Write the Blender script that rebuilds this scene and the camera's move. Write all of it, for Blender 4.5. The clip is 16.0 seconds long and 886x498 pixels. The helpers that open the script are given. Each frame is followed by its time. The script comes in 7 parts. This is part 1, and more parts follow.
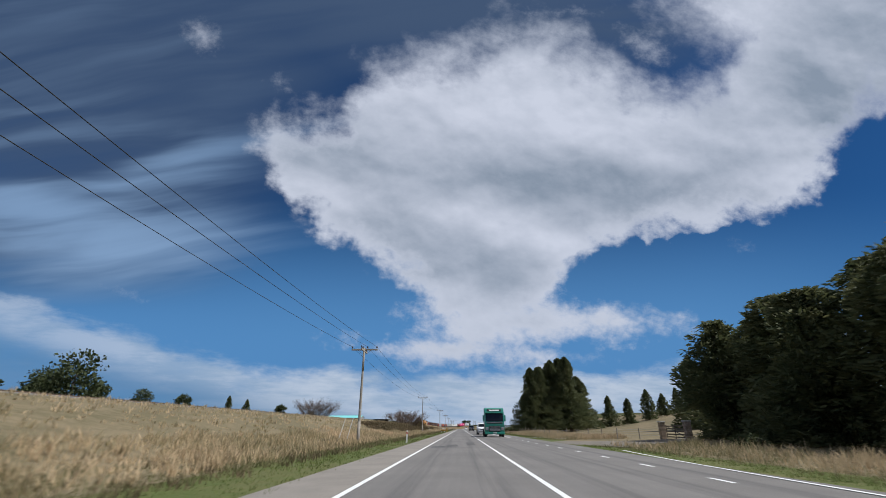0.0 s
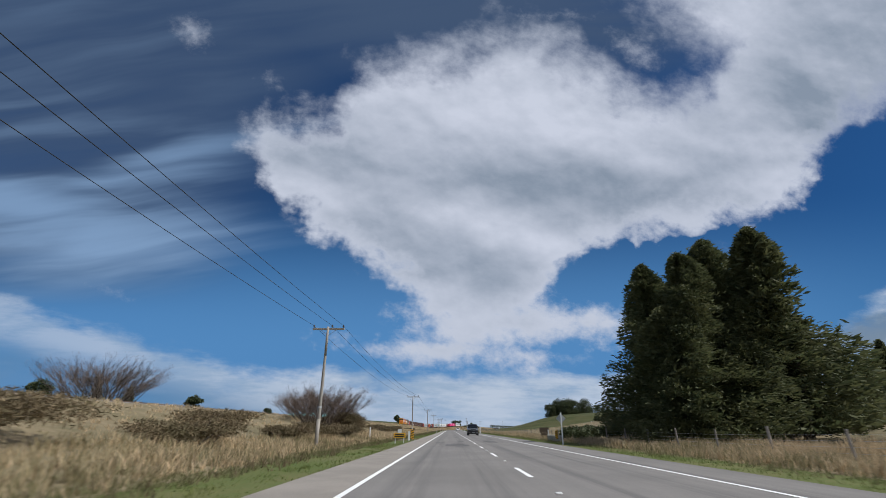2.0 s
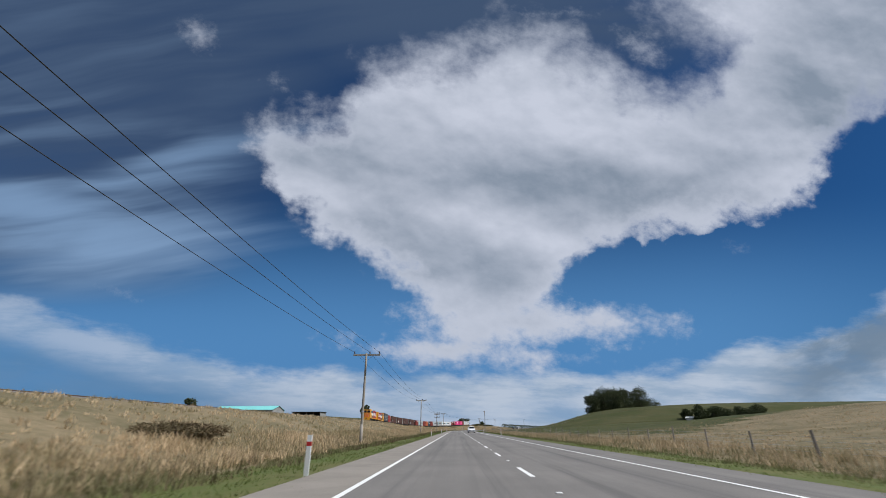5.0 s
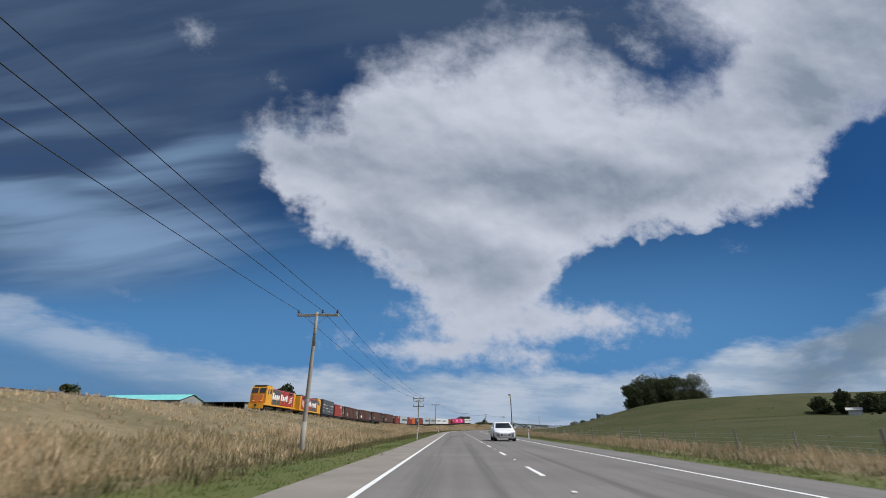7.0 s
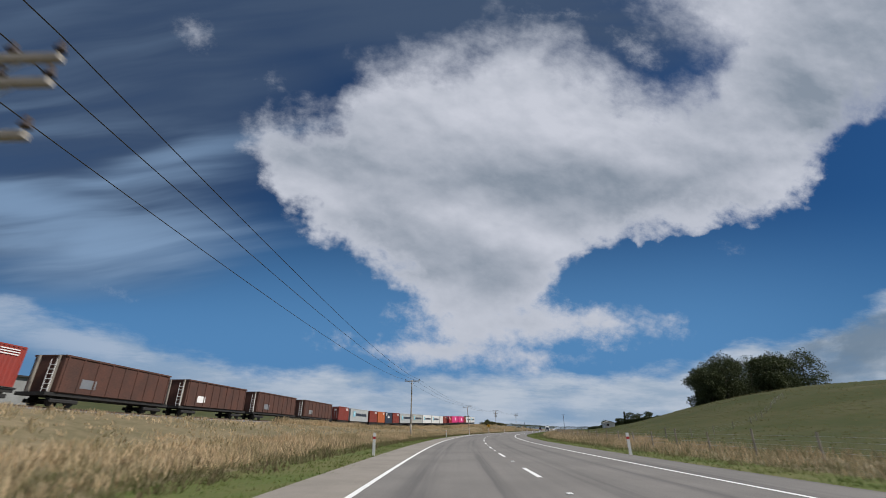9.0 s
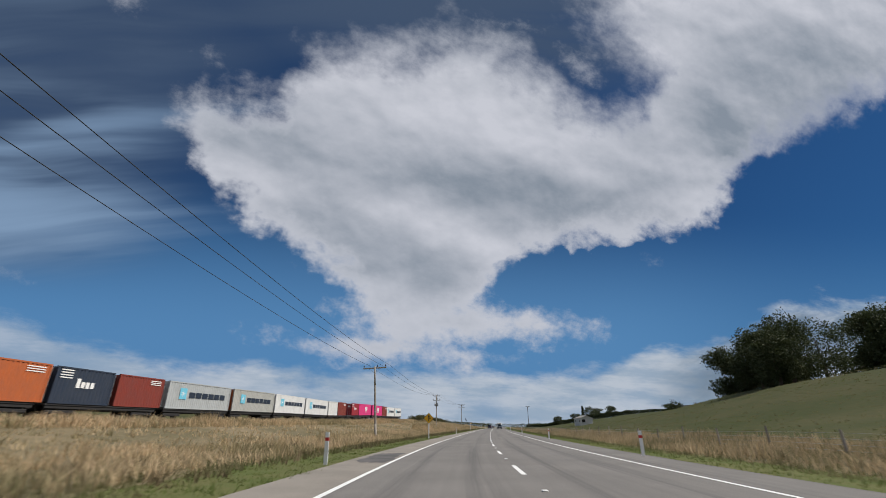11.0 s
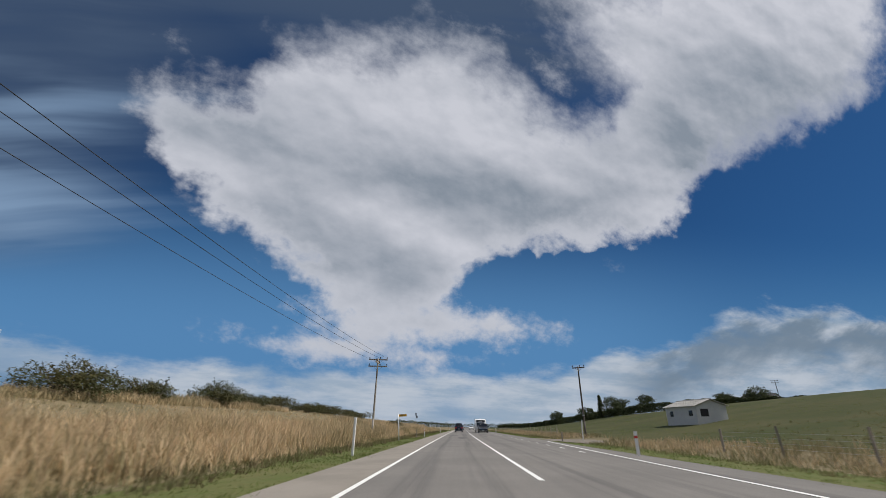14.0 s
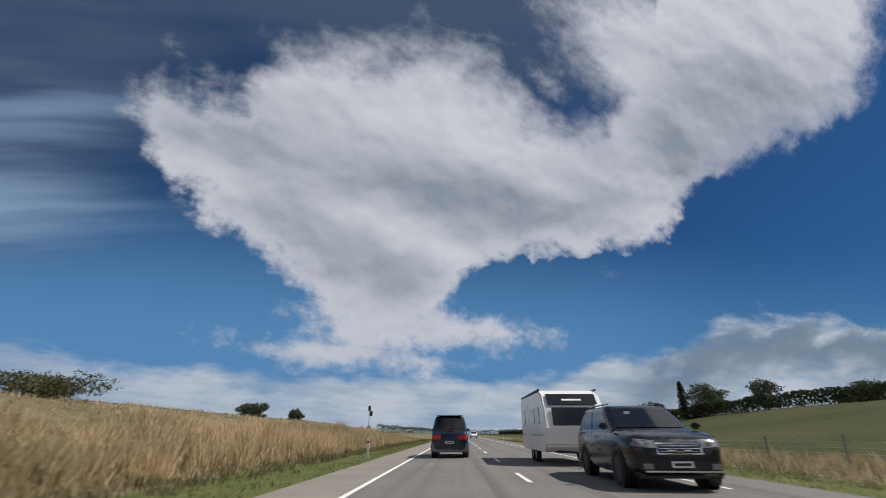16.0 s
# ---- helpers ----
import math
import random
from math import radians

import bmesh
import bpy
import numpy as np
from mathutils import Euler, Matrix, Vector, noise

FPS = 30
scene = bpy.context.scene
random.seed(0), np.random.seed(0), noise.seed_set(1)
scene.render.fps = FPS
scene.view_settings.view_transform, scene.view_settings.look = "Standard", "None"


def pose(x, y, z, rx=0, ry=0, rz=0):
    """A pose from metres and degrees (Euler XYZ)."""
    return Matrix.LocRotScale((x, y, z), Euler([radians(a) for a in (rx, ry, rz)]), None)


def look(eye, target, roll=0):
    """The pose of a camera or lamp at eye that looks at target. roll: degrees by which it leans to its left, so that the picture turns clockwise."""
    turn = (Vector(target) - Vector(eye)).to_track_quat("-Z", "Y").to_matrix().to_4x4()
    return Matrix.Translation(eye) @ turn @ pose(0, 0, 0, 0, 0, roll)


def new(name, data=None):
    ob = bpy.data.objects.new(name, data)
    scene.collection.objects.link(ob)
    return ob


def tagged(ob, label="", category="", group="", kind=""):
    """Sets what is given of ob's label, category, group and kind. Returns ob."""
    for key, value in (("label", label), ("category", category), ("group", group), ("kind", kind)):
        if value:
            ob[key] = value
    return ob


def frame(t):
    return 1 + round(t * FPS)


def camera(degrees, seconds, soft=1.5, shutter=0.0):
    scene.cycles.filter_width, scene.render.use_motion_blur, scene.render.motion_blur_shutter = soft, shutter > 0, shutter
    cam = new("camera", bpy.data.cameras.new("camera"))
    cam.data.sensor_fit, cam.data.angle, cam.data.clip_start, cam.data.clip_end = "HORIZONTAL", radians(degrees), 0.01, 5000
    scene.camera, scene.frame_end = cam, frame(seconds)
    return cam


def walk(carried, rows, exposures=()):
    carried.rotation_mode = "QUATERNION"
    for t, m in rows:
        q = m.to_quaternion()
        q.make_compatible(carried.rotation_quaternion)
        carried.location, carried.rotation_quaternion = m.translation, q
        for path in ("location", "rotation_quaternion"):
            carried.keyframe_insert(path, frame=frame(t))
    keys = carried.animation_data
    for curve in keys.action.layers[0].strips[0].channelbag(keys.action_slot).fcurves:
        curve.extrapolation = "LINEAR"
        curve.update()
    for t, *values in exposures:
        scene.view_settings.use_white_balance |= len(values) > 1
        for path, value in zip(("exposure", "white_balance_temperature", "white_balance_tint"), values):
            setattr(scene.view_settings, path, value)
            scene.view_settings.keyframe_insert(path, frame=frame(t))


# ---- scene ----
cam = camera(91.781, 16.0, soft=0.85, shutter=0.09)
PATH = [
    (0, pose(-1.660, 0.000, 1.034, 112.614, 0, 2.164)),
    (0.5, pose(-1.793, 19.500, 1.034, 112.087, 0, 2.084)),
    (1, pose(-1.927, 39.000, 1.034, 112.351, 0, 1.715)),
    (1.5, pose(-2.060, 58.500, 1.034, 112.629, 0, 1.731)),
    (2, pose(-1.835, 78.000, 1.034, 112.706, 0, 0.864)),
    (2.5, pose(-1.610, 97.500, 1.034, 112.920, 0, 0.255)),
    (3, pose(-1.535, 117.000, 1.034, 112.936, 0, 0.868)),
    (3.5, pose(-1.460, 136.500, 1.034, 112.424, 0, 1.933)),
    (4, pose(-1.560, 156.000, 1.034, 112.639, 0, 1.925)),
    (4.5, pose(-1.640, 175.500, 1.034, 112.651, 0, 1.787)),
    (5, pose(-1.720, 195.000, 1.034, 112.662, 0, 1.648)),
    (5.5, pose(-1.800, 214.500, 1.034, 112.674, 0, 1.509)),
    (6, pose(-1.880, 234.000, 1.034, 112.686, 0, 1.371)),
    (6.5, pose(-1.960, 253.500, 1.034, 112.697, 0, 1.232)),
    (7, pose(-2.000, 273.000, 1.034, 112.576, 0, 1.448)),
    (7.5, pose(-2.130, 292.500, 1.034, 112.632, 0, 1.298)),
    (8, pose(-2.260, 312.000, 1.034, 112.572, 0, 1.157)),
    (8.5, pose(-2.110, 331.500, 1.034, 112.651, 0, 1.157)),
    (9, pose(-1.960, 351.000, 1.034, 112.731, 0, 1.157)),
    (9.5, pose(-1.698, 370.525, 1.034, 112.810, 0, 0.343)),
    (10, pose(-0.927, 390.071, 1.034, 112.889, 0, -1.734)),
    (10.5, pose(0.689, 409.578, 1.034, 112.968, 0, -4.526)),
    (11, pose(3.132, 428.998, 1.034, 112.454, 0, -7.408)),
    (11.5, pose(6.525, 448.266, 1.034, 112.578, 0, -10.114)),
    (12, pose(10.638, 467.370, 1.034, 112.507, 0, -11.278)),
    (12.5, pose(15.074, 486.368, 1.034, 112.313, 0, -11.478)),
    (13, pose(19.374, 505.393, 1.034, 112.277, 0, -11.288)),
    (13.5, pose(23.882, 524.369, 1.034, 112.618, 0, -11.739)),
    (14, pose(28.437, 543.334, 1.034, 112.528, 0, -11.941)),
    (14.5, pose(33.037, 562.288, 1.034, 112.207, 0, -12.348)),
    (15, pose(37.813, 581.199, 1.034, 112.403, 0, -12.323)),
    (15.5, pose(42.538, 600.122, 1.034, 112.033, 0, -12.408)),
    (16, pose(47.309, 619.033, 1.034, 113.253, 0, -12.634)),
]
walk(cam, PATH, [(0, 0.06, 6050, 10), (4, 0.0, 6080, 10), (8, -0.03, 6220, 10), (10.5, -0.05, 6450, 10), (16, -0.04, 6500, 10)])

# ---- sky, sun ----
SUN_AZ, SUN_EL = 100.0, 52.0      # degrees clockwise from +Y, and above the horizon


def link_math(tree, op, a, b=None, c=None, clamp=False):
    n = tree.nodes.new("ShaderNodeMath")
    n.operation, n.use_clamp = op, clamp
    for i, v in enumerate((a, b, c)):
        if v is None:
            continue
        if isinstance(v, (int, float)):
            n.inputs[i].default_value = v
        else:
            tree.links.new(v, n.inputs[i])
    return n.outputs[0]


def link_range(tree, v, a, b, lo=0.0, hi=1.0, smooth=True):
    n = tree.nodes.new("ShaderNodeMapRange")
    n.interpolation_type = "SMOOTHSTEP" if smooth else "LINEAR"
    tree.links.new(v, n.inputs[0])
    for i, x in enumerate((a, b, lo, hi)):
        n.inputs[i + 1].default_value = x
    return n.outputs[0]


def link_mix(tree, fac, a, b, blend="MIX"):
    n = tree.nodes.new("ShaderNodeMix")
    n.data_type, n.blend_type = "RGBA", blend
    for sock, v in ((n.inputs[0], fac), (n.inputs[6], a), (n.inputs[7], b)):
        if isinstance(v, (int, float)):
            sock.default_value = v
        elif isinstance(v, tuple):
            sock.default_value = (*v, 1.0)
        else:
            tree.links.new(v, sock)
    return n.outputs[2]


def link_noise(tree, vec, scale, detail=4.0, rough=0.55, distort=0.0, dims="3D"):
    n = tree.nodes.new("ShaderNodeTexNoise")
    n.noise_dimensions = dims
    if vec is not None:
        tree.links.new(vec, n.inputs["Vector"])
    n.inputs["Scale"].default_value, n.inputs["Detail"].default_value = scale, detail
    n.inputs["Roughness"].default_value, n.inputs["Distortion"].default_value = rough, distort
    return n.outputs[0]


def link_map(tree, vec, loc=(0, 0, 0), rot=0.0, scale=(1, 1, 1), kind="TEXTURE"):
    n = tree.nodes.new("ShaderNodeMapping")
    n.vector_type = kind
    tree.links.new(vec, n.inputs["Vector"])
    n.inputs["Location"].default_value = loc
    n.inputs["Rotation"].default_value = (0, 0, radians(rot))
    n.inputs["Scale"].default_value = scale
    return n.outputs[0]


def link_dot(tree, vec, axis):
    n = tree.nodes.new("ShaderNodeVectorMath")
    n.operation = "DOT_PRODUCT"
    tree.links.new(vec, n.inputs[0])
    n.inputs[1].default_value = axis
    return n.outputs["Value"]


def blob(tree, vec, cx, cy, rx, ry, rot):
    """How deep a place of the sky lies inside an oval, negative outside."""
    v = link_map(tree, vec, (cx, cy, 0), rot, (rx, ry, 1))
    n = tree.nodes.new("ShaderNodeVectorMath")
    n.operation = "LENGTH"
    tree.links.new(v, n.inputs[0])
    q = link_math(tree, "SUBTRACT", 1.0, n.outputs["Value"])
    return link_math(tree, "MULTIPLY", q, min(rx, ry))


def union(tree, fields, soft=0.35):
    out = fields[0]
    for f in fields[1:]:
        out = link_math(tree, "SMOOTH_MAX", out, f, soft)
    return out


def build_sky():
    world = bpy.data.worlds.new("daylight")
    world.use_nodes = True
    scene.world = world
    t = world.node_tree
    t.nodes.clear()
    way = t.nodes.new("ShaderNodeTexCoord").outputs["Generated"]
    sky = t.nodes.new("ShaderNodeTexSky")
    sky.sky_type, sky.sun_disc = "NISHITA", False
    sky.sun_elevation, sky.sun_rotation = radians(SUN_EL), radians(SUN_AZ)
    sky.air_density, sky.dust_density, sky.ozone_density = 1.0, 0.4, 2.0
    # flat chart of the sky: tangent plane 22.6 degrees up, fitted to the camera's view
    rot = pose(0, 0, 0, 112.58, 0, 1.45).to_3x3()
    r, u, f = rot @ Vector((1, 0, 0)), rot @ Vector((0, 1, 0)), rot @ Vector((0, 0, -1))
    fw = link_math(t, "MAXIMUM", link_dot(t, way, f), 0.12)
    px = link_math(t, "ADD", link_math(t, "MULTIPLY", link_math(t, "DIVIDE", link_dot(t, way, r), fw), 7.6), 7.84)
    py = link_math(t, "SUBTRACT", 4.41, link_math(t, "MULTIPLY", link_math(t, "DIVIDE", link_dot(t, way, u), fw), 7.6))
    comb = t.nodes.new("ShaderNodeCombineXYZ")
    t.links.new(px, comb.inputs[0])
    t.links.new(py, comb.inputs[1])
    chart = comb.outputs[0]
    # clear sky, deep blue
    blue = link_mix(t, 1.0, sky.outputs[0], (SKY_R, SKY_G, SKY_B), "MULTIPLY")
    blue = link_mix(t, link_math(t, "MULTIPLY", link_range(t, py, 3.2, 6.2, 0.0, 0.9), link_range(t, px, 12.0, 17.0, 1.0, 0.55)), blue, LOW_SKY)
    # thin slate veil over the upper left, with paler streaks
    warp = link_noise(t, link_map(t, chart, (3, 2, 0), 0, (5, 3, 1)), 1.0, 2.0)
    wv = t.nodes.new("ShaderNodeCombineXYZ")
    t.links.new(px, wv.inputs[0])
    t.links.new(link_math(t, "ADD", py, link_math(t, "MULTIPLY", warp, 0.8)), wv.inputs[1])
    streak_vec = link_map(t, wv.outputs[0], (0, 0, 0), -9, (5.5, 0.60, 1))
    streak = link_noise(t, streak_vec, 1.0, 4.0, 0.48, 0.25)
    left = link_range(t, link_math(t, "ADD", px, link_math(t, "MULTIPLY", py, 0.75)), 8.8, 4.6)
    top = link_range(t, py, 2.2, 0.2)
    low_cut = link_range(t, py, 5.6, 4.4)
    veil = link_math(t, "MULTIPLY", link_math(t, "MAXIMUM", left, link_math(t, "MULTIPLY", top, link_range(t, px, 14.0, 11.0))), low_cut)
    veil_fac = link_math(t, "MULTIPLY", veil, link_range(t, streak, 0.25, 0.6, 0.55, 0.95))
    base = link_mix(t, veil_fac, blue, VEIL)
    bright = link_math(t, "MULTIPLY", link_math(t, "MULTIPLY", veil, link_range(t, px, 5.4, 3.2)), link_range(t, streak, 0.42, 0.70))
    base = link_mix(t, link_math(t, "MULTIPLY", bright, link_range(t, py, 1.0, 4.4, 0.12, 0.80)), base, STREAK)
    pale = union(t, [blob(t, chart, *o) for o in ((1.9, 4.48, 2.9, 0.36, -4), (0.5, 3.6, 1.7, 0.45, 8), (3.4, 2.7, 1.7, 0.2, -12), (2.4, 3.1, 1.6, 0.16, -8))], 0.15)
    pale_a = link_range(t, link_math(t, "ADD", pale, link_math(t, "MULTIPLY", link_math(t, "SUBTRACT", streak, 0.5), 0.8)), -0.2, 0.42, 0.0, 0.95)
    base = link_mix(t, link_math(t, "MULTIPLY", pale_a, link_range(t, py, 1.6, 4.4, 0.35, 1.0)), base, STREAK)
    # long bank above the horizon, higher at both ends
    bank_n = link_noise(t, link_map(t, chart, (1.7, 0, 0), 4, (2.1, 0.8, 1)), 1.0, 8.0, 0.62, 0.15)
    bow = link_math(t, "MULTIPLY", link_math(t, "POWER", link_math(t, "ABSOLUTE", link_math(t, "SUBTRACT", px, 8.6)), 2.0), 0.022)
    bow_r = link_math(t, "MULTIPLY", link_math(t, "POWER", link_math(t, "MAXIMUM", link_math(t, "SUBTRACT", px, 8.6), 0.0), 2.5), 0.0105)
    bow_r = link_math(t, "SMOOTH_MIN", bow_r, 1.75, 0.5)
    bow_l = link_math(t, "ADD", link_math(t, "MULTIPLY", link_range(t, px, 8.6, 8.61, 0.85, 0.0, False), bow), bow_r)
    lift = link_math(t, "ADD", link_math(t, "SUBTRACT", py, 6.66), bow_l)
    bank = link_range(t, link_math(t, "ADD", lift, link_math(t, "MULTIPLY", link_math(t, "SUBTRACT", bank_n, 0.5), 1.5)), -0.12, 0.30)
    under = link_range(t, link_noise(t, link_map(t, chart, (0.4, 0.2, 0), 2, (2.4, 0.5, 1)), 1.2, 7.0, 0.60), 0.38, 0.60)
    ragged = link_math(t, "ADD", lift, link_math(t, "MULTIPLY", link_math(t, "SUBTRACT", link_noise(t, link_map(t, chart, (3.1, 0.6, 0), -18, (1.8, 0.8, 1)), 1.0, 8.0, 0.6, 0.15), 0.5), 2.0))
    right_grey = link_range(t, px, 12.8, 14.6, 0.0, 0.92)
    bank_col = link_mix(t, under, BANK_DARK, BANK_LIGHT)
    bank_col = link_mix(t, link_math(t, "MULTIPLY", right_grey, link_math(t, "MULTIPLY", link_range(t, ragged, 0.0, 0.55), link_range(t, ragged, 1.9, 0.7))), bank_col, BANK_GREY)
    blue_low = link_math(t, "MULTIPLY", link_range(t, px, 8.0, 2.0, 0.0, 0.85), link_range(t, lift, 0.35, 1.0))
    bank_col = link_mix(t, blue_low, bank_col, LOW_BLUE)
    base = link_mix(t, link_math(t, "MULTIPLY", link_math(t, "MULTIPLY", bank, link_range(t, bank_n, 0.25, 0.55, 0.6, 0.96)), link_range(t, px, 0.5, 6.0, 0.62, 1.0)), base, bank_col)
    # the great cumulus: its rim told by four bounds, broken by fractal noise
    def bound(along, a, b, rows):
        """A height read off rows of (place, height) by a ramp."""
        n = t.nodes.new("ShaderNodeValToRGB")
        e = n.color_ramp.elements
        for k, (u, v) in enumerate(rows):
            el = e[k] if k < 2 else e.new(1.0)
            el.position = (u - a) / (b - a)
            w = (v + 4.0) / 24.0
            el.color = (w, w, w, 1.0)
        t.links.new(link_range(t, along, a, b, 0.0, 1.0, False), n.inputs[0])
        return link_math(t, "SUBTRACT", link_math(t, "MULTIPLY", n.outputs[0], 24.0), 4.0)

    wob = t.nodes.new("ShaderNodeTexNoise")
    wob.inputs["Scale"].default_value, wob.inputs["Detail"].default_value = 1.7, 5.0
    t.links.new(chart, wob.inputs["Vector"])
    wsep = t.nodes.new("ShaderNodeSeparateColor")
    t.links.new(wob.outputs["Color"], wsep.inputs[0])
    qx = link_math(t, "ADD", px, link_math(t, "MULTIPLY", link_math(t, "SUBTRACT", wsep.outputs[0], 0.5), 0.9))
    qy = link_math(t, "ADD", py, link_math(t, "MULTIPLY", link_math(t, "SUBTRACT", wsep.outputs[1], 0.5), 0.8))
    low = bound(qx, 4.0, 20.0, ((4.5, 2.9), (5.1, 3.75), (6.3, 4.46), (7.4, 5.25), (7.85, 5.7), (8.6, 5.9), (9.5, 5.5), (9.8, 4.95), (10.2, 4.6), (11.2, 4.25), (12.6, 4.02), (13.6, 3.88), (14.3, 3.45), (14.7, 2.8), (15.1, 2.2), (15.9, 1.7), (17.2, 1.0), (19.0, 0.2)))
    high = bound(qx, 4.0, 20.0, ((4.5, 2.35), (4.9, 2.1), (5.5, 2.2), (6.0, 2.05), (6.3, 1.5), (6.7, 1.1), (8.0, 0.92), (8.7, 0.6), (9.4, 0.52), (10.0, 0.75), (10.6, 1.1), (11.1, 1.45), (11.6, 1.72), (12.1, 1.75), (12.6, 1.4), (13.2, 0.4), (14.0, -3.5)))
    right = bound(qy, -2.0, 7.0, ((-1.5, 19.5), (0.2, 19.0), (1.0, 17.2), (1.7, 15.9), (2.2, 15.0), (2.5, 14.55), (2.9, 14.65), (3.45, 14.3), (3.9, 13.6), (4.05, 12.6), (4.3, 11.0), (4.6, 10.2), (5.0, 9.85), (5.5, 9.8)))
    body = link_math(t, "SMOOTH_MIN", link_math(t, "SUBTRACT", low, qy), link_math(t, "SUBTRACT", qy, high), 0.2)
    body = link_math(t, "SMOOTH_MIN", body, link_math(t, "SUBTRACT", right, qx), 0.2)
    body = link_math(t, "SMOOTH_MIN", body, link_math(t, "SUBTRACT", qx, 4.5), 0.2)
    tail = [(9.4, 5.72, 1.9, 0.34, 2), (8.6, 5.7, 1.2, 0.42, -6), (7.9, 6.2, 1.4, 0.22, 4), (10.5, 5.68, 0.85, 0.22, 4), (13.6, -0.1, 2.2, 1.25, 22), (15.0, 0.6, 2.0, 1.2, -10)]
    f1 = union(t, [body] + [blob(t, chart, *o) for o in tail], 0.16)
    rim = link_noise(t, link_map(t, chart, (0, 0, 0), 12, (1.35, 1.0, 1)), 1.5, 9.0, 0.60, 0.15)
    fine = link_noise(t, link_map(t, chart, (4, 1, 0), 12, (1.3, 1.0, 1)), 5.0, 7.0, 0.66, 0.1)
    f2 = link_math(t, "ADD", f1, link_math(t, "MULTIPLY", link_math(t, "SUBTRACT", rim, 0.5), link_range(t, py, 4.4, 5.6, 1.45, 0.7)))
    f2 = link_math(t, "ADD", f2, link_math(t, "MULTIPLY", link_math(t, "SUBTRACT", fine, 0.5), link_range(t, py, 4.4, 5.6, 0.58, 0.42)))
    # crisp underneath and soft along the top
    crisp = link_math(t, "ADD", link_range(t, py, 1.0, 3.8, 0.55, 1.3), link_range(t, py, 4.6, 5.6, 0.0, 0.7))
    alpha = link_range(t, link_math(t, "MULTIPLY", f2, crisp), -0.30, 0.46)
    wisps = union(t, [blob(t, chart, *o) for o in ((10.1, 6.35, 0.62, 0.13, 2), (11.5, 6.55, 0.3, 0.05, 0), (3.5, 0.6, 0.42, 0.3, 40), (4.95, 1.45, 0.26, 0.16, 30), (13.0, 4.4, 0.2, 0.12, 0), (2.1, 5.15, 0.3, 0.08, 20), (14.5, 2.8, 0.35, 0.2, 30), (5.3, 3.95, 0.4, 0.12, 40), (11.3, 0.85, 0.7, 0.3, 30), (9.6, 0.25, 0.8, 0.15, 0), (14.4, 3.0, 0.3, 0.3, 0))], 0.08)
    wisp_n = link_math(t, "ADD", link_math(t, "MULTIPLY", link_math(t, "SUBTRACT", fine, 0.5), 0.6), link_math(t, "MULTIPLY", link_math(t, "SUBTRACT", rim, 0.5), 0.45))
    wisp_a = link_range(t, link_math(t, "ADD", wisps, wisp_n), -0.02, 0.5, 0.0, 0.62)
    alpha = link_math(t, "MAXIMUM", alpha, wisp_a)
    # billows: each is paler on the side that faces the sun
    def billow(shift):
        return link_noise(t, link_map(t, chart, (2.2 + shift[0], 7.1 + shift[1], 0), 8, (1.8, 1.0, 1)), 0.62, 7.0, 0.52, 0.1)

    def puff(shift):
        return link_noise(t, link_map(t, chart, (1.2 + shift[0], 3.3 + shift[1], 0), 14, (1.5, 1.0, 1)), 1.9, 6.0, 0.56, 0.1)

    relief = link_math(t, "SUBTRACT", billow((0.0, 0.0)), billow((0.14, -0.34)))
    relief = link_math(t, "ADD", relief, link_math(t, "MULTIPLY", link_math(t, "SUBTRACT", puff((0.0, 0.0)), puff((0.06, -0.15))), 0.38))
    broad = link_noise(t, link_map(t, chart, (5.0, 3.0, 0), 6, (3.2, 1.2, 1)), 0.8, 3.0, 0.5, 0.1)
    depth = link_range(t, f2, -0.10, 0.70)
    belly = union(t, [blob(t, chart, *o) for o in ((9.6, 3.25, 2.4, 0.55, 6), (7.2, 4.1, 1.7, 0.58, 36), (8.7, 5.0, 0.85, 0.6, 30), (12.0, 3.2, 1.7, 0.4, -6), (15.2, 0.9, 3.2, 1.3, -15), (8.6, 6.1, 1.5, 0.16, -3), (6.3, 2.75, 1.2, 0.22, 20))], 0.3)
    grey = link_range(t, link_math(t, "ADD", belly, link_math(t, "MULTIPLY", link_math(t, "SUBTRACT", broad, 0.5), 1.5)), -0.85, 0.75)
    crest = link_math(t, "MAXIMUM", link_range(t, py, 1.2, 3.2, 0.35, 1.0), link_range(t, px, 12.2, 14.5, 0.0, 0.92))
    grey = link_math(t, "MULTIPLY", grey, crest)
    shade = link_math(t, "MULTIPLY", depth, link_math(t, "SUBTRACT", link_math(t, "MULTIPLY", grey, 0.92), link_math(t, "MULTIPLY", relief, 2.1)))
    shade = link_math(t, "MAXIMUM", link_math(t, "MINIMUM", shade, 1.15), -0.15)
    cloud = link_mix(t, link_range(t, shade, -0.15, 1.15, 0.0, 1.0, False), CLOUD_LIGHT, CLOUD_SHADE)
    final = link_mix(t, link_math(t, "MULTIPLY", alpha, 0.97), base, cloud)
    # past the chart the same weather goes on in plain broken cloud
    other = link_noise(t, way, 2.2, 5.0, 0.55)
    wide = link_mix(t, link_range(t, other, 0.42, 0.62), blue, CLOUD_LIGHT)
    seen = link_range(t, link_dot(t, way, f), 0.2, 0.42)
    final = link_mix(t, seen, wide, final)
    bg = t.nodes.new("ShaderNodeBackground")
    t.links.new(final, bg.inputs[0])
    bg.inputs[1].default_value = SKY_STRENGTH
    out = t.nodes.new("ShaderNodeOutputWorld")
    t.links.new(bg.outputs[0], out.inputs[0])


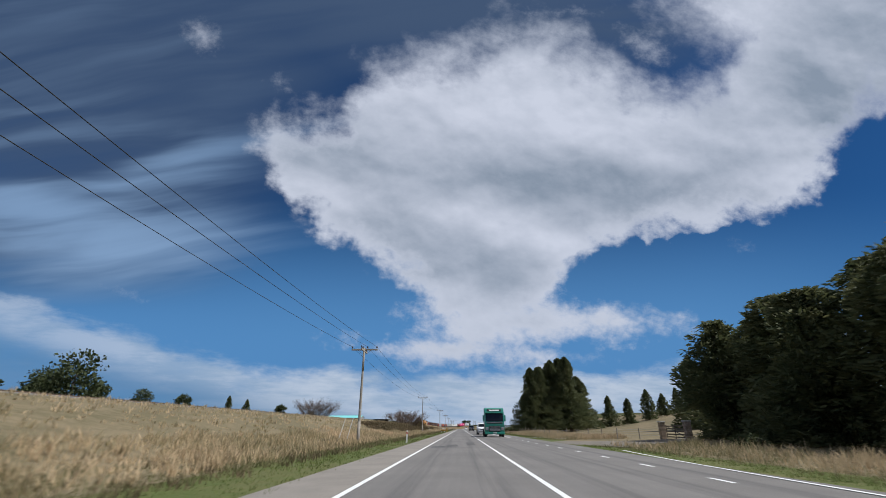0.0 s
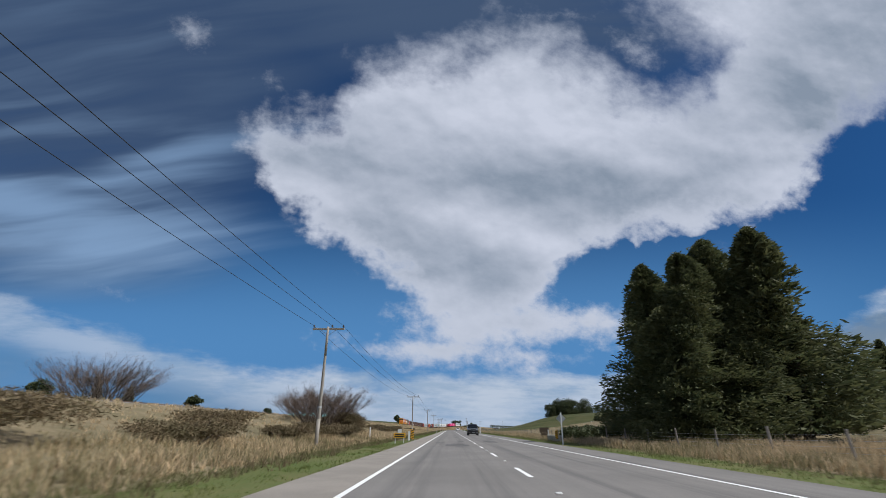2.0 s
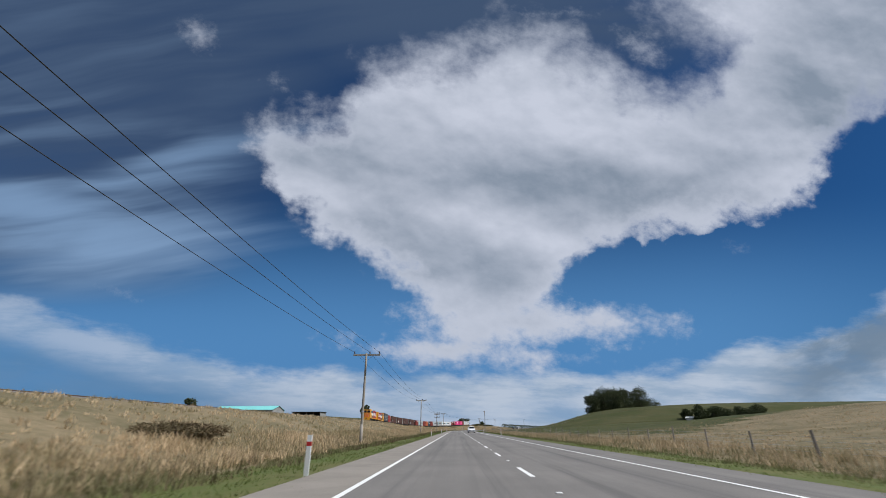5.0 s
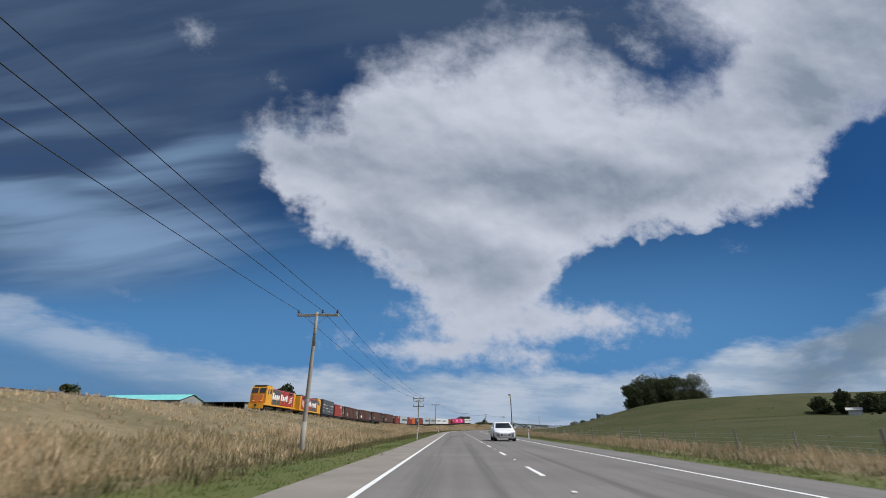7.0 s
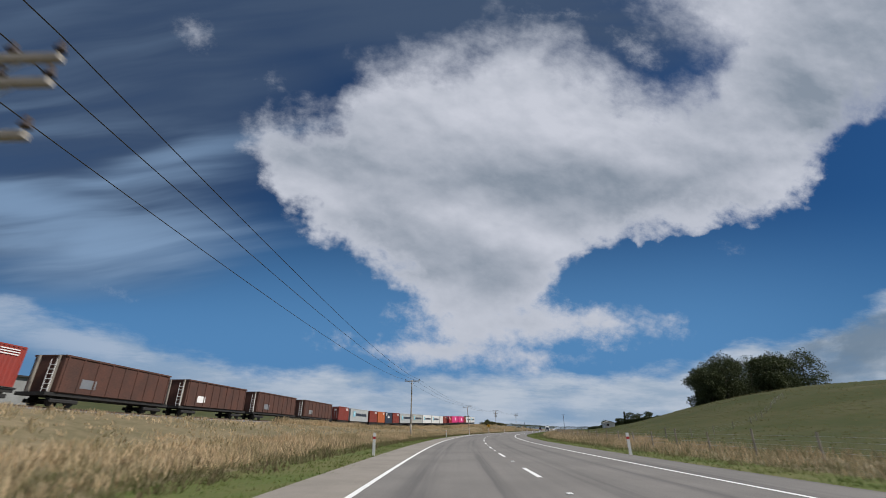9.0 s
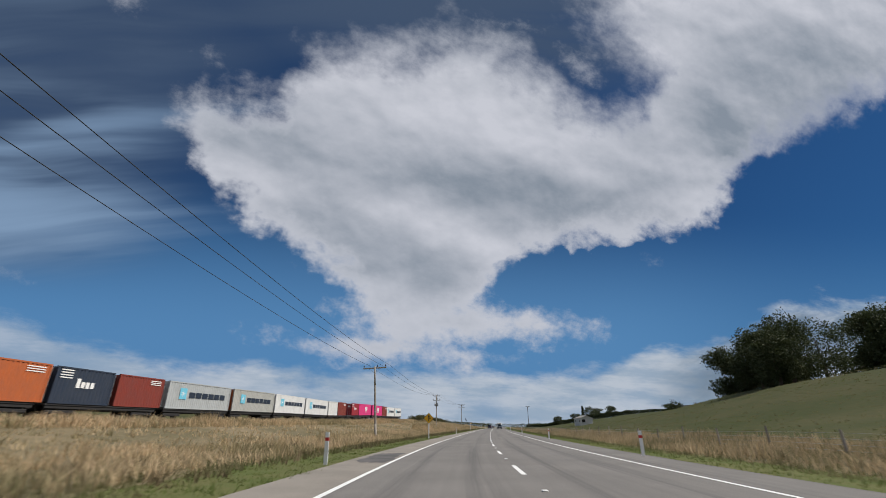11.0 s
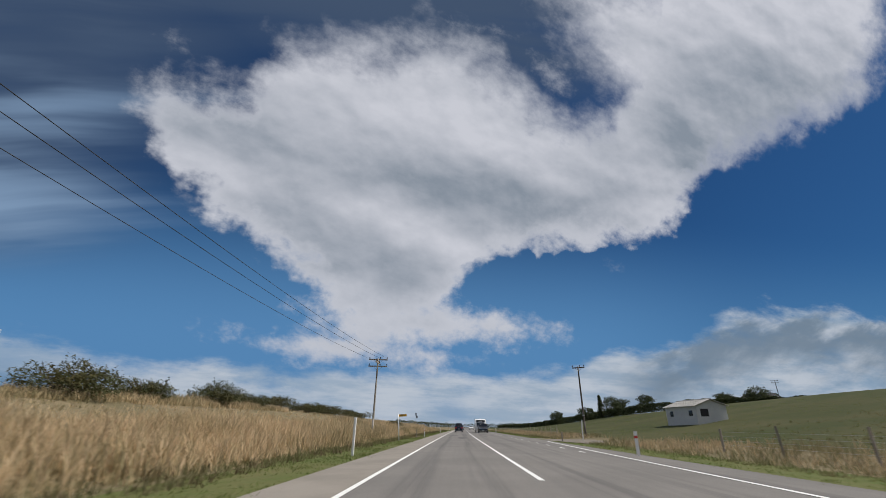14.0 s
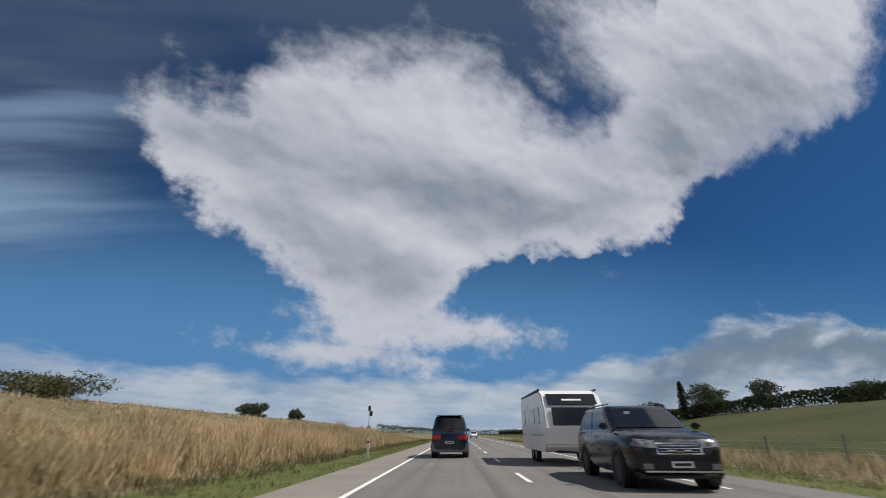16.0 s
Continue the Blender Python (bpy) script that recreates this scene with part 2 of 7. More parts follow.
SKY_STRENGTH = 0.1
LOW_SKY = (0.98, 2.5, 4.8)
SKY_R, SKY_G, SKY_B = 0.105, 0.265, 0.435
VEIL, STREAK = (0.58, 0.91, 1.56), (2.2, 3.3, 4.9)
BANK_LIGHT, BANK_DARK, BANK_GREY, LOW_BLUE = (5.0, 5.5, 6.2), (3.3, 4.15, 5.2), (1.6, 2.2, 2.9), (0.7, 1.8, 3.2)
CLOUD_LIGHT, CLOUD_SHADE = (6.1, 6.25, 6.85), (2.5, 2.92, 3.5)
build_sky()

sun = bpy.data.lights.new("sun", "SUN")
sun.energy, sun.angle, sun.color = 4.8, radians(0.53), (1.0, 0.95, 0.87)
sun_ob = new("sun", sun)
_az, _el = radians(SUN_AZ), radians(SUN_EL)
sun_ob.matrix_world = look((0, 0, 0), (-math.sin(_az) * math.cos(_el), -math.cos(_az) * math.cos(_el), -math.sin(_el)))


# ---- materials ----
def material(name, colour, rough=0.8, metal=0.0, vary=0.25, scale=3.0, fine=40.0, bump=0.2, second=None, obj_random=0.0, coat=0.0, spec=0.5, coords="Object", bump_dist=0.01):
    """A surface with variation at two scales, seeded by position in metres."""
    m = bpy.data.materials.new(name)
    m.use_nodes = True
    t = m.node_tree
    b = t.nodes["Principled BSDF"]
    tc = t.nodes.new("ShaderNodeTexCoord").outputs[coords]
    big = link_noise(t, tc, scale, 4.0, 0.6)
    small = link_noise(t, tc, fine, 3.0, 0.6)
    sec = second or tuple(c * 0.6 for c in colour)
    fac = link_math(t, "ADD", link_math(t, "MULTIPLY", link_range(t, big, 0.3, 0.7), 0.6), link_math(t, "MULTIPLY", link_range(t, small, 0.3, 0.7), 0.4))
    c = link_mix(t, link_math(t, "MULTIPLY", fac, 1.0 if second else vary * 2), colour, sec)
    if obj_random:
        info = t.nodes.new("ShaderNodeObjectInfo").outputs["Random"]
        hsv = t.nodes.new("ShaderNodeHueSaturation")
        t.links.new(c, hsv.inputs["Color"])
        t.links.new(link_range(t, info, 0, 1, 1 - obj_random, 1 + obj_random, False), hsv.inputs["Value"])
        c = hsv.outputs[0]
    t.links.new(c, b.inputs["Base Color"])
    t.links.new(link_range(t, small, 0.2, 0.8, max(0.02, rough - 0.08), min(1, rough + 0.08)), b.inputs["Roughness"])
    b.inputs["Metallic"].default_value = metal
    b.inputs["Coat Weight"].default_value = coat
    b.inputs["Specular IOR Level"].default_value = spec
    if bump:
        n = t.nodes.new("ShaderNodeBump")
        n.inputs["Strength"].default_value, n.inputs["Distance"].default_value = bump, bump_dist
        t.links.new(small, n.inputs["Height"])
        t.links.new(n.outputs[0], b.inputs["Normal"])
    return m


def foliage(name, a, b_col, rough=0.75, translucent=0.25, third=None):
    """Leaves: colour differs from one tuft to the next and in patches over the ground."""
    m = bpy.data.materials.new(name)
    m.use_nodes = True
    t = m.node_tree
    p = t.nodes["Principled BSDF"]
    geo = t.nodes.new("ShaderNodeNewGeometry")
    tc = t.nodes.new("ShaderNodeTexCoord").outputs["Object"]
    patch = link_range(t, link_noise(t, tc, 0.35, 4.0, 0.6), 0.3, 0.7)
    f = link_math(t, "ADD", link_math(t, "MULTIPLY", geo.outputs["Random Per Island"], 0.55), link_math(t, "MULTIPLY", patch, 0.45))
    c = link_mix(t, f, a, b_col)
    if third:
        drift = link_math(t, "ADD", link_math(t, "MULTIPLY", link_noise(t, tc, 0.11, 5.0, 0.65), 0.8), link_math(t, "MULTIPLY", geo.outputs["Random Per Island"], 0.2))
        c = link_mix(t, link_range(t, drift, 0.42, 0.62), c, third)
    t.links.new(c, p.inputs["Base Color"])
    p.inputs["Roughness"].default_value = rough
    p.inputs["Specular IOR Level"].default_value = 0.25
    tr = t.nodes.new("ShaderNodeBsdfTranslucent")
    t.links.new(c, tr.inputs[0])
    mix = t.nodes.new("ShaderNodeMixShader")
    mix.inputs[0].default_value = translucent
    t.links.new(p.outputs[0], mix.inputs[1])
    t.links.new(tr.outputs[0], mix.inputs[2])
    t.links.new(mix.outputs[0], t.nodes["Material Output"].inputs[0])
    return m


ASPHALT = material("asphalt", (0.205, 0.192, 0.178), 0.9, second=(0.150, 0.141, 0.131), scale=0.35, fine=60, bump=0.5, spec=0.25)


def wheel_paths(m):
    """Darkens the seal along the wheel paths, unevenly, and adds long streaks."""
    t = m.node_tree
    b = t.nodes["Principled BSDF"]
    old = b.inputs["Base Color"].links[0].from_socket
    uv = t.nodes.new("ShaderNodeUVMap")
    uv.uv_map = "lane"
    sep = t.nodes.new("ShaderNodeSeparateXYZ")
    t.links.new(uv.outputs[0], sep.inputs[0])
    off = link_math(t, "SUBTRACT", link_math(t, "ABSOLUTE", sep.outputs[0]), 1.05)
    band = link_range(t, link_math(t, "COSINE", link_math(t, "MULTIPLY", off, 3.927)), -0.2, 1.0)
    streak = link_noise(t, link_map(t, uv.outputs[0], (0, 0, 0), 0, (0.35, 0.22, 1)), 1.0, 6.0, 0.62)
    fac = link_math(t, "MULTIPLY", link_math(t, "ADD", link_math(t, "MULTIPLY", band, 0.6), 0.25), link_range(t, streak, 0.35, 0.68))
    t.links.new(link_mix(t, fac, old, (0.105, 0.100, 0.096)), b.inputs["Base Color"])


wheel_paths(ASPHALT)
SHOULDER = material("worn_seal", (0.275, 0.248, 0.215), 0.95, second=(0.195, 0.176, 0.154), scale=0.6, fine=45, bump=0.5, spec=0.2)
PAINT = material("road_paint", (0.78, 0.78, 0.76), 0.7, vary=0.18, scale=2.5, fine=30, bump=0.2)
SOIL = material("field", (0.235, 0.185, 0.115), 0.95, second=(0.105, 0.095, 0.052), scale=0.16, fine=2.2, bump=0.6, bump_dist=0.1, spec=0.1)
LAWN = material("lawn", (0.075, 0.108, 0.028), 0.95, second=(0.135, 0.125, 0.055), scale=0.25, fine=6, bump=0.6, bump_dist=0.05, spec=0.1)
PASTURE = material("pasture", (0.038, 0.050, 0.015), 0.95, second=(0.082, 0.077, 0.035), scale=0.07, fine=0.9, bump=0.5, bump_dist=0.1, spec=0.1)
DRY = foliage("dry_grass", (0.76, 0.585, 0.375), (0.48, 0.365, 0.22), translucent=0.45, third=(0.29, 0.25, 0.135))
GREEN = foliage("green_grass", (0.098, 0.150, 0.034), (0.190, 0.200, 0.070), translucent=0.4)
# dry grass again, the shade of its unlit side put into the colour
DRY_SHADED = foliage("shaded_dry_grass", (0.60, 0.46, 0.295), (0.37, 0.285, 0.17), translucent=0.35, third=(0.21, 0.19, 0.10))
BROWN_LEAF = foliage("brown_shrub", (0.19, 0.135, 0.080), (0.105, 0.092, 0.046))
MIXED = foliage("mixed_grass", (0.10, 0.125, 0.04), (0.25, 0.205, 0.115), translucent=0.4)
TWIG = foliage("bare_twigs", (0.185, 0.135, 0.112), (0.12, 0.09, 0.075), translucent=0.0)
NEEDLE = foliage("conifer_needles", (0.060, 0.082, 0.036), (0.150, 0.150, 0.066), translucent=0.3)
LEAF = foliage("tree_leaves", (0.035, 0.050, 0.020), (0.075, 0.085, 0.035), translucent=0.2)
GORSE = foliage("gorse", (0.045, 0.06, 0.02), (0.10, 0.085, 0.035), translucent=0.15)
BARK = material("bark", (0.11, 0.085, 0.065), 0.95, vary=0.4, scale=4, fine=25, bump=0.8)
POLE_WOOD = material("weathered_pole", (0.34, 0.31, 0.27), 0.9, second=(0.22, 0.20, 0.17), scale=1.2, fine=30, bump=0.4)
DARK_WOOD = material("dark_pole", (0.10, 0.085, 0.07), 0.9, vary=0.3, scale=1.2, fine=30, bump=0.4)
POST_WOOD = material("fence_wood", (0.30, 0.27, 0.23), 0.9, second=(0.18, 0.16, 0.14), scale=2, fine=30, bump=0.4, obj_random=0.25)
CABLE = material("cable", (0.03, 0.03, 0.032), 0.6, bump=0)
CERAMIC = material("insulator", (0.05, 0.035, 0.03), 0.35, bump=0)
WHITE_PLASTIC = material("white_plastic", (0.80, 0.80, 0.78), 0.5, vary=0.08, bump=0)
RED_BAND = material("red_reflector", (0.55, 0.03, 0.03), 0.4, bump=0)
STEEL = material("galvanised", (0.45, 0.46, 0.47), 0.5, 0.8, vary=0.2, bump=0.1)


# ---- plan of the road: s metres along the centre line, x metres to its right ----
def smooth(a):
    a = min(1.0, max(0.0, a))
    return a * a * (3 - 2 * a)


def lerp_table(table, v):
    if v <= table[0][0]:
        return table[0][1]
    for (a, p), (b, q) in zip(table, table[1:]):
        if v <= b:
            return p + (q - p) * smooth((v - a) / (b - a))
    return table[-1][1]


def heading(s):
    return radians(-13.2 * smooth((s - 351) / 129.0) - 1.0 * min(2.0, max(0.0, (s - 480) / 140.0)))


CENTRE = {0: (0.0, 0.0)}
for _k in range(0, 3200):
    _h = heading(_k + 0.5)
    CENTRE[_k + 1] = (CENTRE[_k][0] - math.sin(_h), CENTRE[_k][1] + math.cos(_h))
for _k in range(0, -400, -1):
    CENTRE[_k - 1] = (CENTRE[_k][0], CENTRE[_k][1] - 1.0)


def plan(s, x, z=0.0):
    k = math.floor(s)
    (ax, ay), (bx, by) = CENTRE[k], CENTRE[k + 1]
    w, h = s - k, heading(s)
    e = x
    if abs(x) > 120:                      # far land runs off in parallel lines
        e = math.copysign(120, x)
    px, py = ax + (bx - ax) * w + e * math.cos(h), ay + (by - ay) * w + e * math.sin(h)
    d = radians(-6.6)
    return Vector((px + (x - e) * math.cos(d), py + (x - e) * math.sin(d), z))


RAIL_X = -29.0
RAIL_Z = [(0, 2.8), (330, 2.9), (400, 1.8), (450, 1.2), (500, 1.6), (545, 2.4), (600, 3.2), (690, 2.8), (760, 1.2)]
RISE = [(0, 0.06), (60, 0.08), (90, 0.10), (180, 0.115), (280, 0.09), (350, 0.065), (410, 0.075), (435, 0.13), (465, 0.195), (505, 0.24), (545, 0.225), (600, 0.155), (650, 0.155), (720, 0.13), (900, 0.05), (1400, 0.0)]
REACH = [(0, 150.0), (260, 150.0), (390, 62.0), (500, 65.0), (640, 65.0), (900, 110.0)]     # how far the slope goes on rising


def left_land(s):
    return lerp_table(RAIL_Z, s)


def land(s, x):
    """Height of the ground."""
    fade = 1.0 - smooth((s - 800) / 900.0)
    if -5.3 < x < 5.8:
        return -0.07
    wob = noise.noise(Vector((s * 0.05, x * 0.08, 3.1))) * 0.25
    if x <= -5.3:
        d = -x
        top = left_land(s) * fade
        if d < 8.0:
            return -0.07 - 0.10 * smooth((d - 5.3) / 2.7)
        if d < 26.0:
            k = smooth((d - 8.0) / 18.0)
            return -0.17 + (top + 0.1) * k + wob * min(1, (d - 8) / 3) * (1 - k)
        far = min(d, 330.0) - 34.0
        return top - 0.10 + (0.060 * max(0.0, far)) * fade
    rise = lerp_table(RISE, s)
    if x < 9.0:
        return -0.07 - 0.12 * smooth((x - 5.8) / 3.2)
    d, reach = x - 9.0, lerp_table(REACH, s)
    return -0.19 + rise * reach * math.tanh(d / reach) * (0.12 + 0.88 * smooth(d / 66.0)) + wob * min(1, d / 4)


def sheet(name, cols, rows, height, mat_of, mats, parent=None):
    """A sheet over the plan, one vertex for each of rows (s) and cols (x)."""
    verts = [plan(s, x, height(s, x)) for s in rows for x in cols]
    n = len(cols)
    faces, idx = [], []
    for i in range(len(rows) - 1):
        for j in range(n - 1):
            a = i * n + j
            faces.append((a, a + 1, a + n + 1, a + n))
            idx.append(mat_of((rows[i] + rows[i + 1]) / 2, (cols[j] + cols[j + 1]) / 2))
    me = bpy.data.meshes.new(name)
    me.from_pydata([tuple(v) for v in verts], [], faces)
    for m in mats:
        me.materials.append(m)
    me.polygons.foreach_set("material_index", idx)
    me.polygons.foreach_set("use_smooth", [True] * len(faces))
    me.update()
    lane = me.uv_layers.new(name="lane")          # metres across and along
    flat = [(cols[v % n], rows[v // n] * 0.01) for f in faces for v in f]
    lane.data.foreach_set("uv", [c for uv in flat for c in uv])
    return new(name, me)


def spread(a, b, step):
    n = max(1, round((b - a) / step))
    return [a + (b - a) * i / n for i in range(n + 1)]


COLS = ([-2600, -1600, -1000, -700, -480, -330, -240, -180, -130, -95, -70, -52, -40, -35] + spread(-31, -6, 0.9) + [-5.5, -5.2, 0, 5.6, 6.0]
        + spread(6.5, 24, 0.9) + [27, 31, 36, 43, 52, 64, 80, 100, 125, 155, 160, 200, 260, 350, 480, 700, 1000, 1600, 2600])
ROWS = [-390, -250, -150, -90, -50, -25] + spread(-10, 720, 4.0) + [735, 760, 800, 850, 920, 1000, 1100, 1250, 1450, 1700, 2000, 2400, 2900, 3190]
ground = sheet("ground", COLS, ROWS, land, lambda s, x: 1 if ((x > 15 and (s + 30 * noise.noise(Vector((x * 0.05, s * 0.02, 1.0))) > 275 or x + 24 * noise.noise(Vector((s * 0.03, 2.0, x * 0.03))) > 72)) or x < -34) else (2 if -8.3 < x < 9.0 else 0), [SOIL, PASTURE, LAWN])
tagged(ground, "dry grassy verges and rolling pasture beside a highway", "ground", kind="structure")

SEAL_L, SEAL_R = -5.25, 5.7


def crown(s, x):
    return 0.02 - 0.004 * abs(x)


road = sheet("road", [SEAL_L, -4.2, -3.7, -2, 0, 2, 4, 4.4, SEAL_R], [-300, -200, -100, -40] + spread(-10, 760, 5) + [850, 1000, 1300, 1800, 2500],
             crown, lambda s, x: 1 if x < -3.9 else 0, [ASPHALT, SHOULDER])
tagged(road, "grey chip-seal two-lane highway with paler worn shoulders", "road", kind="structure")

CYCLE, DASH = 7.8, 2.5
EDGE_R = 3.85


def stripe(name, s0, s1, x, width, parent, step=4.0, label=""):
    rows = spread(s0, s1, step)
    ob = sheet(name, [x - width / 2, x + width / 2], rows, lambda s, xx: crown(s, xx) + 0.006, lambda s, xx: 0, [PAINT])
    ob.parent = parent
    if label:
        tagged(ob, label)
    return ob


# ---- making things ----
def thing(name, s, x, z=None, label="", category="", group="", turn=0.0, kind=""):
    """An empty at the base of a thing; +Y of its own runs along the road."""
    ob = new(name)
    p = plan(s, x, land(s, x) if z is None else z)
    ob.matrix_world = pose(p.x, p.y, p.z, 0, 0, math.degrees(heading(s)) + turn)
    return tagged(ob, label, category, group, kind)


def spot(s, x, z=None, turn=0.0, lean=0.0):
    p = plan(s, x, land(s, x) if z is None else z)
    return pose(p.x, p.y, p.z, 0, lean, math.degrees(heading(s)) + turn)


def part(name, bm, mat, parent, label="", smooth_faces=False, at=None):
    me = bpy.data.meshes.new(name)
    bm.normal_update()
    bm.to_mesh(me)
    bm.free()
    for m in (mat if isinstance(mat, list) else [mat]):
        me.materials.append(m)
    if smooth_faces:
        me.polygons.foreach_set("use_smooth", [True] * len(me.polygons))
    ob = new(name, me)
    ob.parent = parent
    if at is not None:
        ob.matrix_basis = at
    if label:
        tagged(ob, label)
    return ob


def box(x0, x1, y0, y1, z0, z1, bevel=0.0, bm=None, seg=1):
    bm = bm or bmesh.new()
    v = [bm.verts.new(c) for c in ((x0, y0, z0), (x1, y0, z0), (x1, y1, z0), (x0, y1, z0), (x0, y0, z1), (x1, y0, z1), (x1, y1, z1), (x0, y1, z1))]
    fs = [bm.faces.new([v[i] for i in q]) for q in ((3, 2, 1, 0), (4, 5, 6, 7), (0, 1, 5, 4), (1, 2, 6, 5), (2, 3, 7, 6), (3, 0, 4, 7))]
    if bevel:
        es = list({e for f in fs for e in f.edges})
        bmesh.ops.bevel(bm, geom=es, offset=bevel, segments=seg, affect="EDGES")
    return bm


def rod(p, q, r0, r1=None, n=8, bm=None, cap=True):
    bm = bm or bmesh.new()
    p, q = Vector(p), Vector(q)
    d = (q - p).normalized()
    a = d.orthogonal().normalized()
    b = d.cross(a)
    r1 = r0 if r1 is None else r1
    rings = []
    for c, r in ((p, r0), (q, r1)):
        rings.append([bm.verts.new(c + (a * math.cos(2 * math.pi * k / n) + b * math.sin(2 * math.pi * k / n)) * r) for k in range(n)])
    for k in range(n):
        bm.faces.new((rings[0][k], rings[0][(k + 1) % n], rings[1][(k + 1) % n], rings[1][k]))
    if cap:
        bm.faces.new(rings[0][::-1])
        bm.faces.new(rings[1])
    return bm


def slab(profile, x0, x1, bm=None):
    """A (y, z) outline drawn out from x0 to x1."""
    bm = bm or bmesh.new()
    a = [bm.verts.new((x0, y, z)) for y, z in profile]
    b = [bm.verts.new((x1, y, z)) for y, z in profile]
    n = len(profile)
    bm.faces.new(a)
    bm.faces.new(b[::-1])
    for i in range(n):
        bm.faces.new((a[i], b[i], b[(i + 1) % n], a[(i + 1) % n]))
    bmesh.ops.recalc_face_normals(bm, faces=bm.faces)
    return bm


def fast_mesh(name, verts, faces, mat, parent=None):
    """verts (n, 3) and faces (m, k), as arrays."""
    me = bpy.data.meshes.new(name)
    n, (m, k) = len(verts), faces.shape
    me.vertices.add(n)
    me.vertices.foreach_set("co", np.ascontiguousarray(verts, dtype=np.float32).ravel())
    me.loops.add(m * k)
    me.loops.foreach_set("vertex_index", np.ascontiguousarray(faces, dtype=np.int32).ravel())
    me.polygons.add(m)
    me.polygons.foreach_set("loop_start", np.arange(0, m * k, k, dtype=np.int32))
    me.update(calc_edges=True)
    me.materials.append(mat)
    ob = new(name, me)
    ob.parent = parent
    return ob


# ---- plants ----
def unit(v):
    return v / np.maximum(1e-6, np.linalg.norm(v, axis=1, keepdims=True))


def leaf_quads(centre, along, size, width, rng):
    """Four-cornered tufts at centre, laid along the given ways."""
    n = len(centre)
    side = unit(np.cross(along, rng.normal(size=(n, 3))))
    a, w = along * size[:, None], side * (size * width)[:, None]
    v = np.stack([centre - a * 0.5, centre + w * 0.5 - a * 0.05, centre + a * 0.5, centre - w * 0.5 + a * 0.05], 1).reshape(-1, 3)
    return v, np.arange(4 * n).reshape(-1, 4)


def round_crown(name, balls, n, size, mat, parent, seed, hollow=0.45, leaf=0.7):
    rng = np.random.default_rng(seed)
    balls = np.array(balls, dtype=float)           # x y z rx ry rz
    w = (balls[:, 3] * balls[:, 5])
    pick = rng.choice(len(balls), n, p=w / w.sum())
    d = unit(rng.normal(size=(n, 3)))
    lump = 0.82 + 0.16 * np.sin(d[:, 0] * 7 + pick) * np.sin(d[:, 1] * 6 + 2 * pick) + 0.16 * np.sin(d[:, 2] * 9 + d[:, 0] * 5 + pick)
    r = (hollow + (1 - hollow) * rng.random(n) ** 0.5) * lump + rng.normal(size=n) * 0.03
    c = balls[pick, :3] + d * balls[pick, 3:] * r[:, None]
    along = unit(d * 0.7 + rng.normal(size=(n, 3)) * 0.8)
    v, f = leaf_quads(c, along, size * (0.6 + 0.8 * rng.random(n)), leaf, rng)
    return fast_mesh(name, v, f, mat, parent)


def conifer_crown(name, height, radius, n, size, mat, parent, seed, bare=0.04, droop=0.35, taper=1.0, width=0.42):
    rng = np.random.default_rng(seed)
    levels = int(height / 0.55)
    lev = rng.random(levels)
    h = bare + (1 - bare) * rng.random(n) ** 1.15
    k = np.floor(h * levels).astype(int) % levels
    ang = rng.random(n) * 2 * math.pi
    arms = 9
    arm = np.round((ang / (2 * math.pi)) * arms + lev[k])
    ang = (arm - lev[k] + rng.normal(size=n) * 0.22) / arms * 2 * math.pi
    reach = radius * (1 - h) ** (0.75 * taper) * (0.70 + 0.5 * np.sin(k * 12.9 + arm * 4.7)) + 0.10
    u = rng.random(n) ** 0.55
    r = reach * u
    z = h * height - droop * r * 0.35 + rng.normal(size=n) * 0.12 + 0.10 * reach * u * u
    c = np.stack([np.cos(ang) * r, np.sin(ang) * r, np.maximum(0.1, z)], 1)
    along = unit(np.stack([np.cos(ang), np.sin(ang), -droop + 0.5 * u], 1) + rng.normal(size=(n, 3)) * 0.35)
    v, f = leaf_quads(c, along, size * (0.6 + 0.9 * rng.random(n)), width, rng)
    return fast_mesh(name, v, f, mat, parent)


def limbs(name, height, r, spread_r, count, mat, parent, seed, start=0.25):
    rng = random.Random(seed)
    bm = bmesh.new()
    bend = [Vector((0, 0, -0.3))]
    for i in range(1, 5):
        bend.append(Vector((rng.uniform(-1, 1) * 0.03 * height, rng.uniform(-1, 1) * 0.03 * height, height * i / 4)))
    for i in range(4):
        rod(bend[i], bend[i + 1], r * (1 - 0.22 * i), r * (1 - 0.22 * (i + 1)), 8, bm)
    for i in range(count):
        k = start + (0.95 - start) * i / max(1, count - 1)
        j = min(3, int(k * 4))
        p = bend[j].lerp(bend[j + 1], k * 4 - j)
        a = i * 2.4 + rng.uniform(-0.4, 0.4)
        reach = spread_r * rng.uniform(0.5, 0.9) * (1.1 - k * 0.6)
        m = p + Vector((math.cos(a) * reach * 0.55, math.sin(a) * reach * 0.55, reach * 0.35))
        q = p + Vector((math.cos(a) * reach, math.sin(a) * reach, reach * rng.uniform(0.35, 0.8)))
        rod(p, m, r * 0.38 * (1.1 - k), r * 0.25 * (1.1 - k), 5, bm)
        rod(m, q, r * 0.25 * (1.1 - k), r * 0.06, 5, bm)
    return part(name, bm, mat, parent)


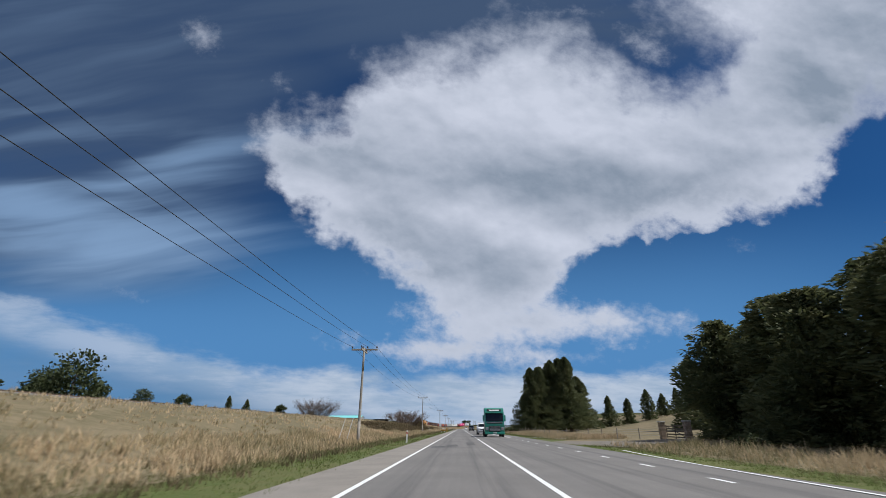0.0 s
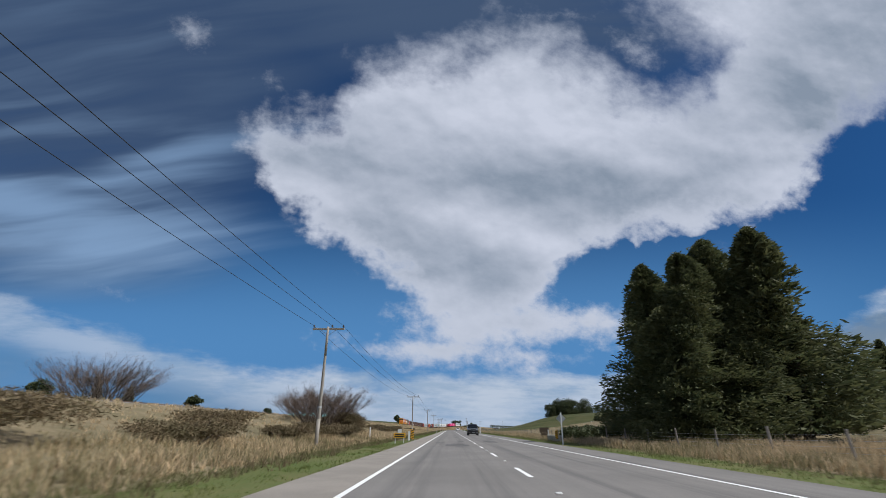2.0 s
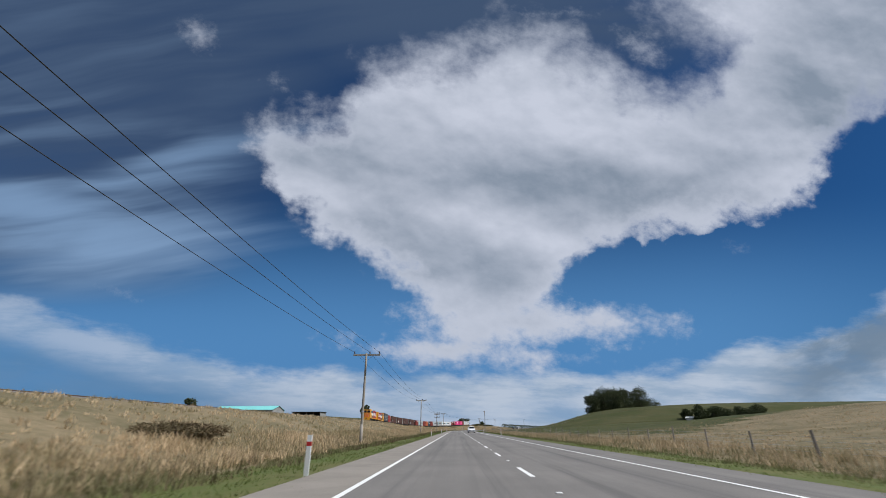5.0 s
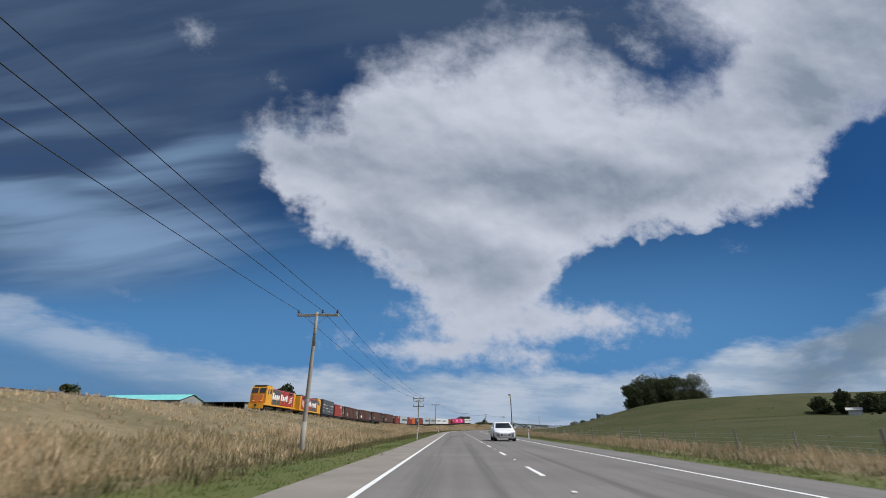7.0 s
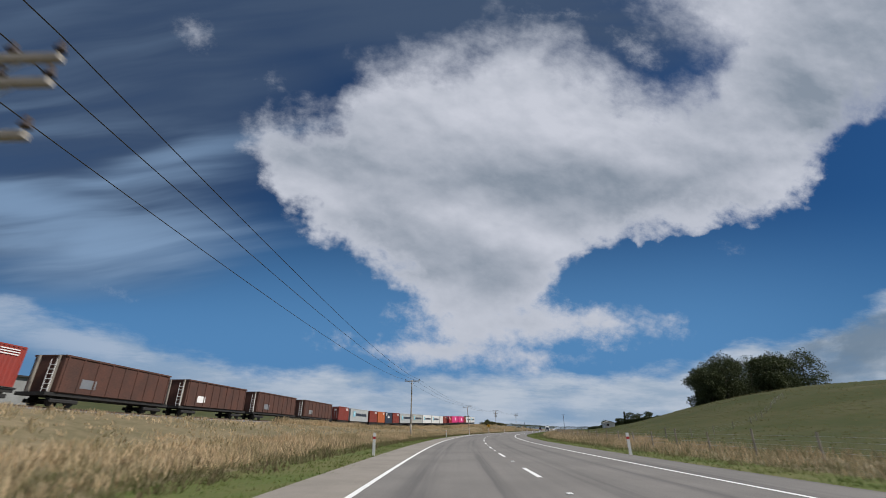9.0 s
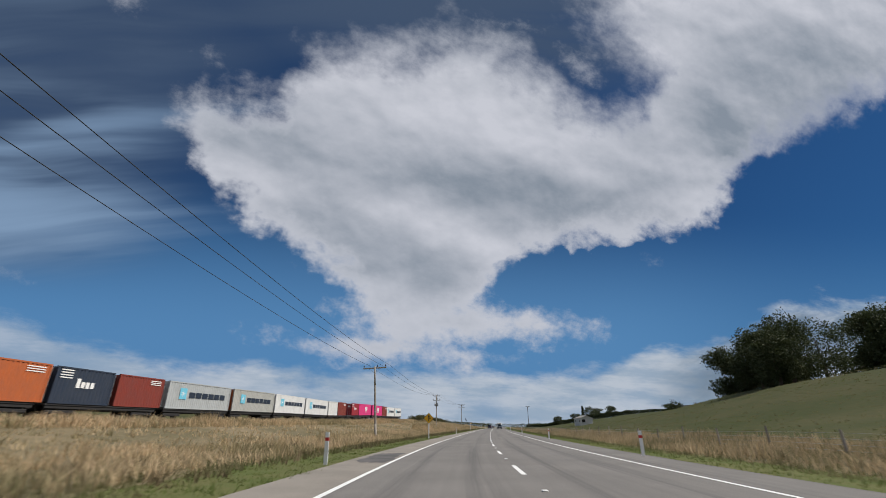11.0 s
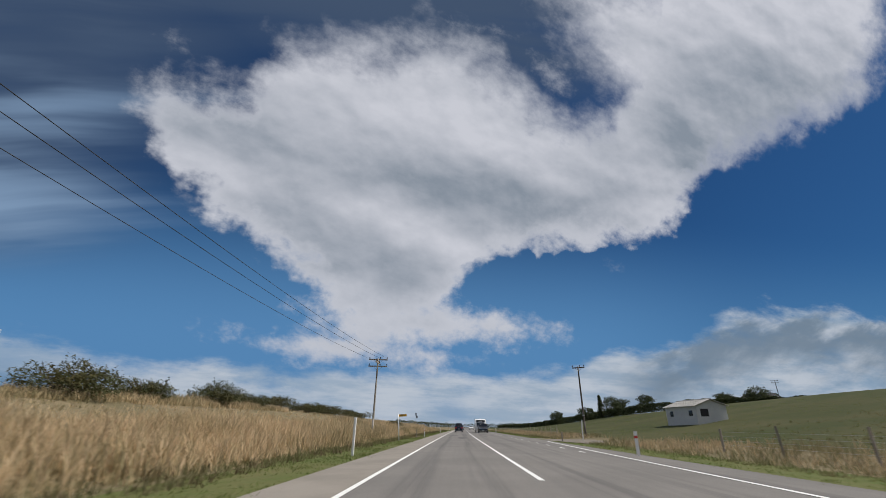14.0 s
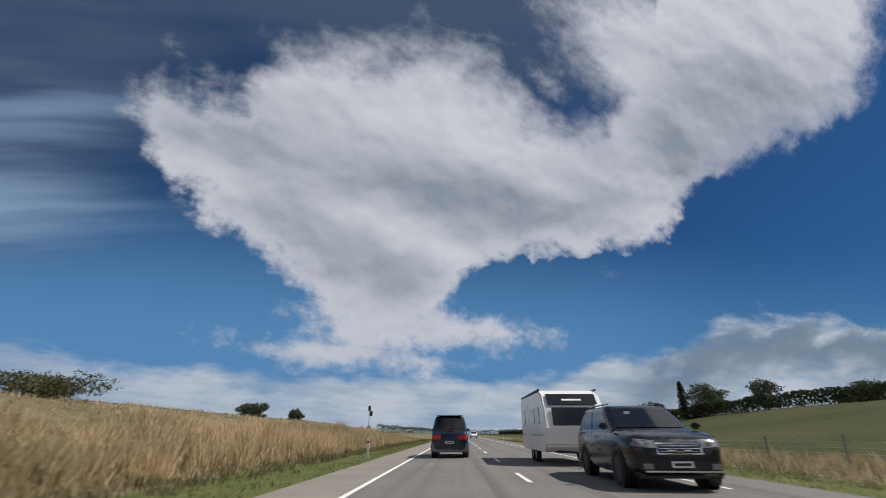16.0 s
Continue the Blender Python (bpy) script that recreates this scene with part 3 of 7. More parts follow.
def conifer(s, x, h, r, seed, label="dark green spreading conifer beside a paddock fence", n=5000, group="roadside conifers", bare=0.04, taper=1.0, size=0.8, mat=None, width=0.42):
    t = thing("conifer_tree", s, x, None, label, "tree", group, turn=seed * 47)
    limbs("trunk", h * 0.93, 0.02 * h + 0.05, r * 0.4, 10, BARK, t, seed, 0.12)
    conifer_crown("crown", h, r, n, size, mat or NEEDLE, t, seed, bare, 0.35, taper, width)
    return t


def broadleaf(s, x, h, r, seed, label="dark evergreen tree with a rounded crown on the hill", n=2600, group="hill grove", mat=None, size=0.6, low=0.3):
    t = thing("evergreen_tree", s, x, None, label, "tree", group, turn=seed * 31)
    limbs("trunk", h * 0.7, 0.022 * h + 0.06, r * 0.8, 7, BARK, t, seed, 0.3)
    rng = random.Random(seed)
    balls = [(0, 0, h * 0.68, r * 0.7, r * 0.7, h * 0.3)]
    for i in range(6):
        a = i * 1.05 + rng.uniform(-0.3, 0.3)
        balls.append((math.cos(a) * r * 0.5, math.sin(a) * r * 0.5, h * rng.uniform(low + 0.15, 0.8), r * rng.uniform(0.35, 0.55), r * rng.uniform(0.35, 0.55), h * rng.uniform(0.12, 0.24)))
    if low < 0.2:
        for i in range(4):
            a = i * 1.57 + rng.uniform(-0.4, 0.4)
            balls.append((math.cos(a) * r * 0.42, math.sin(a) * r * 0.42, h * rng.uniform(0.18, 0.3), r * rng.uniform(0.4, 0.55), r * rng.uniform(0.4, 0.55), h * 0.22))
    round_crown("crown", balls, n, size, mat or LEAF, t, seed)
    return t


def shrub(s, x, w, d, h, seed, label, mat, n=2500, name="shrub", size=0.3, group="", z=None, leaf=0.7):
    t = thing(name, s, x, z, label, "shrub", group, turn=0)
    rng = random.Random(seed)
    balls = []
    for i in range(9):
        balls.append((rng.uniform(-0.32, 0.32) * w, rng.uniform(-0.32, 0.32) * d, h * rng.uniform(0.32, 0.6), w * rng.uniform(0.2, 0.34), d * rng.uniform(0.2, 0.34), h * rng.uniform(0.28, 0.42)))
    round_crown("foliage", balls, n, size, mat, t, seed, 0.3, leaf)
    bm = bmesh.new()
    for i in range(9):
        a = rng.uniform(0, 6.28)
        rod((rng.uniform(-0.15, 0.15) * w, rng.uniform(-0.15, 0.15) * d, -0.2), (math.cos(a) * w * 0.3, math.sin(a) * d * 0.3, h * rng.uniform(0.5, 0.8)), 0.05, 0.015, 5, bm)
    part("stem", bm, BARK, t)
    return t


def bare_shrub(s, x, w, h, seed, label, count=60, mat=None):
    """A leafless clump: stems that fork twice, ending in fine twigs."""
    t = thing("bare_tree", s, x, None, label, "tree")
    rng = random.Random(seed)
    bm, tips = bmesh.new(), []
    for i in range(count):
        a, k = rng.uniform(0, 6.28), rng.random() ** 0.6
        p = Vector((rng.uniform(-0.2, 0.2) * w, rng.uniform(-0.2, 0.2) * w, -0.2))
        q = p + Vector((math.cos(a) * w * 0.40 * k, math.sin(a) * w * 0.40 * k, h * rng.uniform(0.42, 0.66) * (1.1 - 0.4 * k)))
        rod(p, q, 0.05, 0.025, 5, bm, False)
        for j in range(4):
            e = q + Vector((math.cos(a + rng.uniform(-1, 1)) * w * 0.16, math.sin(a + rng.uniform(-1, 1)) * w * 0.16, h * rng.uniform(0.12, 0.38)))
            rod(q, e, 0.02, 0.007, 4, bm, False)
            tips.append((q, e))
    for i in range(count // 2):
        a = rng.uniform(0, 6.28)
        p = Vector((math.cos(a) * w * 0.12, math.sin(a) * w * 0.12, -0.2))
        q = Vector((math.cos(a) * w * 0.34, math.sin(a) * w * 0.34, h * rng.uniform(0.15, 0.4)))
        rod(p, q, 0.04, 0.02, 5, bm, False)
        for j in range(3):
            e = q + Vector((math.cos(a + rng.uniform(-1, 1)) * w * 0.12, math.sin(a + rng.uniform(-1, 1)) * w * 0.12, h * rng.uniform(0.05, 0.25)))
            rod(q, e, 0.018, 0.007, 4, bm, False)
            tips.append((q, e))
    part("branchwork", bm, BARK, t)
    r = np.random.default_rng(seed)
    n = count * 240
    idx = r.integers(0, len(tips), n)
    a = np.array([tuple(q) for q, e in tips])[idx]
    b = np.array([tuple(e) for q, e in tips])[idx]
    c = a + (b - a) * (0.1 + 1.0 * r.random((n, 1))) + r.normal(size=(n, 3)) * 0.16
    along = unit(unit(b - a) + r.normal(size=(n, 3)) * 0.55)
    v, f = leaf_quads(c, along, 0.30 + 0.38 * r.random(n), 0.022, r)
    fast_mesh("brushwood", v, f, mat or TWIG, t)
    return t


# ---- road marks and seal ----
for _a, _b in ((-60, 47), (556, 628)):
    stripe("centre_line", _a, _b, 0.0, 0.12, road, label="solid white centre line")
for _i in range(0, 100):
    _s = 50 + _i * CYCLE
    if not (548 < _s < 628):
        stripe("centre_dash", _s, _s + DASH, 0.0, 0.12, road)
stripe("edge_line", -200, 1500, -3.66, 0.12, road)
stripe("edge_line", 52, 546, EDGE_R, 0.12, road)
stripe("edge_line", 634, 1500, EDGE_R, 0.12, road)
for _a, _n in ((-6, 14), (567, 17)):
    for _i in range(_n):
        stripe("edge_dash", _a + _i * 4.0, _a + _i * 4.0 + 1.0, EDGE_R, 0.12, road)


def mark_bend(s0, x0, s1, x1, turn_in):
    """A painted line that swings off towards a side road."""
    rows = [(s0 + (s1 - s0) * k / 12, x0 + (x1 - x0) * (k / 12) ** turn_in) for k in range(13)]
    bm = bmesh.new()
    last = None
    for s, x in rows:
        a, b = bm.verts.new(plan(s - 0.05, x - 0.06, 0.012)), bm.verts.new(plan(s + 0.05, x + 0.06, 0.012))
        if last:
            bm.faces.new((last[0], last[1], b, a))
        last = (a, b)
    bmesh.ops.recalc_face_normals(bm, faces=bm.faces)
    part("edge_line", bm, PAINT, road, "white line that swings into a side road")


mark_bend(66, 4.0, 50, 9.5, 2.2)
mark_bend(546, EDGE_R, 582, 5.2, 1.3)
mark_bend(582, 5.2, 587, 8.5, 2.2)
mark_bend(4, 5.2, 24, 6.4, 2.0)
LINE_YELLOW = material("yellow_road_paint", (0.62, 0.38, 0.06), 0.7, vary=0.2, scale=2.5, fine=30, bump=0.2)
_bm = bmesh.new()
_bm.faces.new([_bm.verts.new(plan(_s, _x, land(_s, _x) + 0.05)) for _s, _x in ((596.0, 7.2), (596.4, 11.5), (596.55, 11.5), (596.15, 7.2))])
part("limit_line", _bm, LINE_YELLOW, road, "faded yellow line across the side road mouth")

BITUMEN = material("bitumen_patch", (0.060, 0.058, 0.056), 0.8, second=(0.135, 0.127, 0.120), scale=1.3, fine=35, bump=0.3, spec=0.3)


def patch(s, x, ls, lx, seed):
    """An uneven dark patch of fresh bitumen, laid thin on the seal."""
    rng = random.Random(seed)
    bm = bmesh.new()
    pts = []
    for k in range(60):
        a = 2 * math.pi * k / 60
        r = (0.80 + 0.30 * noise.noise(Vector((math.cos(a) * 2.5, math.sin(a) * 2.5, seed * 3.7))) + 0.14 * rng.random()) / max(abs(math.cos(a)), abs(math.sin(a))) ** 0.6
        pts.append(bm.verts.new(plan(s + math.sin(a) * ls * r / 2, x + math.cos(a) * lx * r / 2, crown(s, x + math.cos(a) * lx * r / 2) + 0.0045)))
    bm.faces.new(pts)
    bmesh.ops.recalc_face_normals(bm, faces=bm.faces)
    part("bitumen_patch", bm, BITUMEN, road, "dark bitumen repair patch")


for _k, (_s, _x, _a, _b) in enumerate(((29, -2.2, 5, 0.8), (33, -1.0, 6, 0.7), (27.5, -3.0, 3, 0.9), (110, -1.4, 5.5, 1.7), (115, -2.6, 3, 0.8), (119, -0.9, 5, 0.6), (118.5, 1.6, 7, 1.2), (128, 2.3, 5, 0.7),
                                       (331, -2.1, 9, 1.3), (340, -1.2, 6, 0.5), (420, -2.4, 7, 1.0), (432, -2.9, 4, 0.6), (446, -4.4, 6, 1.3), (594.5, -1.3, 9, 1.2), (606, -2.2, 7, 0.8), (612, -1.0, 14, 0.8), (611, -2.7, 12, 0.7),
                                       (614, 1.7, 9, 1.0), (601, 1.4, 6, 0.4), (268, -1.9, 5, 0.5), (150, -1.0, 4, 0.35))):
    patch(_s, _x, _a, _b, _k)


def cats_eye(s):
    bm = box(-0.055, 0.055, -0.05, 0.05, 0, 0.022, 0.012)
    ob = part("road_stud", bm, WHITE_PLASTIC, road)
    p = plan(s, 0.0, 0.02)
    ob.matrix_basis = pose(p.x, p.y, p.z, 0, 0, math.degrees(heading(s)))


for _i in range(0, 64):
    _s = 50 + _i * CYCLE + 5.1
    if not (548 < _s < 628):
        cats_eye(_s)


# ---- power line ----
def insulator(parent, x, y, z):
    bm = bmesh.new()
    rod((x, y, z), (x, y, z + 0.10), 0.018, 0.018, 6, bm)
    rod((x, y, z + 0.08), (x, y, z + 0.14), 0.075, 0.065, 10, bm)
    rod((x, y, z + 0.14), (x, y, z + 0.25), 0.055, 0.035, 10, bm)
    part("insulator", bm, CERAMIC, parent, smooth_faces=False)


def power_pole(s, x, h=7.0, arms=(0.0,), wide=1.15, lean=0.0, mat=None, label="weathered round wooden power pole with one crossarm", transformer=False, stagger=0.0, turn=0.0):
    t = thing("power_pole", s, x, None, label, "power pole", "power poles")
    t.matrix_world = spot(s, x, None, turn, lean)
    mat = mat or POLE_WOOD
    bm = bmesh.new()
    for k in range(4):
        rod((0, 0, -0.4 + (h + 0.4) * k / 4), (0, 0, -0.4 + (h + 0.4) * (k + 1) / 4), 0.128 - 0.013 * k, 0.128 - 0.013 * (k + 1), 12, bm, k in (0, 3))
    part("pole", bm, mat, t, smooth_faces=True)
    part("identity_band", rod((0, 0, 2.38), (0, 0, 2.50), 0.124, 0.123, 12), STEEL, t, "pale metal band")
    for i, dz in enumerate(arms):
        z = h - 0.12 - dz
        if stagger and i % 2:
            bm = box(-0.06, 0.06, -wide, wide, z - 0.07, z + 0.06, 0.012)
            arm = part("crossarm", bm, mat, t)
            for k in (-0.9, -0.45, 0.5, 0.92):
                insulator(arm, 0, k * wide, z + 0.05)
            continue
        arm = part("crossarm", box(-wide, wide, 0.13, 0.24, z - 0.07, z + 0.06, 0.012), mat, t)
        for k in (-0.93, 0.22, 0.93):
            insulator(arm, k * wide, 0.185, z + 0.05)
        bm = bmesh.new()
        for sx in (-1, 1):
            rod((sx * wide * 0.5, 0.2, z - 0.05), (0, 0.15, z - 0.5), 0.016, 0.016, 5, bm)
        part("brace", bm, STEEL, t)
    if transformer:
        z = h - 2.4
        can = part("transformer", box(-0.42, -0.14, -0.25, 0.25, z, z + 0.62, 0.05), STEEL, t, "grey transformer tank")
        part("bushing", rod((-0.3, 0.1, z + 0.6), (-0.3, 0.1, z + 0.85), 0.05, 0.03, 8), CERAMIC, can)
        can = part("transformer", box(0.14, 0.42, -0.25, 0.25, z, z + 0.62, 0.05), STEEL, t, "grey transformer tank")
        part("bushing", rod((0.3, 0.1, z + 0.6), (0.3, 0.1, z + 0.85), 0.05, 0.03, 8), CERAMIC, can)
    return t


POLES = [(-27, -10.2, 7.2), (37.4, -9.9, 7.5), (108.7, -10.6, 7.9), (167.3, -9.1, 7.1), (232, -9.3, 7.1), (295.8, -9.45, 7.0), (355.3, -8.5, 6.2), (416.9, -11.0, 7.8), (472.4, -10.8, 6.7), (533.5, -12.3, 7.6), (596.8, -11.2, 8.3)]
for _i, (_s, _x, _h) in enumerate(POLES):
    if _i == 6:
        power_pole(_s, _x, _h, (0.0, 0.45, 1.35), 1.0, label="wooden power pole with three tiers of crossarms")
    elif _i == 8:
        power_pole(_s, _x, _h, lean=-4, label="leaning wooden power pole with one crossarm", turn=9)
    elif _i == 9:
        power_pole(_s, _x, _h, (0.0, 0.75, 0.95), 0.85, transformer=True, stagger=1, label="power pole with stacked crossarms and grey transformers")
    elif _i == 10:
        power_pole(_s, _x, _h, (0.0, 0.35, 0.75), 1.1, stagger=1, lean=1.5, label="pale power pole with crossed arms and many insulators")
    elif _i == 1:
        power_pole(_s, _x, _h, (0.0, 0.14), 1.15, stagger=1, label="wooden power pole with doubled crossarms and dark insulators")
    else:
        power_pole(_s, _x, _h)
power_pole(355.8, 8.2, 6.7, (0.0,), 0.35, label="slim wooden power pole with a short crossarm", turn=60)
power_pole(601.6, 13.2, 8.1, (0.0,), 0.75, mat=DARK_WOOD, label="dark slender power pole with one crossarm", turn=-25)
power_pole(690, 96, 6.5, (0.0, 0.6), 1.1, mat=DARK_WOOD, label="dark power pole with two crossarms on the hill")
power_pole(745, 130, 6.5, (0.0, 0.6), 1.1, mat=DARK_WOOD, label="dark power pole with two crossarms on the hill")


def wire(p, q, sag, r=0.013):
    bm = bmesh.new()
    pts = []
    for k in range(25):
        w = k / 24
        v = p.lerp(q, w)
        v.z -= sag * 4 * w * (1 - w)
        pts.append(v)
    side = (q - p).cross(Vector((0, 0, 1))).normalized() * r
    up = Vector((0, 0, r))
    last = None
    for v in pts:
        ring = [bm.verts.new(v + side * math.cos(k * math.pi / 2) + up * math.sin(k * math.pi / 2)) for k in range(4)]
        if last:
            for k in range(4):
                bm.faces.new((last[k], last[(k + 1) % 4], ring[(k + 1) % 4], ring[k]))
        last = ring
    me = bpy.data.meshes.new("power_cable")
    bm.to_mesh(me)
    bm.free()
    me.materials.append(CABLE)
    return tagged(new("power_cable", me), "thin dark overhead cable slung between poles", "cable", "overhead cables")


for (_s, _x, _h), (_s2, _x2, _h2) in zip(POLES, POLES[1:]):
    for _k in (-1.07, 0.25, 1.07):
        wire(plan(_s, _x + _k, land(_s, _x) + _h + 0.1), plan(_s2, _x2 + _k, land(_s2, _x2) + _h2 + 0.1), 0.75)


# ---- marker posts, signs ----
def marker_post(s, x, lean=0.0, h=0.95):
    t = thing("marker_post", s, x, None, "white plastic roadside marker post with a red band", "marker post", "marker posts")
    t.matrix_world = spot(s, x, None, 0, lean)
    post = part("post", slab([(-0.022, -0.2), (0.022, -0.2), (0.022, h - 0.05), (0.0, h), (-0.022, h)], -0.06, 0.06), WHITE_PLASTIC, t)
    part("reflector_band", box(-0.062, 0.062, -0.0245, 0.0245, h - 0.26, h - 0.16), RED_BAND, post, "red reflective band")
    return t


for _s, _x, _l in ((37.5, -6.0, 3), (193, 5.6, 0), (207, -5.5, 0), (271.3, -5.8, 0), (273, 5.7, 0), (319, -5.7, 1), (322, 5.7, 0), (372, -5.6, 0), (372, 5.7, -2), (419.8, -6.2, -3), (443.6, -5.7, -1), (447.6, 5.4, 0), (473, 5.4, 0), (505.5, -5.6, -2), (510.5, 5.4, 0),
                   (565, 5.4, 0), (604, -6.0, 0), (641, 5.6, 0), (647, -6.0, 0), (700, -5.8, 0), (700, 5.6, 0), (760, 5.6, 0)):
    marker_post(_s, _x, _l)
YELLOW = material("sign_yellow", (0.86, 0.45, 0.02), 0.45, vary=0.06, bump=0)
BLACK = material("sign_black", (0.015, 0.015, 0.017), 0.45, vary=0.1, bump=0)


def plate(outline, y0, y1, bm=None):
    """An (x, z) outline, drawn out in y."""
    bm = bm or bmesh.new()
    a = [bm.verts.new((x, y0, z)) for x, z in outline]
    b = [bm.verts.new((x, y1, z)) for x, z in outline]
    n = len(outline)
    bm.faces.new(a)
    bm.faces.new(b[::-1])
    for i in range(n):
        bm.faces.new((a[i], b[i], b[(i + 1) % n], a[(i + 1) % n]))
    bmesh.ops.recalc_face_normals(bm, faces=bm.faces)
    return bm


def diamond(c, r):
    return [(0, c - r), (r, c), (0, c + r), (-r, c)]


def warning_sign(s, x):
    t = thing("warning_sign", s, x, None, "yellow diamond side-road warning sign on a white post", "road sign")
    part("post", box(-0.05, 0.05, -0.05, 0.05, -0.2, 1.80, 0.008), WHITE_PLASTIC, t)
    c, r = 1.90, 0.52
    sign = part("sign_face", plate(diamond(c, r), -0.075, -0.055), BLACK, t, "black-edged sign plate")
    part("sign_field", plate(diamond(c, r - 0.035), -0.080, -0.076), YELLOW, sign, "yellow field")
    part("stem_mark", box(-0.045, 0.045, -0.085, -0.081, c - 0.30, c + 0.16), BLACK, sign)
    part("arrow_mark", plate([(-0.13, c + 0.12), (0.13, c + 0.12), (0, c + 0.34)], -0.085, -0.081), BLACK, sign)
    part("branch_mark", box(0.046, 0.24, -0.085, -0.081, c - 0.04, c + 0.035), BLACK, sign)


warning_sign(475.5, -6.15)


def street_sign(s, x):
    t = thing("street_sign", s, x, None, "yellow street-name blade on a white post", "street sign")
    t.matrix_world = spot(s, x, None, 0, -3)
    part("post", rod((0, 0, -0.3), (0, 0, 2.45), 0.055, 0.055, 12), WHITE_PLASTIC, t, smooth_faces=True)
    blade = part("blade", box(0.04, 0.82, -0.012, 0.012, 2.16, 2.38, 0.004), YELLOW, t, "yellow blade with a black border")
    for k in (0.12, 0.19, 0.26, 0.33, 0.40, 0.54, 0.64):
        part("lettering_bar", box(k, k + 0.035, -0.016, -0.0125, 2.22, 2.32), BLACK, blade)
    part("border", box(0.06, 0.80, -0.015, -0.0125, 2.345, 2.358), BLACK, blade)
    part("border", box(0.06, 0.80, -0.015, -0.0125, 2.182, 2.195), BLACK, blade)


street_sign(592.0, -7.6)


def plain_post(s, x, h, w, mat, label, lean=0.0, name="timber_post"):
    t = thing(name, s, x, None, label, "post")
    t.matrix_world = spot(s, x, None, 0, lean)
    part("shaft", box(-w, w, -w, w, -0.3, h, 0.012), mat, t)
    part("cap", box(-w * 1.05, w * 1.05, -w * 1.05, w * 1.05, h, h + 0.03), mat, t)
    return t


_t = plain_post(114.6, 6.9, 2.3, 0.045, WHITE_PLASTIC, "tall white square post carrying a grey-backed diamond sign", 1, "sign_post")
part("sign_back", plate([(0, 1.5), (0.38, 1.88), (0, 2.26), (-0.38, 1.88)], 0.05, 0.07), STEEL, _t, "grey metal back of a diamond sign")
plain_post(594.5, 11.0, 1.9, 0.05, WHITE_PLASTIC, "white post with a round-headed board at the side road", 2, "sign_post")
plain_post(588.5, 7.6, 0.75, 0.06, POST_WOOD, "short dark timber stake in the verge")
plain_post(600.2, -6.6, 0.8, 0.05, POST_WOOD, "short weathered timber stake")
plain_post(36.2, -11.2, 1.75, 0.022, WHITE_PLASTIC, "thin white stake leaning in dry grass", 16, "white_stake")
plain_post(36.8, -10.7, 1.75, 0.022, WHITE_PLASTIC, "thin white stake leaning in dry grass", 14, "white_stake")
plain_post(125.4, -6.0, 0.86, 0.10, WHITE_PLASTIC, "white-painted timber bridge-end post")
plain_post(127.3, -10.3, 1.1, 0.05, WHITE_PLASTIC, "thin white peg in rough grass")
plain_post(199, 5.9, 1.5, 0.06, WHITE_PLASTIC, "tall white sign post", 0, "sign_post")
plain_post(201.5, 6.3, 1.5, 0.06, WHITE_PLASTIC, "tall white sign post", 0, "sign_post")
plain_post(566, -6.2, 1.5, 0.05, WHITE_PLASTIC, "white sign post in dry grass", 1, "sign_post")


def striped_board(s, x, flip):
    t = thing("hazard_board", s, x, None, "black and yellow striped bridge-end hazard board", "road sign", "hazard boards")
    part("post", box(-0.04, 0.04, 0.0, 0.08, -0.2, 0.9), POST_WOOD, t)
    b = part("board", box(-0.14, 0.14, -0.03, -0.005, 0.25, 1.05), YELLOW, t, "yellow board")
    for k in range(4):
        z = 0.25 + k * 0.2
        pts = [(-0.14, z), (0.14, z + 0.12), (0.14, z + 0.20), (-0.14, z + 0.08)]
        if flip:
            pts = [(-a, c) for a, c in pts]
        part("stripe", plate(pts, -0.036, -0.031), BLACK, b)


striped_board(119.5, -5.2, False)
striped_board(125.8, 9.0, True)


def yellow_board(s, x):
    t = thing("bridge_sign", s, x, None, "low yellow board on two short legs", "road sign")
    part("board", box(-0.5, 0.5, -0.03, 0.0, 0.42, 0.78, 0.005), YELLOW, t)
    for k in (-0.36, 0.36):
        part("leg", box(k - 0.03, k + 0.03, 0.0, 0.06, -0.2, 0.7), WHITE_PLASTIC, t)
    part("lettering_bar", box(-0.38, 0.38, -0.034, -0.031, 0.63, 0.72), BLACK, t)
    part("lettering_bar", box(-0.42, 0.42, -0.034, -0.031, 0.48, 0.57), BLACK, t)
    part("upper_plate", box(-0.16, 0.16, -0.03, 0.0, 0.80, 1.1), WHITE_PLASTIC, t, "small white plate")


yellow_board(117.5, -6.1)
CONCRETE = material("weathered_concrete", (0.42, 0.40, 0.36), 0.9, second=(0.28, 0.27, 0.24), scale=1.5, fine=25, bump=0.4)


def parapet(s0, s1, x):
    t = thing("bridge_parapet", s0, x, -0.12, "low weathered concrete bridge parapet", "parapet")
    n = s1 - s0
    part("kerb", box(-0.16, 0.16, 0, n, -0.3, 0.34, 0.02), CONCRETE, t)
    part("coping", box(-0.2, 0.2, -0.05, n + 0.05, 0.34, 0.44, 0.02), CONCRETE, t)
    for k in range(5):
        part("post", box(-0.17, 0.17, n * k / 4 - 0.12, n * k / 4 + 0.12, 0.441, 0.56, 0.02), CONCRETE, t)


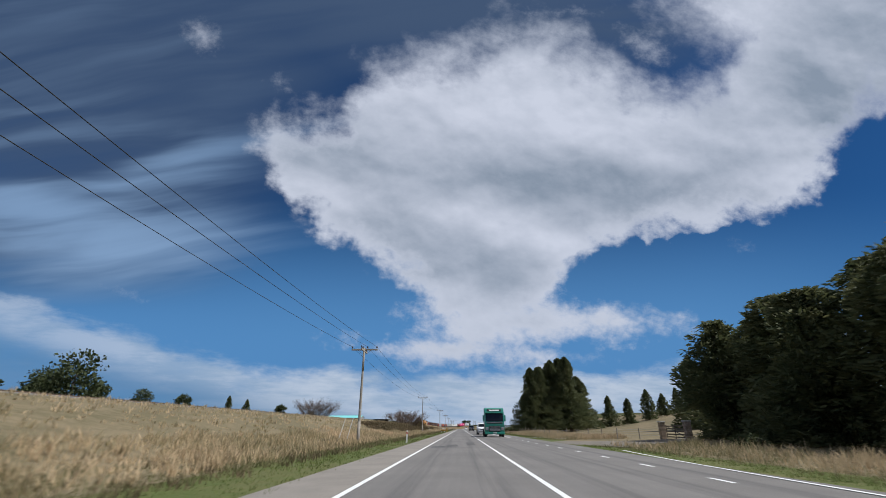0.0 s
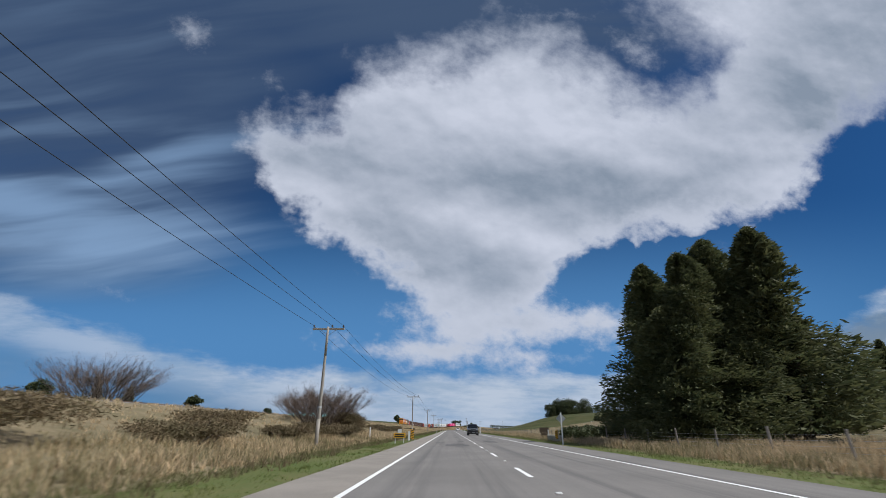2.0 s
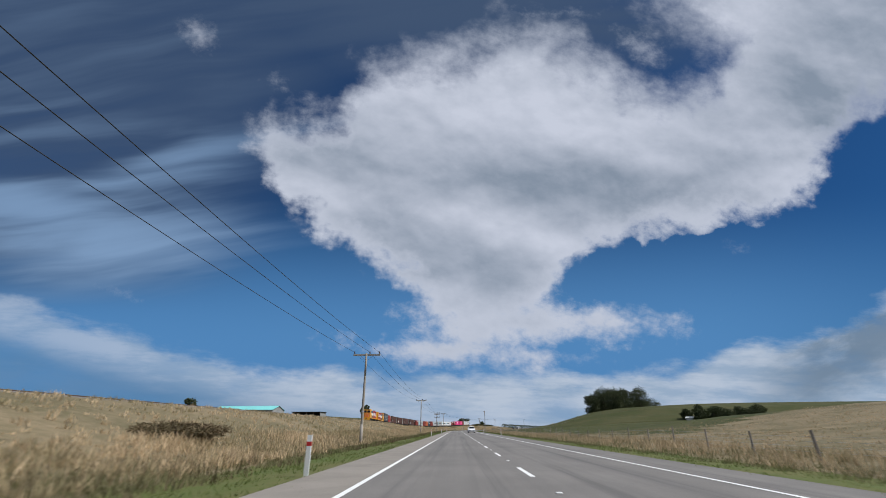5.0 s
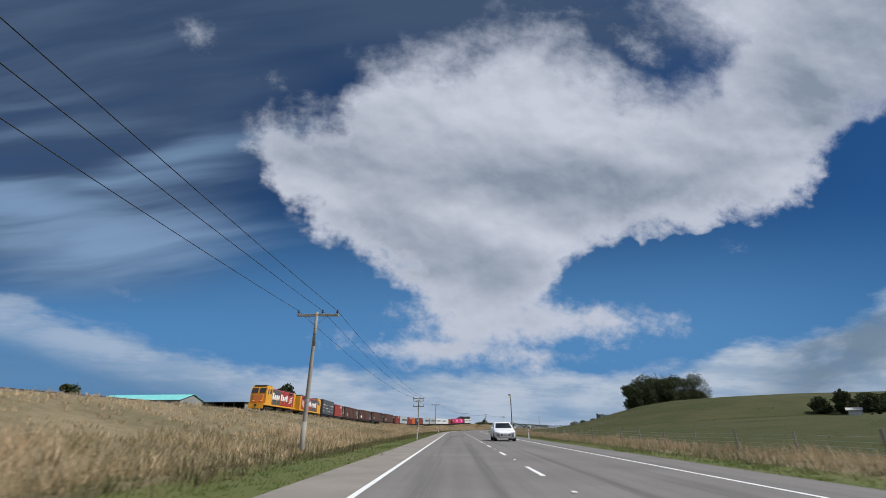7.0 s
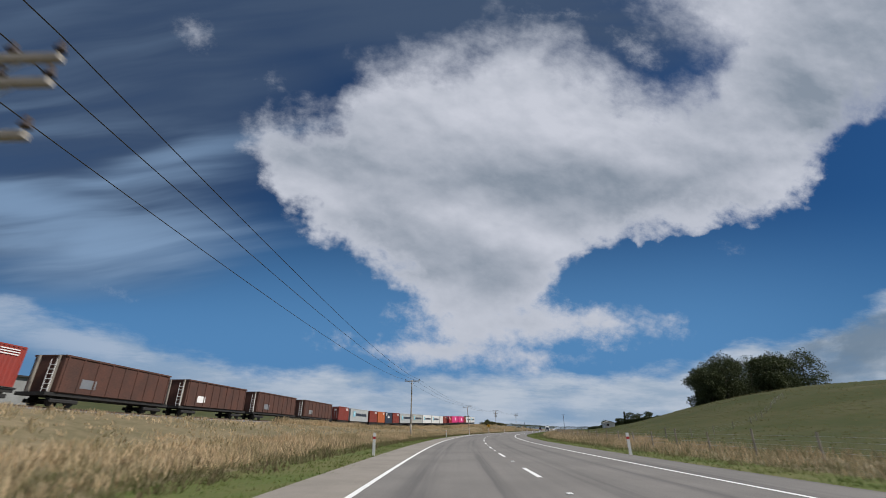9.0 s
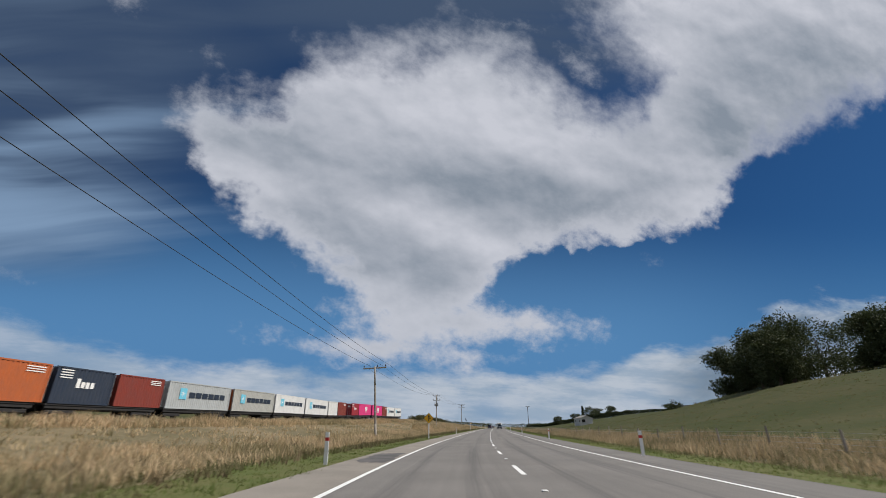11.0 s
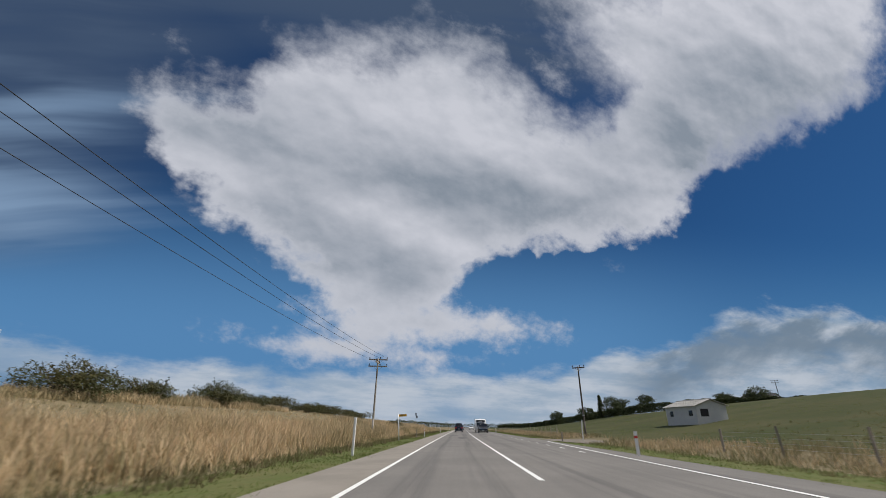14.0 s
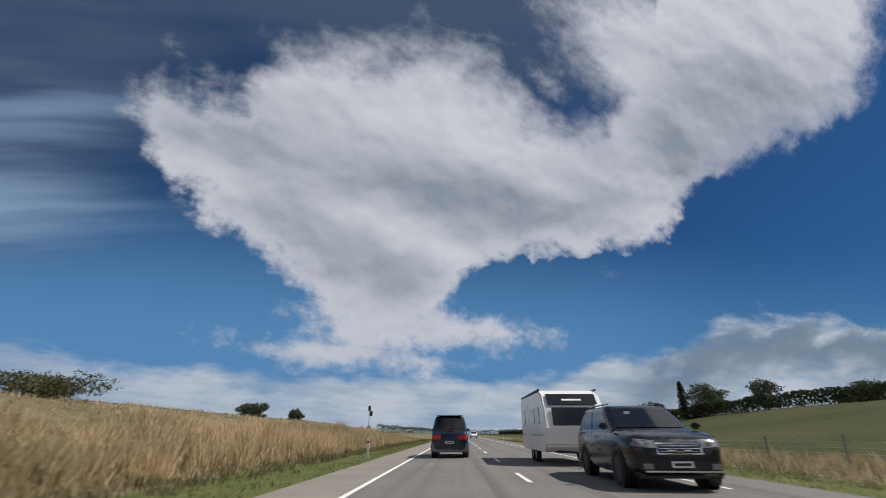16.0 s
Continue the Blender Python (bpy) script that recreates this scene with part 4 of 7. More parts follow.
parapet(125.2, 131.0, 9.3)
RUST_BOARD = material("brown_board", (0.10, 0.07, 0.045), 0.8, vary=0.3, scale=3, bump=0.2)
_t = thing("back_of_sign", 132.8, 9.2, None, "dark brown back of a road sign on posts", "road sign")
part("board", box(-0.55, 0.55, -0.02, 0.02, 0.8, 1.35, 0.005), RUST_BOARD, _t)
part("lower_board", box(-0.4, 0.4, -0.02, 0.02, 0.5, 0.75, 0.005), RUST_BOARD, _t)
for _k in (-0.3, 0.3):
    part("leg", box(_k - 0.05, _k + 0.05, 0.02, 0.1, -0.2, 1.4), RUST_BOARD, _t)


_t = thing("white_post", 132.5, 9.6, None, "slim white-painted marker post by the bridge", "marker post")
part("stake", box(-0.06, 0.06, -0.05, 0.05, -0.2, 1.1, 0.012), WHITE_PLASTIC, _t)


# ---- fences ----
def fence(runs, spacing, h, label, n_wires=4):
    """A post and wire fence along (s, x) corners."""
    t = thing("wire_fence", runs[0][0], runs[0][1], None, label, "fence", "farm fences")
    inv = t.matrix_world.inverted()
    tops, me = [], None
    for (a, xa), (b, xb) in zip(runs, runs[1:]):
        n = max(1, round(abs(b - a) / spacing) if abs(b - a) > abs(xb - xa) else round(abs(xb - xa) / spacing))
        for k in range(n + (1 if (b, xb) == runs[-1] else 0)):
            w = k / n
            s, x = a + (b - a) * w, xa + (xb - xa) * w
            tops.append((s, x))
    rng = random.Random(len(tops))
    for i, (s, x) in enumerate(tops):
        if me is None:
            ob = part("post", rod((0, 0, -0.3), (0, 0, h), 0.052, 0.047, 7), POST_WOOD, t)
            me = ob.data
        else:
            ob = new("post", me)
            ob.parent = t
        ob.matrix_basis = inv @ (spot(s, x, None, rng.uniform(0, 90), rng.uniform(-4, 4)) @ Matrix.Diagonal((1.25 if i % 6 == 0 else 1, 1.25 if i % 6 == 0 else 1, rng.uniform(0.9, 1.12), 1)))
    for k in range(n_wires):
        bm = bmesh.new()
        z = h * (0.28 + 0.7 * k / n_wires)
        pts = [inv @ plan(s, x, land(s, x) + z) for s, x in tops]
        for p, q in zip(pts, pts[1:]):
            rod(p, q, 0.006, 0.006, 3, bm, False)
        part("fence_wire", bm, STEEL, t)
    return t


fence([(52, 15.5), (75, 12.5), (118, 11.5)], 4.0, 1.15, "weathered post and wire fence along the verge")
fence([(140, 12.5), (260, 13.0), (400, 12.5), (480, 11.5), (570, 11.5)], 4.2, 1.1, "weathered post and wire fence below the hill")
fence([(612, 12.0), (720, 12.0)], 4.2, 1.1, "weathered post and wire fence beside the paddock")
fence([(405, 20), (430, 40), (470, 62)], 6.0, 1.1, "post and wire fence that climbs the hill")


# ---- rail line and goods train ----
BALLAST = material("ballast", (0.20, 0.185, 0.17), 0.95, second=(0.12, 0.11, 0.10), scale=1.5, fine=12, bump=0.9, bump_dist=0.04)
RAIL_STEEL = material("rail_steel", (0.16, 0.11, 0.08), 0.6, 0.6, vary=0.3)
ballast = sheet("ballast", [RAIL_X - 2.6, RAIL_X - 1.5, RAIL_X + 1.5, RAIL_X + 2.6], spread(-10, 720, 6), lambda s, x: left_land(s) + (0.16 if abs(x - RAIL_X) < 2 else -0.25), lambda s, x: 0, [BALLAST])
tagged(ballast, "grey stone ballast bed of a railway line", "rail bed", kind="structure")
for _d in (-0.53, 0.53):
    _bm = bmesh.new()
    _rows = spread(-10, 720, 6)
    for _a, _b in zip(_rows, _rows[1:]):
        for _lo, _hi, _w in ((0.16, 0.19, 0.07), (0.19, 0.31, 0.035)):
            q = [plan(_a, RAIL_X + _d - _w, left_land(_a)), plan(_a, RAIL_X + _d + _w, left_land(_a)), plan(_b, RAIL_X + _d + _w, left_land(_b)), plan(_b, RAIL_X + _d - _w, left_land(_b))]
            top = [_bm.verts.new(v + Vector((0, 0, _hi))) for v in q]
            low = [_bm.verts.new(v + Vector((0, 0, _lo))) for v in q]
            _bm.faces.new(top)
            for i in range(4):
                _bm.faces.new((low[i], low[(i + 1) % 4], top[(i + 1) % 4], top[i]))
    bmesh.ops.recalc_face_normals(_bm, faces=_bm.faces)
    part("rail", _bm, RAIL_STEEL, ballast, "rusty steel rail")

UNDER = material("underframe_black", (0.025, 0.023, 0.022), 0.75, vary=0.4, scale=5, bump=0.2)
BOX_COLOURS = {"maroon": (0.22, 0.030, 0.016), "grey": (0.43, 0.45, 0.45), "tan": (0.42, 0.42, 0.39), "white": (0.72, 0.72, 0.70), "navy": (0.018, 0.030, 0.055),
               "orange": (0.46, 0.11, 0.025), "pink": (0.72, 0.035, 0.21), "crimson": (0.33, 0.010, 0.022), "red": (0.30, 0.035, 0.022)}
BOX_MAT = {k: material("container_" + k, c, 0.55, vary=0.16, scale=0.9, fine=14, bump=0.06, second=tuple(a * 0.72 + 0.02 for a in c)) for k, c in BOX_COLOURS.items()}
LOGO_BLUE = material("logo_blue", (0.16, 0.52, 0.68), 0.5, bump=0, vary=0.1)
LOGO_WHITE = material("logo_white", (0.85, 0.84, 0.82), 0.5, bump=0, vary=0.1)
LOGO_DARK = material("logo_dark", (0.02, 0.03, 0.05), 0.5, bump=0, vary=0.1)
DECK = 0.88


def train_thing(name, s, label, category, group=""):
    t = thing(name, s, RAIL_X, left_land(s) + 0.31, label, category, group)
    rise = math.degrees(math.atan2(left_land(s + 8) - left_land(s), 8.0))
    p = plan(s, RAIL_X, left_land(s) + 0.31)
    t.matrix_world = pose(p.x, p.y, p.z, rise, 0, math.degrees(heading(s + 4)))
    return t


def bogie(parent, y):
    b = part("bogie", box(-0.85, 0.85, y - 0.2, y + 0.2, 0.3, 0.55, 0.03), UNDER, parent)
    for x in (-0.95, 0.83):
        part("side_frame", box(x, x + 0.12, y - 1.1, y + 1.1, 0.25, 0.5, 0.05), UNDER, b)
    for dy in (-0.7, 0.7):
        bm = rod((-0.72, y + dy, 0.37), (0.72, y + dy, 0.37), 0.06, 0.06, 8)
        for x in (-0.6, 0.6):
            rod((x - 0.06, y + dy, 0.37), (x + 0.06, y + dy, 0.37), 0.37, 0.36, 16, bm)
        part("wheelset", bm, UNDER, b)


def flat_wagon(s, n):
    t = train_thing("flat_wagon", s, "black steel flat wagon carrying freight containers", "rail wagon", "container wagons")
    bm = box(-1.05, 1.05, 0.1, n - 0.1, DECK - 0.12, DECK - 0.01, 0.01)
    box(-0.25, 0.25, 0.3, n - 0.3, DECK - 0.4, DECK - 0.12, 0.0, bm)
    for x in (-1.0, 0.88):
        box(x, x + 0.12, 0.2, n - 0.2, DECK - 0.3, DECK - 0.12, 0.0, bm)
    part("frame", bm, UNDER, t)
    for y in (1.5, n - 1.5):
        bogie(t, y)
    for y in (-0.12, n - 0.18):
        part("coupler", box(-0.12, 0.12, y, y + 0.3, DECK - 0.35, DECK - 0.15, 0.03), UNDER, t)


def corrugated(n, w, h, pitch=0.30, dip=0.035):
    """Box shell whose long walls and near end fold in and out."""
    bm = bmesh.new()
    for sx in (-1, 1):
        y, k, line = 0.10, 0, []
        while y < n - 0.10:
            d = 0.0 if (k % 4) in (0, 1) else dip
            line.append((sx * (w / 2 - 0.012 - d), y))
            y += pitch * (0.32 if k % 2 == 0 else 0.18)
            k += 1
        line.append((sx * (w / 2 - 0.012), n - 0.1))
        lo = [bm.verts.new((x, yy, 0.10)) for x, yy in line]
        hi = [bm.verts.new((x, yy, h - 0.08)) for x, yy in line]
        for i in range(len(line) - 1):
            bm.faces.new((lo[i], lo[i + 1], hi[i + 1], hi[i]) if sx > 0 else (lo[i + 1], lo[i], hi[i], hi[i + 1]))
    box(-w / 2 + 0.05, w / 2 - 0.05, 0.06, n - 0.06, 0.06, h - 0.05, 0.0, bm)
    return bm


def container(s, n, colour, label, logo=None, end="doors", h=2.3, w=2.2):
    t = train_thing("freight_container", s, label, "freight container", "containers on the train")
    t.matrix_world = t.matrix_world @ Matrix.Translation((0, 0, DECK))
    mat = BOX_MAT[colour]
    part("shell", corrugated(n, w, h) if logo != "reefer" else box(-w / 2 + 0.01, w / 2 - 0.01, 0.05, n - 0.05, 0.05, h - 0.04, 0.03), mat, t)
    bm = bmesh.new()
    for x in (-1, 1):
        for y in (0, n - 0.12):
            a = x * w / 2
            box(min(a, a - x * 0.12), max(a, a - x * 0.12), y, y + 0.12, 0, h, 0.0, bm)
        a = x * w / 2
        box(min(a, a - x * 0.07), max(a, a - x * 0.07), 0.12, n - 0.12, 0.0, 0.12, 0.0, bm)
        box(min(a, a - x * 0.06), max(a, a - x * 0.06), 0.12, n - 0.12, h - 0.09, h, 0.0, bm)
    part("frame", bm, mat, t)
    if end == "doors":
        for x0, x1 in ((-w / 2 + 0.14, -0.01), (0.01, w / 2 - 0.14)):
            d = part("door", box(x0, x1, 0.0, 0.05, 0.12, h - 0.12, 0.01), BOX_MAT["orange"] if colour == "tan" else mat, t)
            for k in (0.3, 0.75):
                x = x0 + (x1 - x0) * k
                part("lock_rod", rod((x, -0.02, 0.08), (x, -0.02, h - 0.08), 0.018, 0.018, 6), STEEL, d)
            part("notice", box(x0 + 0.2, x1 - 0.3, -0.006, -0.001, h * 0.68, h * 0.8), LOGO_WHITE, d)
    else:
        part("fan_panel", box(-0.8, 0.8, -0.03, 0.04, 0.25, 0.95, 0.02), LOGO_DARK, t, "dark cooling unit grille")
        part("vent_panel", box(-0.8, 0.8, -0.02, 0.04, 1.15, h - 0.3, 0.02), mat, t)
        part("control_box", box(-0.7, -0.2, -0.05, -0.031, 0.4, 0.8), STEEL, t)
    e = w / 2 + 0.003
    if logo in ("star", "reefer"):
        y0 = n * 0.16
        part("logo_square", box(e, e + 0.006, y0, y0 + 0.95, h * 0.36, h * 0.36 + 0.95), LOGO_BLUE, t, "pale blue logo square")
        bm = bmesh.new()
        cy, cz = y0 + 0.475, h * 0.36 + 0.475
        for k in range(7):
            a = 2 * math.pi * k / 7
            p = [(cy + math.cos(a) * 0.36, cz + math.sin(a) * 0.36), (cy + math.cos(a + 0.3) * 0.10, cz + math.sin(a + 0.3) * 0.10), (cy, cz), (cy + math.cos(a - 0.3) * 0.10, cz + math.sin(a - 0.3) * 0.10)]
            bm.faces.new([bm.verts.new((e + 0.010, y, z)) for y, z in p])
        part("logo_mark", bm, LOGO_WHITE, t, "plain white rayed mark")
        wide, z0 = (n - y0 - 2.2) / 6, h * 0.40
        for k in range(6):
            y = y0 + 1.35 + k * wide
            part("name_bar", box(e, e + 0.006, y, y + wide * 0.86, z0 + 0.06, z0 + 0.56), LOGO_DARK, t)
    elif logo == "square":
        for k in range(3):
            y = n * 0.48 + k * 0.62
            part("name_bar", box(e, e + 0.006, y, y + 0.48, h * 0.40, h * 0.40 + 0.85), LOGO_WHITE, t)
        part("caption_bar", box(e, e + 0.006, n * 0.48, n * 0.48 + 1.75, h * 0.28, h * 0.28 + 0.08), LOGO_WHITE, t)
    elif logo == "small":
        for k in range(4):
            y = n * 0.35 + k * 0.38
            part("name_bar", box(e, e + 0.006, y, y + 0.28, h * 0.45, h * 0.45 + (0.6 if k == 0 else 0.4)), LOGO_WHITE, t)
        for k in range(4):
            part("code_bar", box(e, e + 0.006, 0.3, 0.3 + 0.9, h * 0.9 - k * 0.16, h * 0.9 - k * 0.16 + 0.07), LOGO_WHITE, t)
    else:
        for k in range(3):
            part("code_bar", box(e, e + 0.006, n - 1.6, n - 0.4, h * 0.88 - k * 0.14, h * 0.88 - k * 0.14 + 0.06), LOGO_WHITE, t)


LABEL = {"maroon": "rusty maroon corrugated steel freight container", "grey": "light grey freight container with a pale blue logo", "tan": "faded grey container with orange doors and blue logo",
         "white": "white refrigerated container with a blue logo", "navy": "navy blue short container with white marks", "orange": "orange corrugated short freight container",
         "pink": "bright magenta freight container with white marks", "crimson": "crimson short container with white marks", "red": "red-brown short freight container"}
FREIGHT = [(430.6, 4.8, "maroon", None), (436, 9.6, "grey", "star"), (446, 4.6, "maroon", None), (450.8, 4.6, "orange", None), (455.6, 4.7, "navy", "small"), (460.6, 4.9, "maroon", None), (466, 9.7, "grey", "star"), (476.2, 9.6, "tan", "star"),
           (486.2, 9.6, "white", "reefer"), (496.2, 9.6, "white", "reefer"), (506.2, 4.7, "white", None), (511.2, 4.7, "maroon", None), (519.6, 4.8, "crimson", "small"), (524.7, 9.6, "pink", "square"),
           (535.6, 9.6, "pink", "square"), (545.5, 4.8, "maroon", None), (550.6, 9.4, "white", "reefer"), (560.4, 9.4, "white", "reefer")]
for _s, _n, _c, _l in FREIGHT:
    container(_s, _n, _c, LABEL[_c], _l, "unit" if _l == "reefer" else "doors")
for _s, _n in ((430.3, 5.3), (435.8, 10), (445.9, 9.6), (455.4, 10.2), (465.8, 10.1), (476, 10), (486, 10), (496, 10), (506.1, 10.2), (516.6, 8), (524.6, 10), (535.4, 9.9), (545.4, 5.0), (550.5, 9.7), (560.3, 9.7)):
    flat_wagon(_s, _n)

RUST_SIDE = material("rusted_wagon", (0.105, 0.042, 0.028), 0.85, second=(0.055, 0.030, 0.024), scale=0.7, fine=9, bump=0.25)
LIVERY_GREY = material("livery_grey", (0.075, 0.078, 0.08), 0.5, vary=0.2, scale=0.8, bump=0.05)
LIVERY_RED = material("livery_red", (0.34, 0.028, 0.022), 0.45, vary=0.15, scale=0.8, bump=0.05)
LIVERY_YELLOW = material("livery_yellow", (0.72, 0.33, 0.02), 0.45, vary=0.12, scale=0.8, bump=0.05)
LIVERY_ORANGE = material("livery_orange", (0.75, 0.24, 0.05), 0.45, vary=0.1, bump=0.05)
DARK_GLASS = material("dark_glass", (0.012, 0.014, 0.016), 0.08, vary=0.0, bump=0, spec=0.8)


def open_wagon(s, n=12.3, h=2.35):
    t = train_thing("high_sided_wagon", s, "rust-brown high-sided bulk wagon with worn paint", "rail wagon", "bulk wagons")
    bm = box(-1.1, 1.1, 0.7, n - 0.7, DECK, DECK + h, 0.04)
    part("hopper_body", bm, RUST_SIDE, t)
    for k in range(9):
        y = 0.9 + (n - 1.8) * k / 8
        part("rib", box(1.095, 1.15, y - 0.05, y + 0.05, DECK + 0.05, DECK + h - 0.05), RUST_SIDE, t)
    part("top_rail", box(-1.14, 1.16, 0.66, n - 0.66, DECK + h - 0.08, DECK + h + 0.03), RUST_SIDE, t)
    bm = box(-1.0, 1.0, 0.1, n - 0.1, DECK - 0.22, DECK - 0.01)
    part("frame", bm, UNDER, t)
    for x in (-0.7, 0.7):
        part("end_post", box(x - 0.06, x + 0.06, 0.5, 0.66, DECK, DECK + h), POST_WOOD, t)
    bm = bmesh.new()
    for k in range(6):
        rod((0.45, 0.35, DECK + 0.2 + k * 0.3), (0.85, 0.35, DECK + 0.2 + k * 0.3), 0.02, 0.02, 5, bm)
    for x in (0.45, 0.85):
        rod((x, 0.35, DECK), (x, 0.35, DECK + h - 0.3), 0.022, 0.022, 5, bm)
    part("ladder", bm, LOGO_WHITE, t, "pale end ladder")
    for y in (1.8, n - 1.8):
        bogie(t, y)
    part("paint_mark", box(1.102, 1.108, n * 0.2, n * 0.2 + 1.3, DECK + 0.4, DECK + 1.0), LOGO_WHITE if int(s) % 2 else STEEL, t, "faded pale paint mark")


for _k in range(4):
    open_wagon(378.2 + _k * 12.9)
container(370.8, 5.6, "red", LABEL["red"], None, "doors")
flat_wagon(370.4, 6.4)


def grey_wagon(s, n=8.2, h=2.55):
    t = train_thing("curtain_wagon", s, "dark grey ribbed box wagon with pale panels", "rail wagon")
    part("body", box(-1.1, 1.1, 0.15, n - 0.15, DECK - 0.05, DECK + h, 0.05), LIVERY_GREY, t)
    for k in range(5):
        y = 0.3 + (n - 0.6) * k / 4
        part("rib", box(1.095, 1.14, y - 0.06, y + 0.06, DECK, DECK + h - 0.05), LIVERY_GREY, t)
    for k in range(4):
        for z in (0.5, 1.05, 1.6):
            y = 0.45 + (n - 0.6) * k / 4
            part("slat", box(1.10, 1.125, y, y + (n - 0.6) / 4 - 0.3, DECK + z, DECK + z + 0.08), STEEL if (k + int(z * 2)) % 3 else LOGO_WHITE, t)
    part("roof", slab([(0.1, DECK + h), (n - 0.1, DECK + h), (n - 0.1, DECK + h + 0.08), (0.1, DECK + h + 0.08)], -1.0, 1.0), LIVERY_GREY, t)
    part("frame", box(-0.95, 0.95, 0.0, n, DECK - 0.3, DECK - 0.06), UNDER, t)
    for y in (1.5, n - 1.5):
        bogie(t, y)


grey_wagon(361.9)


def locomotive(s, flip, label):
    """Hood diesel with a wide cab at one end; the cab leads where flip is False."""
    n = 13.2
    t = train_thing("locomotive", s, label, "locomotive", "diesel locomotives")
    if flip:
        t.matrix_world = t.matrix_world @ pose(0, n, 0, 0, 0, 180)
    t.matrix_world = t.matrix_world @ Matrix.Diagonal((0.97, 0.97, 0.92, 1.0))
    z0 = 0.95
    frame = part("underframe", box(-1.15, 1.15, 0.2, n - 0.2, z0 - 0.22, z0, 0.02), LIVERY_YELLOW, t, "yellow sill")
    part("fuel_tank", box(-0.95, 0.95, n * 0.42, n * 0.58, 0.25, z0 - 0.23, 0.08), UNDER, t)
    for y in (2.4, n - 2.4):
        b = part("bogie", box(-0.84, 0.84, y - 0.3, y + 0.3, 0.3, 0.6, 0.03), UNDER, t)
        for x in (-0.98, 0.84):
            part("side_frame", box(x, x + 0.14, y - 1.5, y + 1.5, 0.25, 0.58, 0.05), UNDER, b)
        for dy in (-1.2, 0, 1.2):
            for x in (-0.62, 0.62):
                part("wheel", rod((x - 0.07, y + dy, 0.42), (x + 0.07, y + dy, 0.42), 0.42, 0.41, 16), UNDER, b)
    # cab and nose
    cab = part("cab", slab([(0.55, z0), (2.7, z0), (2.7, z0 + 2.55), (1.15, z0 + 2.6), (0.72, z0 + 2.35), (0.50, z0 + 1.45)], -1.12, 1.12), LIVERY_YELLOW, t, "yellow cab")
    part("nose", box(-0.75, 0.75, 0.40, 0.56, z0 + 0.25, z0 + 1.35, 0.05), LIVERY_ORANGE, cab, "orange nose panel")
    for x in (-1, 1):
        part("windscreen", slab([(0.50, z0 + 1.55), (0.66, z0 + 2.22), (0.62, z0 + 2.22), (0.47, z0 + 1.55)], min(x * 0.12, x * 0.98), max(x * 0.12, x * 0.98)), DARK_GLASS, cab)
        part("side_window", box(min(x * 1.115, x * 1.13), max(x * 1.115, x * 1.13), 1.75, 2.45, z0 + 1.45, z0 + 2.15), DARK_GLASS, cab)
        part("side_window", box(min(x * 1.115, x * 1.13), max(x * 1.115, x * 1.13), 1.05, 1.4, z0 + 1.35, z0 + 2.1), DARK_GLASS, cab)
        part("headlight", rod((x * 0.55, 0.38, z0 + 0.42), (x * 0.55, 0.42, z0 + 0.42), 0.1, 0.1, 12), LOGO_WHITE, cab)
    part("roof", slab([(0.75, z0 + 2.6), (2.7, z0 + 2.56), (2.7, z0 + 2.68), (0.85, z0 + 2.68)], -0.9, 0.9), LIVERY_GREY, cab)
    # hood
    hood = part("hood", box(-0.98, 0.98, 2.72, n - 1.2, z0, z0 + 2.35, 0.10), LIVERY_RED, t, "red hood")
    for x in (-1, 1):
        a, b = sorted((x * 0.985, x * 0.995))
        part("grey_panel", box(a, b, 2.8, 6.2, z0 + 0.05, z0 + 2.2), LIVERY_GREY, hood, "dark grey side panel")
        a, b = sorted((x * 0.997, x * 1.003))
        for k in range(4):
            part("name_bar", box(a, b, 3.1 + k * 0.75, 3.1 + k * 0.75 + 0.55, z0 + 0.75, z0 + (1.75 if k == 0 else 1.5)), LOGO_WHITE, hood)
        for k in range(4):
            part("name_bar", box(a, b, 6.4 + k * 0.75, 6.4 + k * 0.75 + 0.55, z0 + 0.75, z0 + (1.75 if k in (0, 3) else 1.5)), LOGO_WHITE, hood)
        for k in range(3):
            part("chevron", slab([(10.0 + k * 0.1, z0 + 0.5 + k * 0.35), (11.4, z0 + 0.85 + k * 0.35), (11.4, z0 + 1.0 + k * 0.35), (10.0 + k * 0.1, z0 + 0.65 + k * 0.35)], a, b), LOGO_WHITE, hood)
        for k in range(3):
            part("louvre", box(min(x * 0.97, x * 1.02), max(x * 0.97, x * 1.02), 9.6 + k * 0.6, 10.05 + k * 0.6, z0 + 1.85, z0 + 2.15), UNDER, hood)
    part("radiator", box(-0.8, 0.8, 8.6, 11.4, z0 + 2.352, z0 + 2.55, 0.04), UNDER, hood)
    part("exhaust", box(-0.35, 0.35, 5.6, 6.6, z0 + 2.352, z0 + 2.5, 0.04), UNDER, hood)
    part("rear_end", box(-1.08, 1.08, n - 1.2, n - 0.55, z0, z0 + 2.3, 0.06), LIVERY_YELLOW, t, "yellow end")
    bm = bmesh.new()
    for x in (-1.12, 1.12):
        rod((x, 2.9, z0 + 0.95), (x, n - 0.4, z0 + 0.95), 0.022, 0.022, 5, bm)
        for k in range(7):
            y = 2.9 + (n - 3.3) * k / 6
            rod((x, y, z0), (x, y, z0 + 0.95), 0.02, 0.02, 5, bm)
    part("handrail", bm, LIVERY_YELLOW, t)
    part("pilot", slab([(0.05, 0.25), (0.22, 0.25), (0.22, z0), (0.12, z0)], -1.05, 1.05), LIVERY_YELLOW, t, "yellow front pilot")
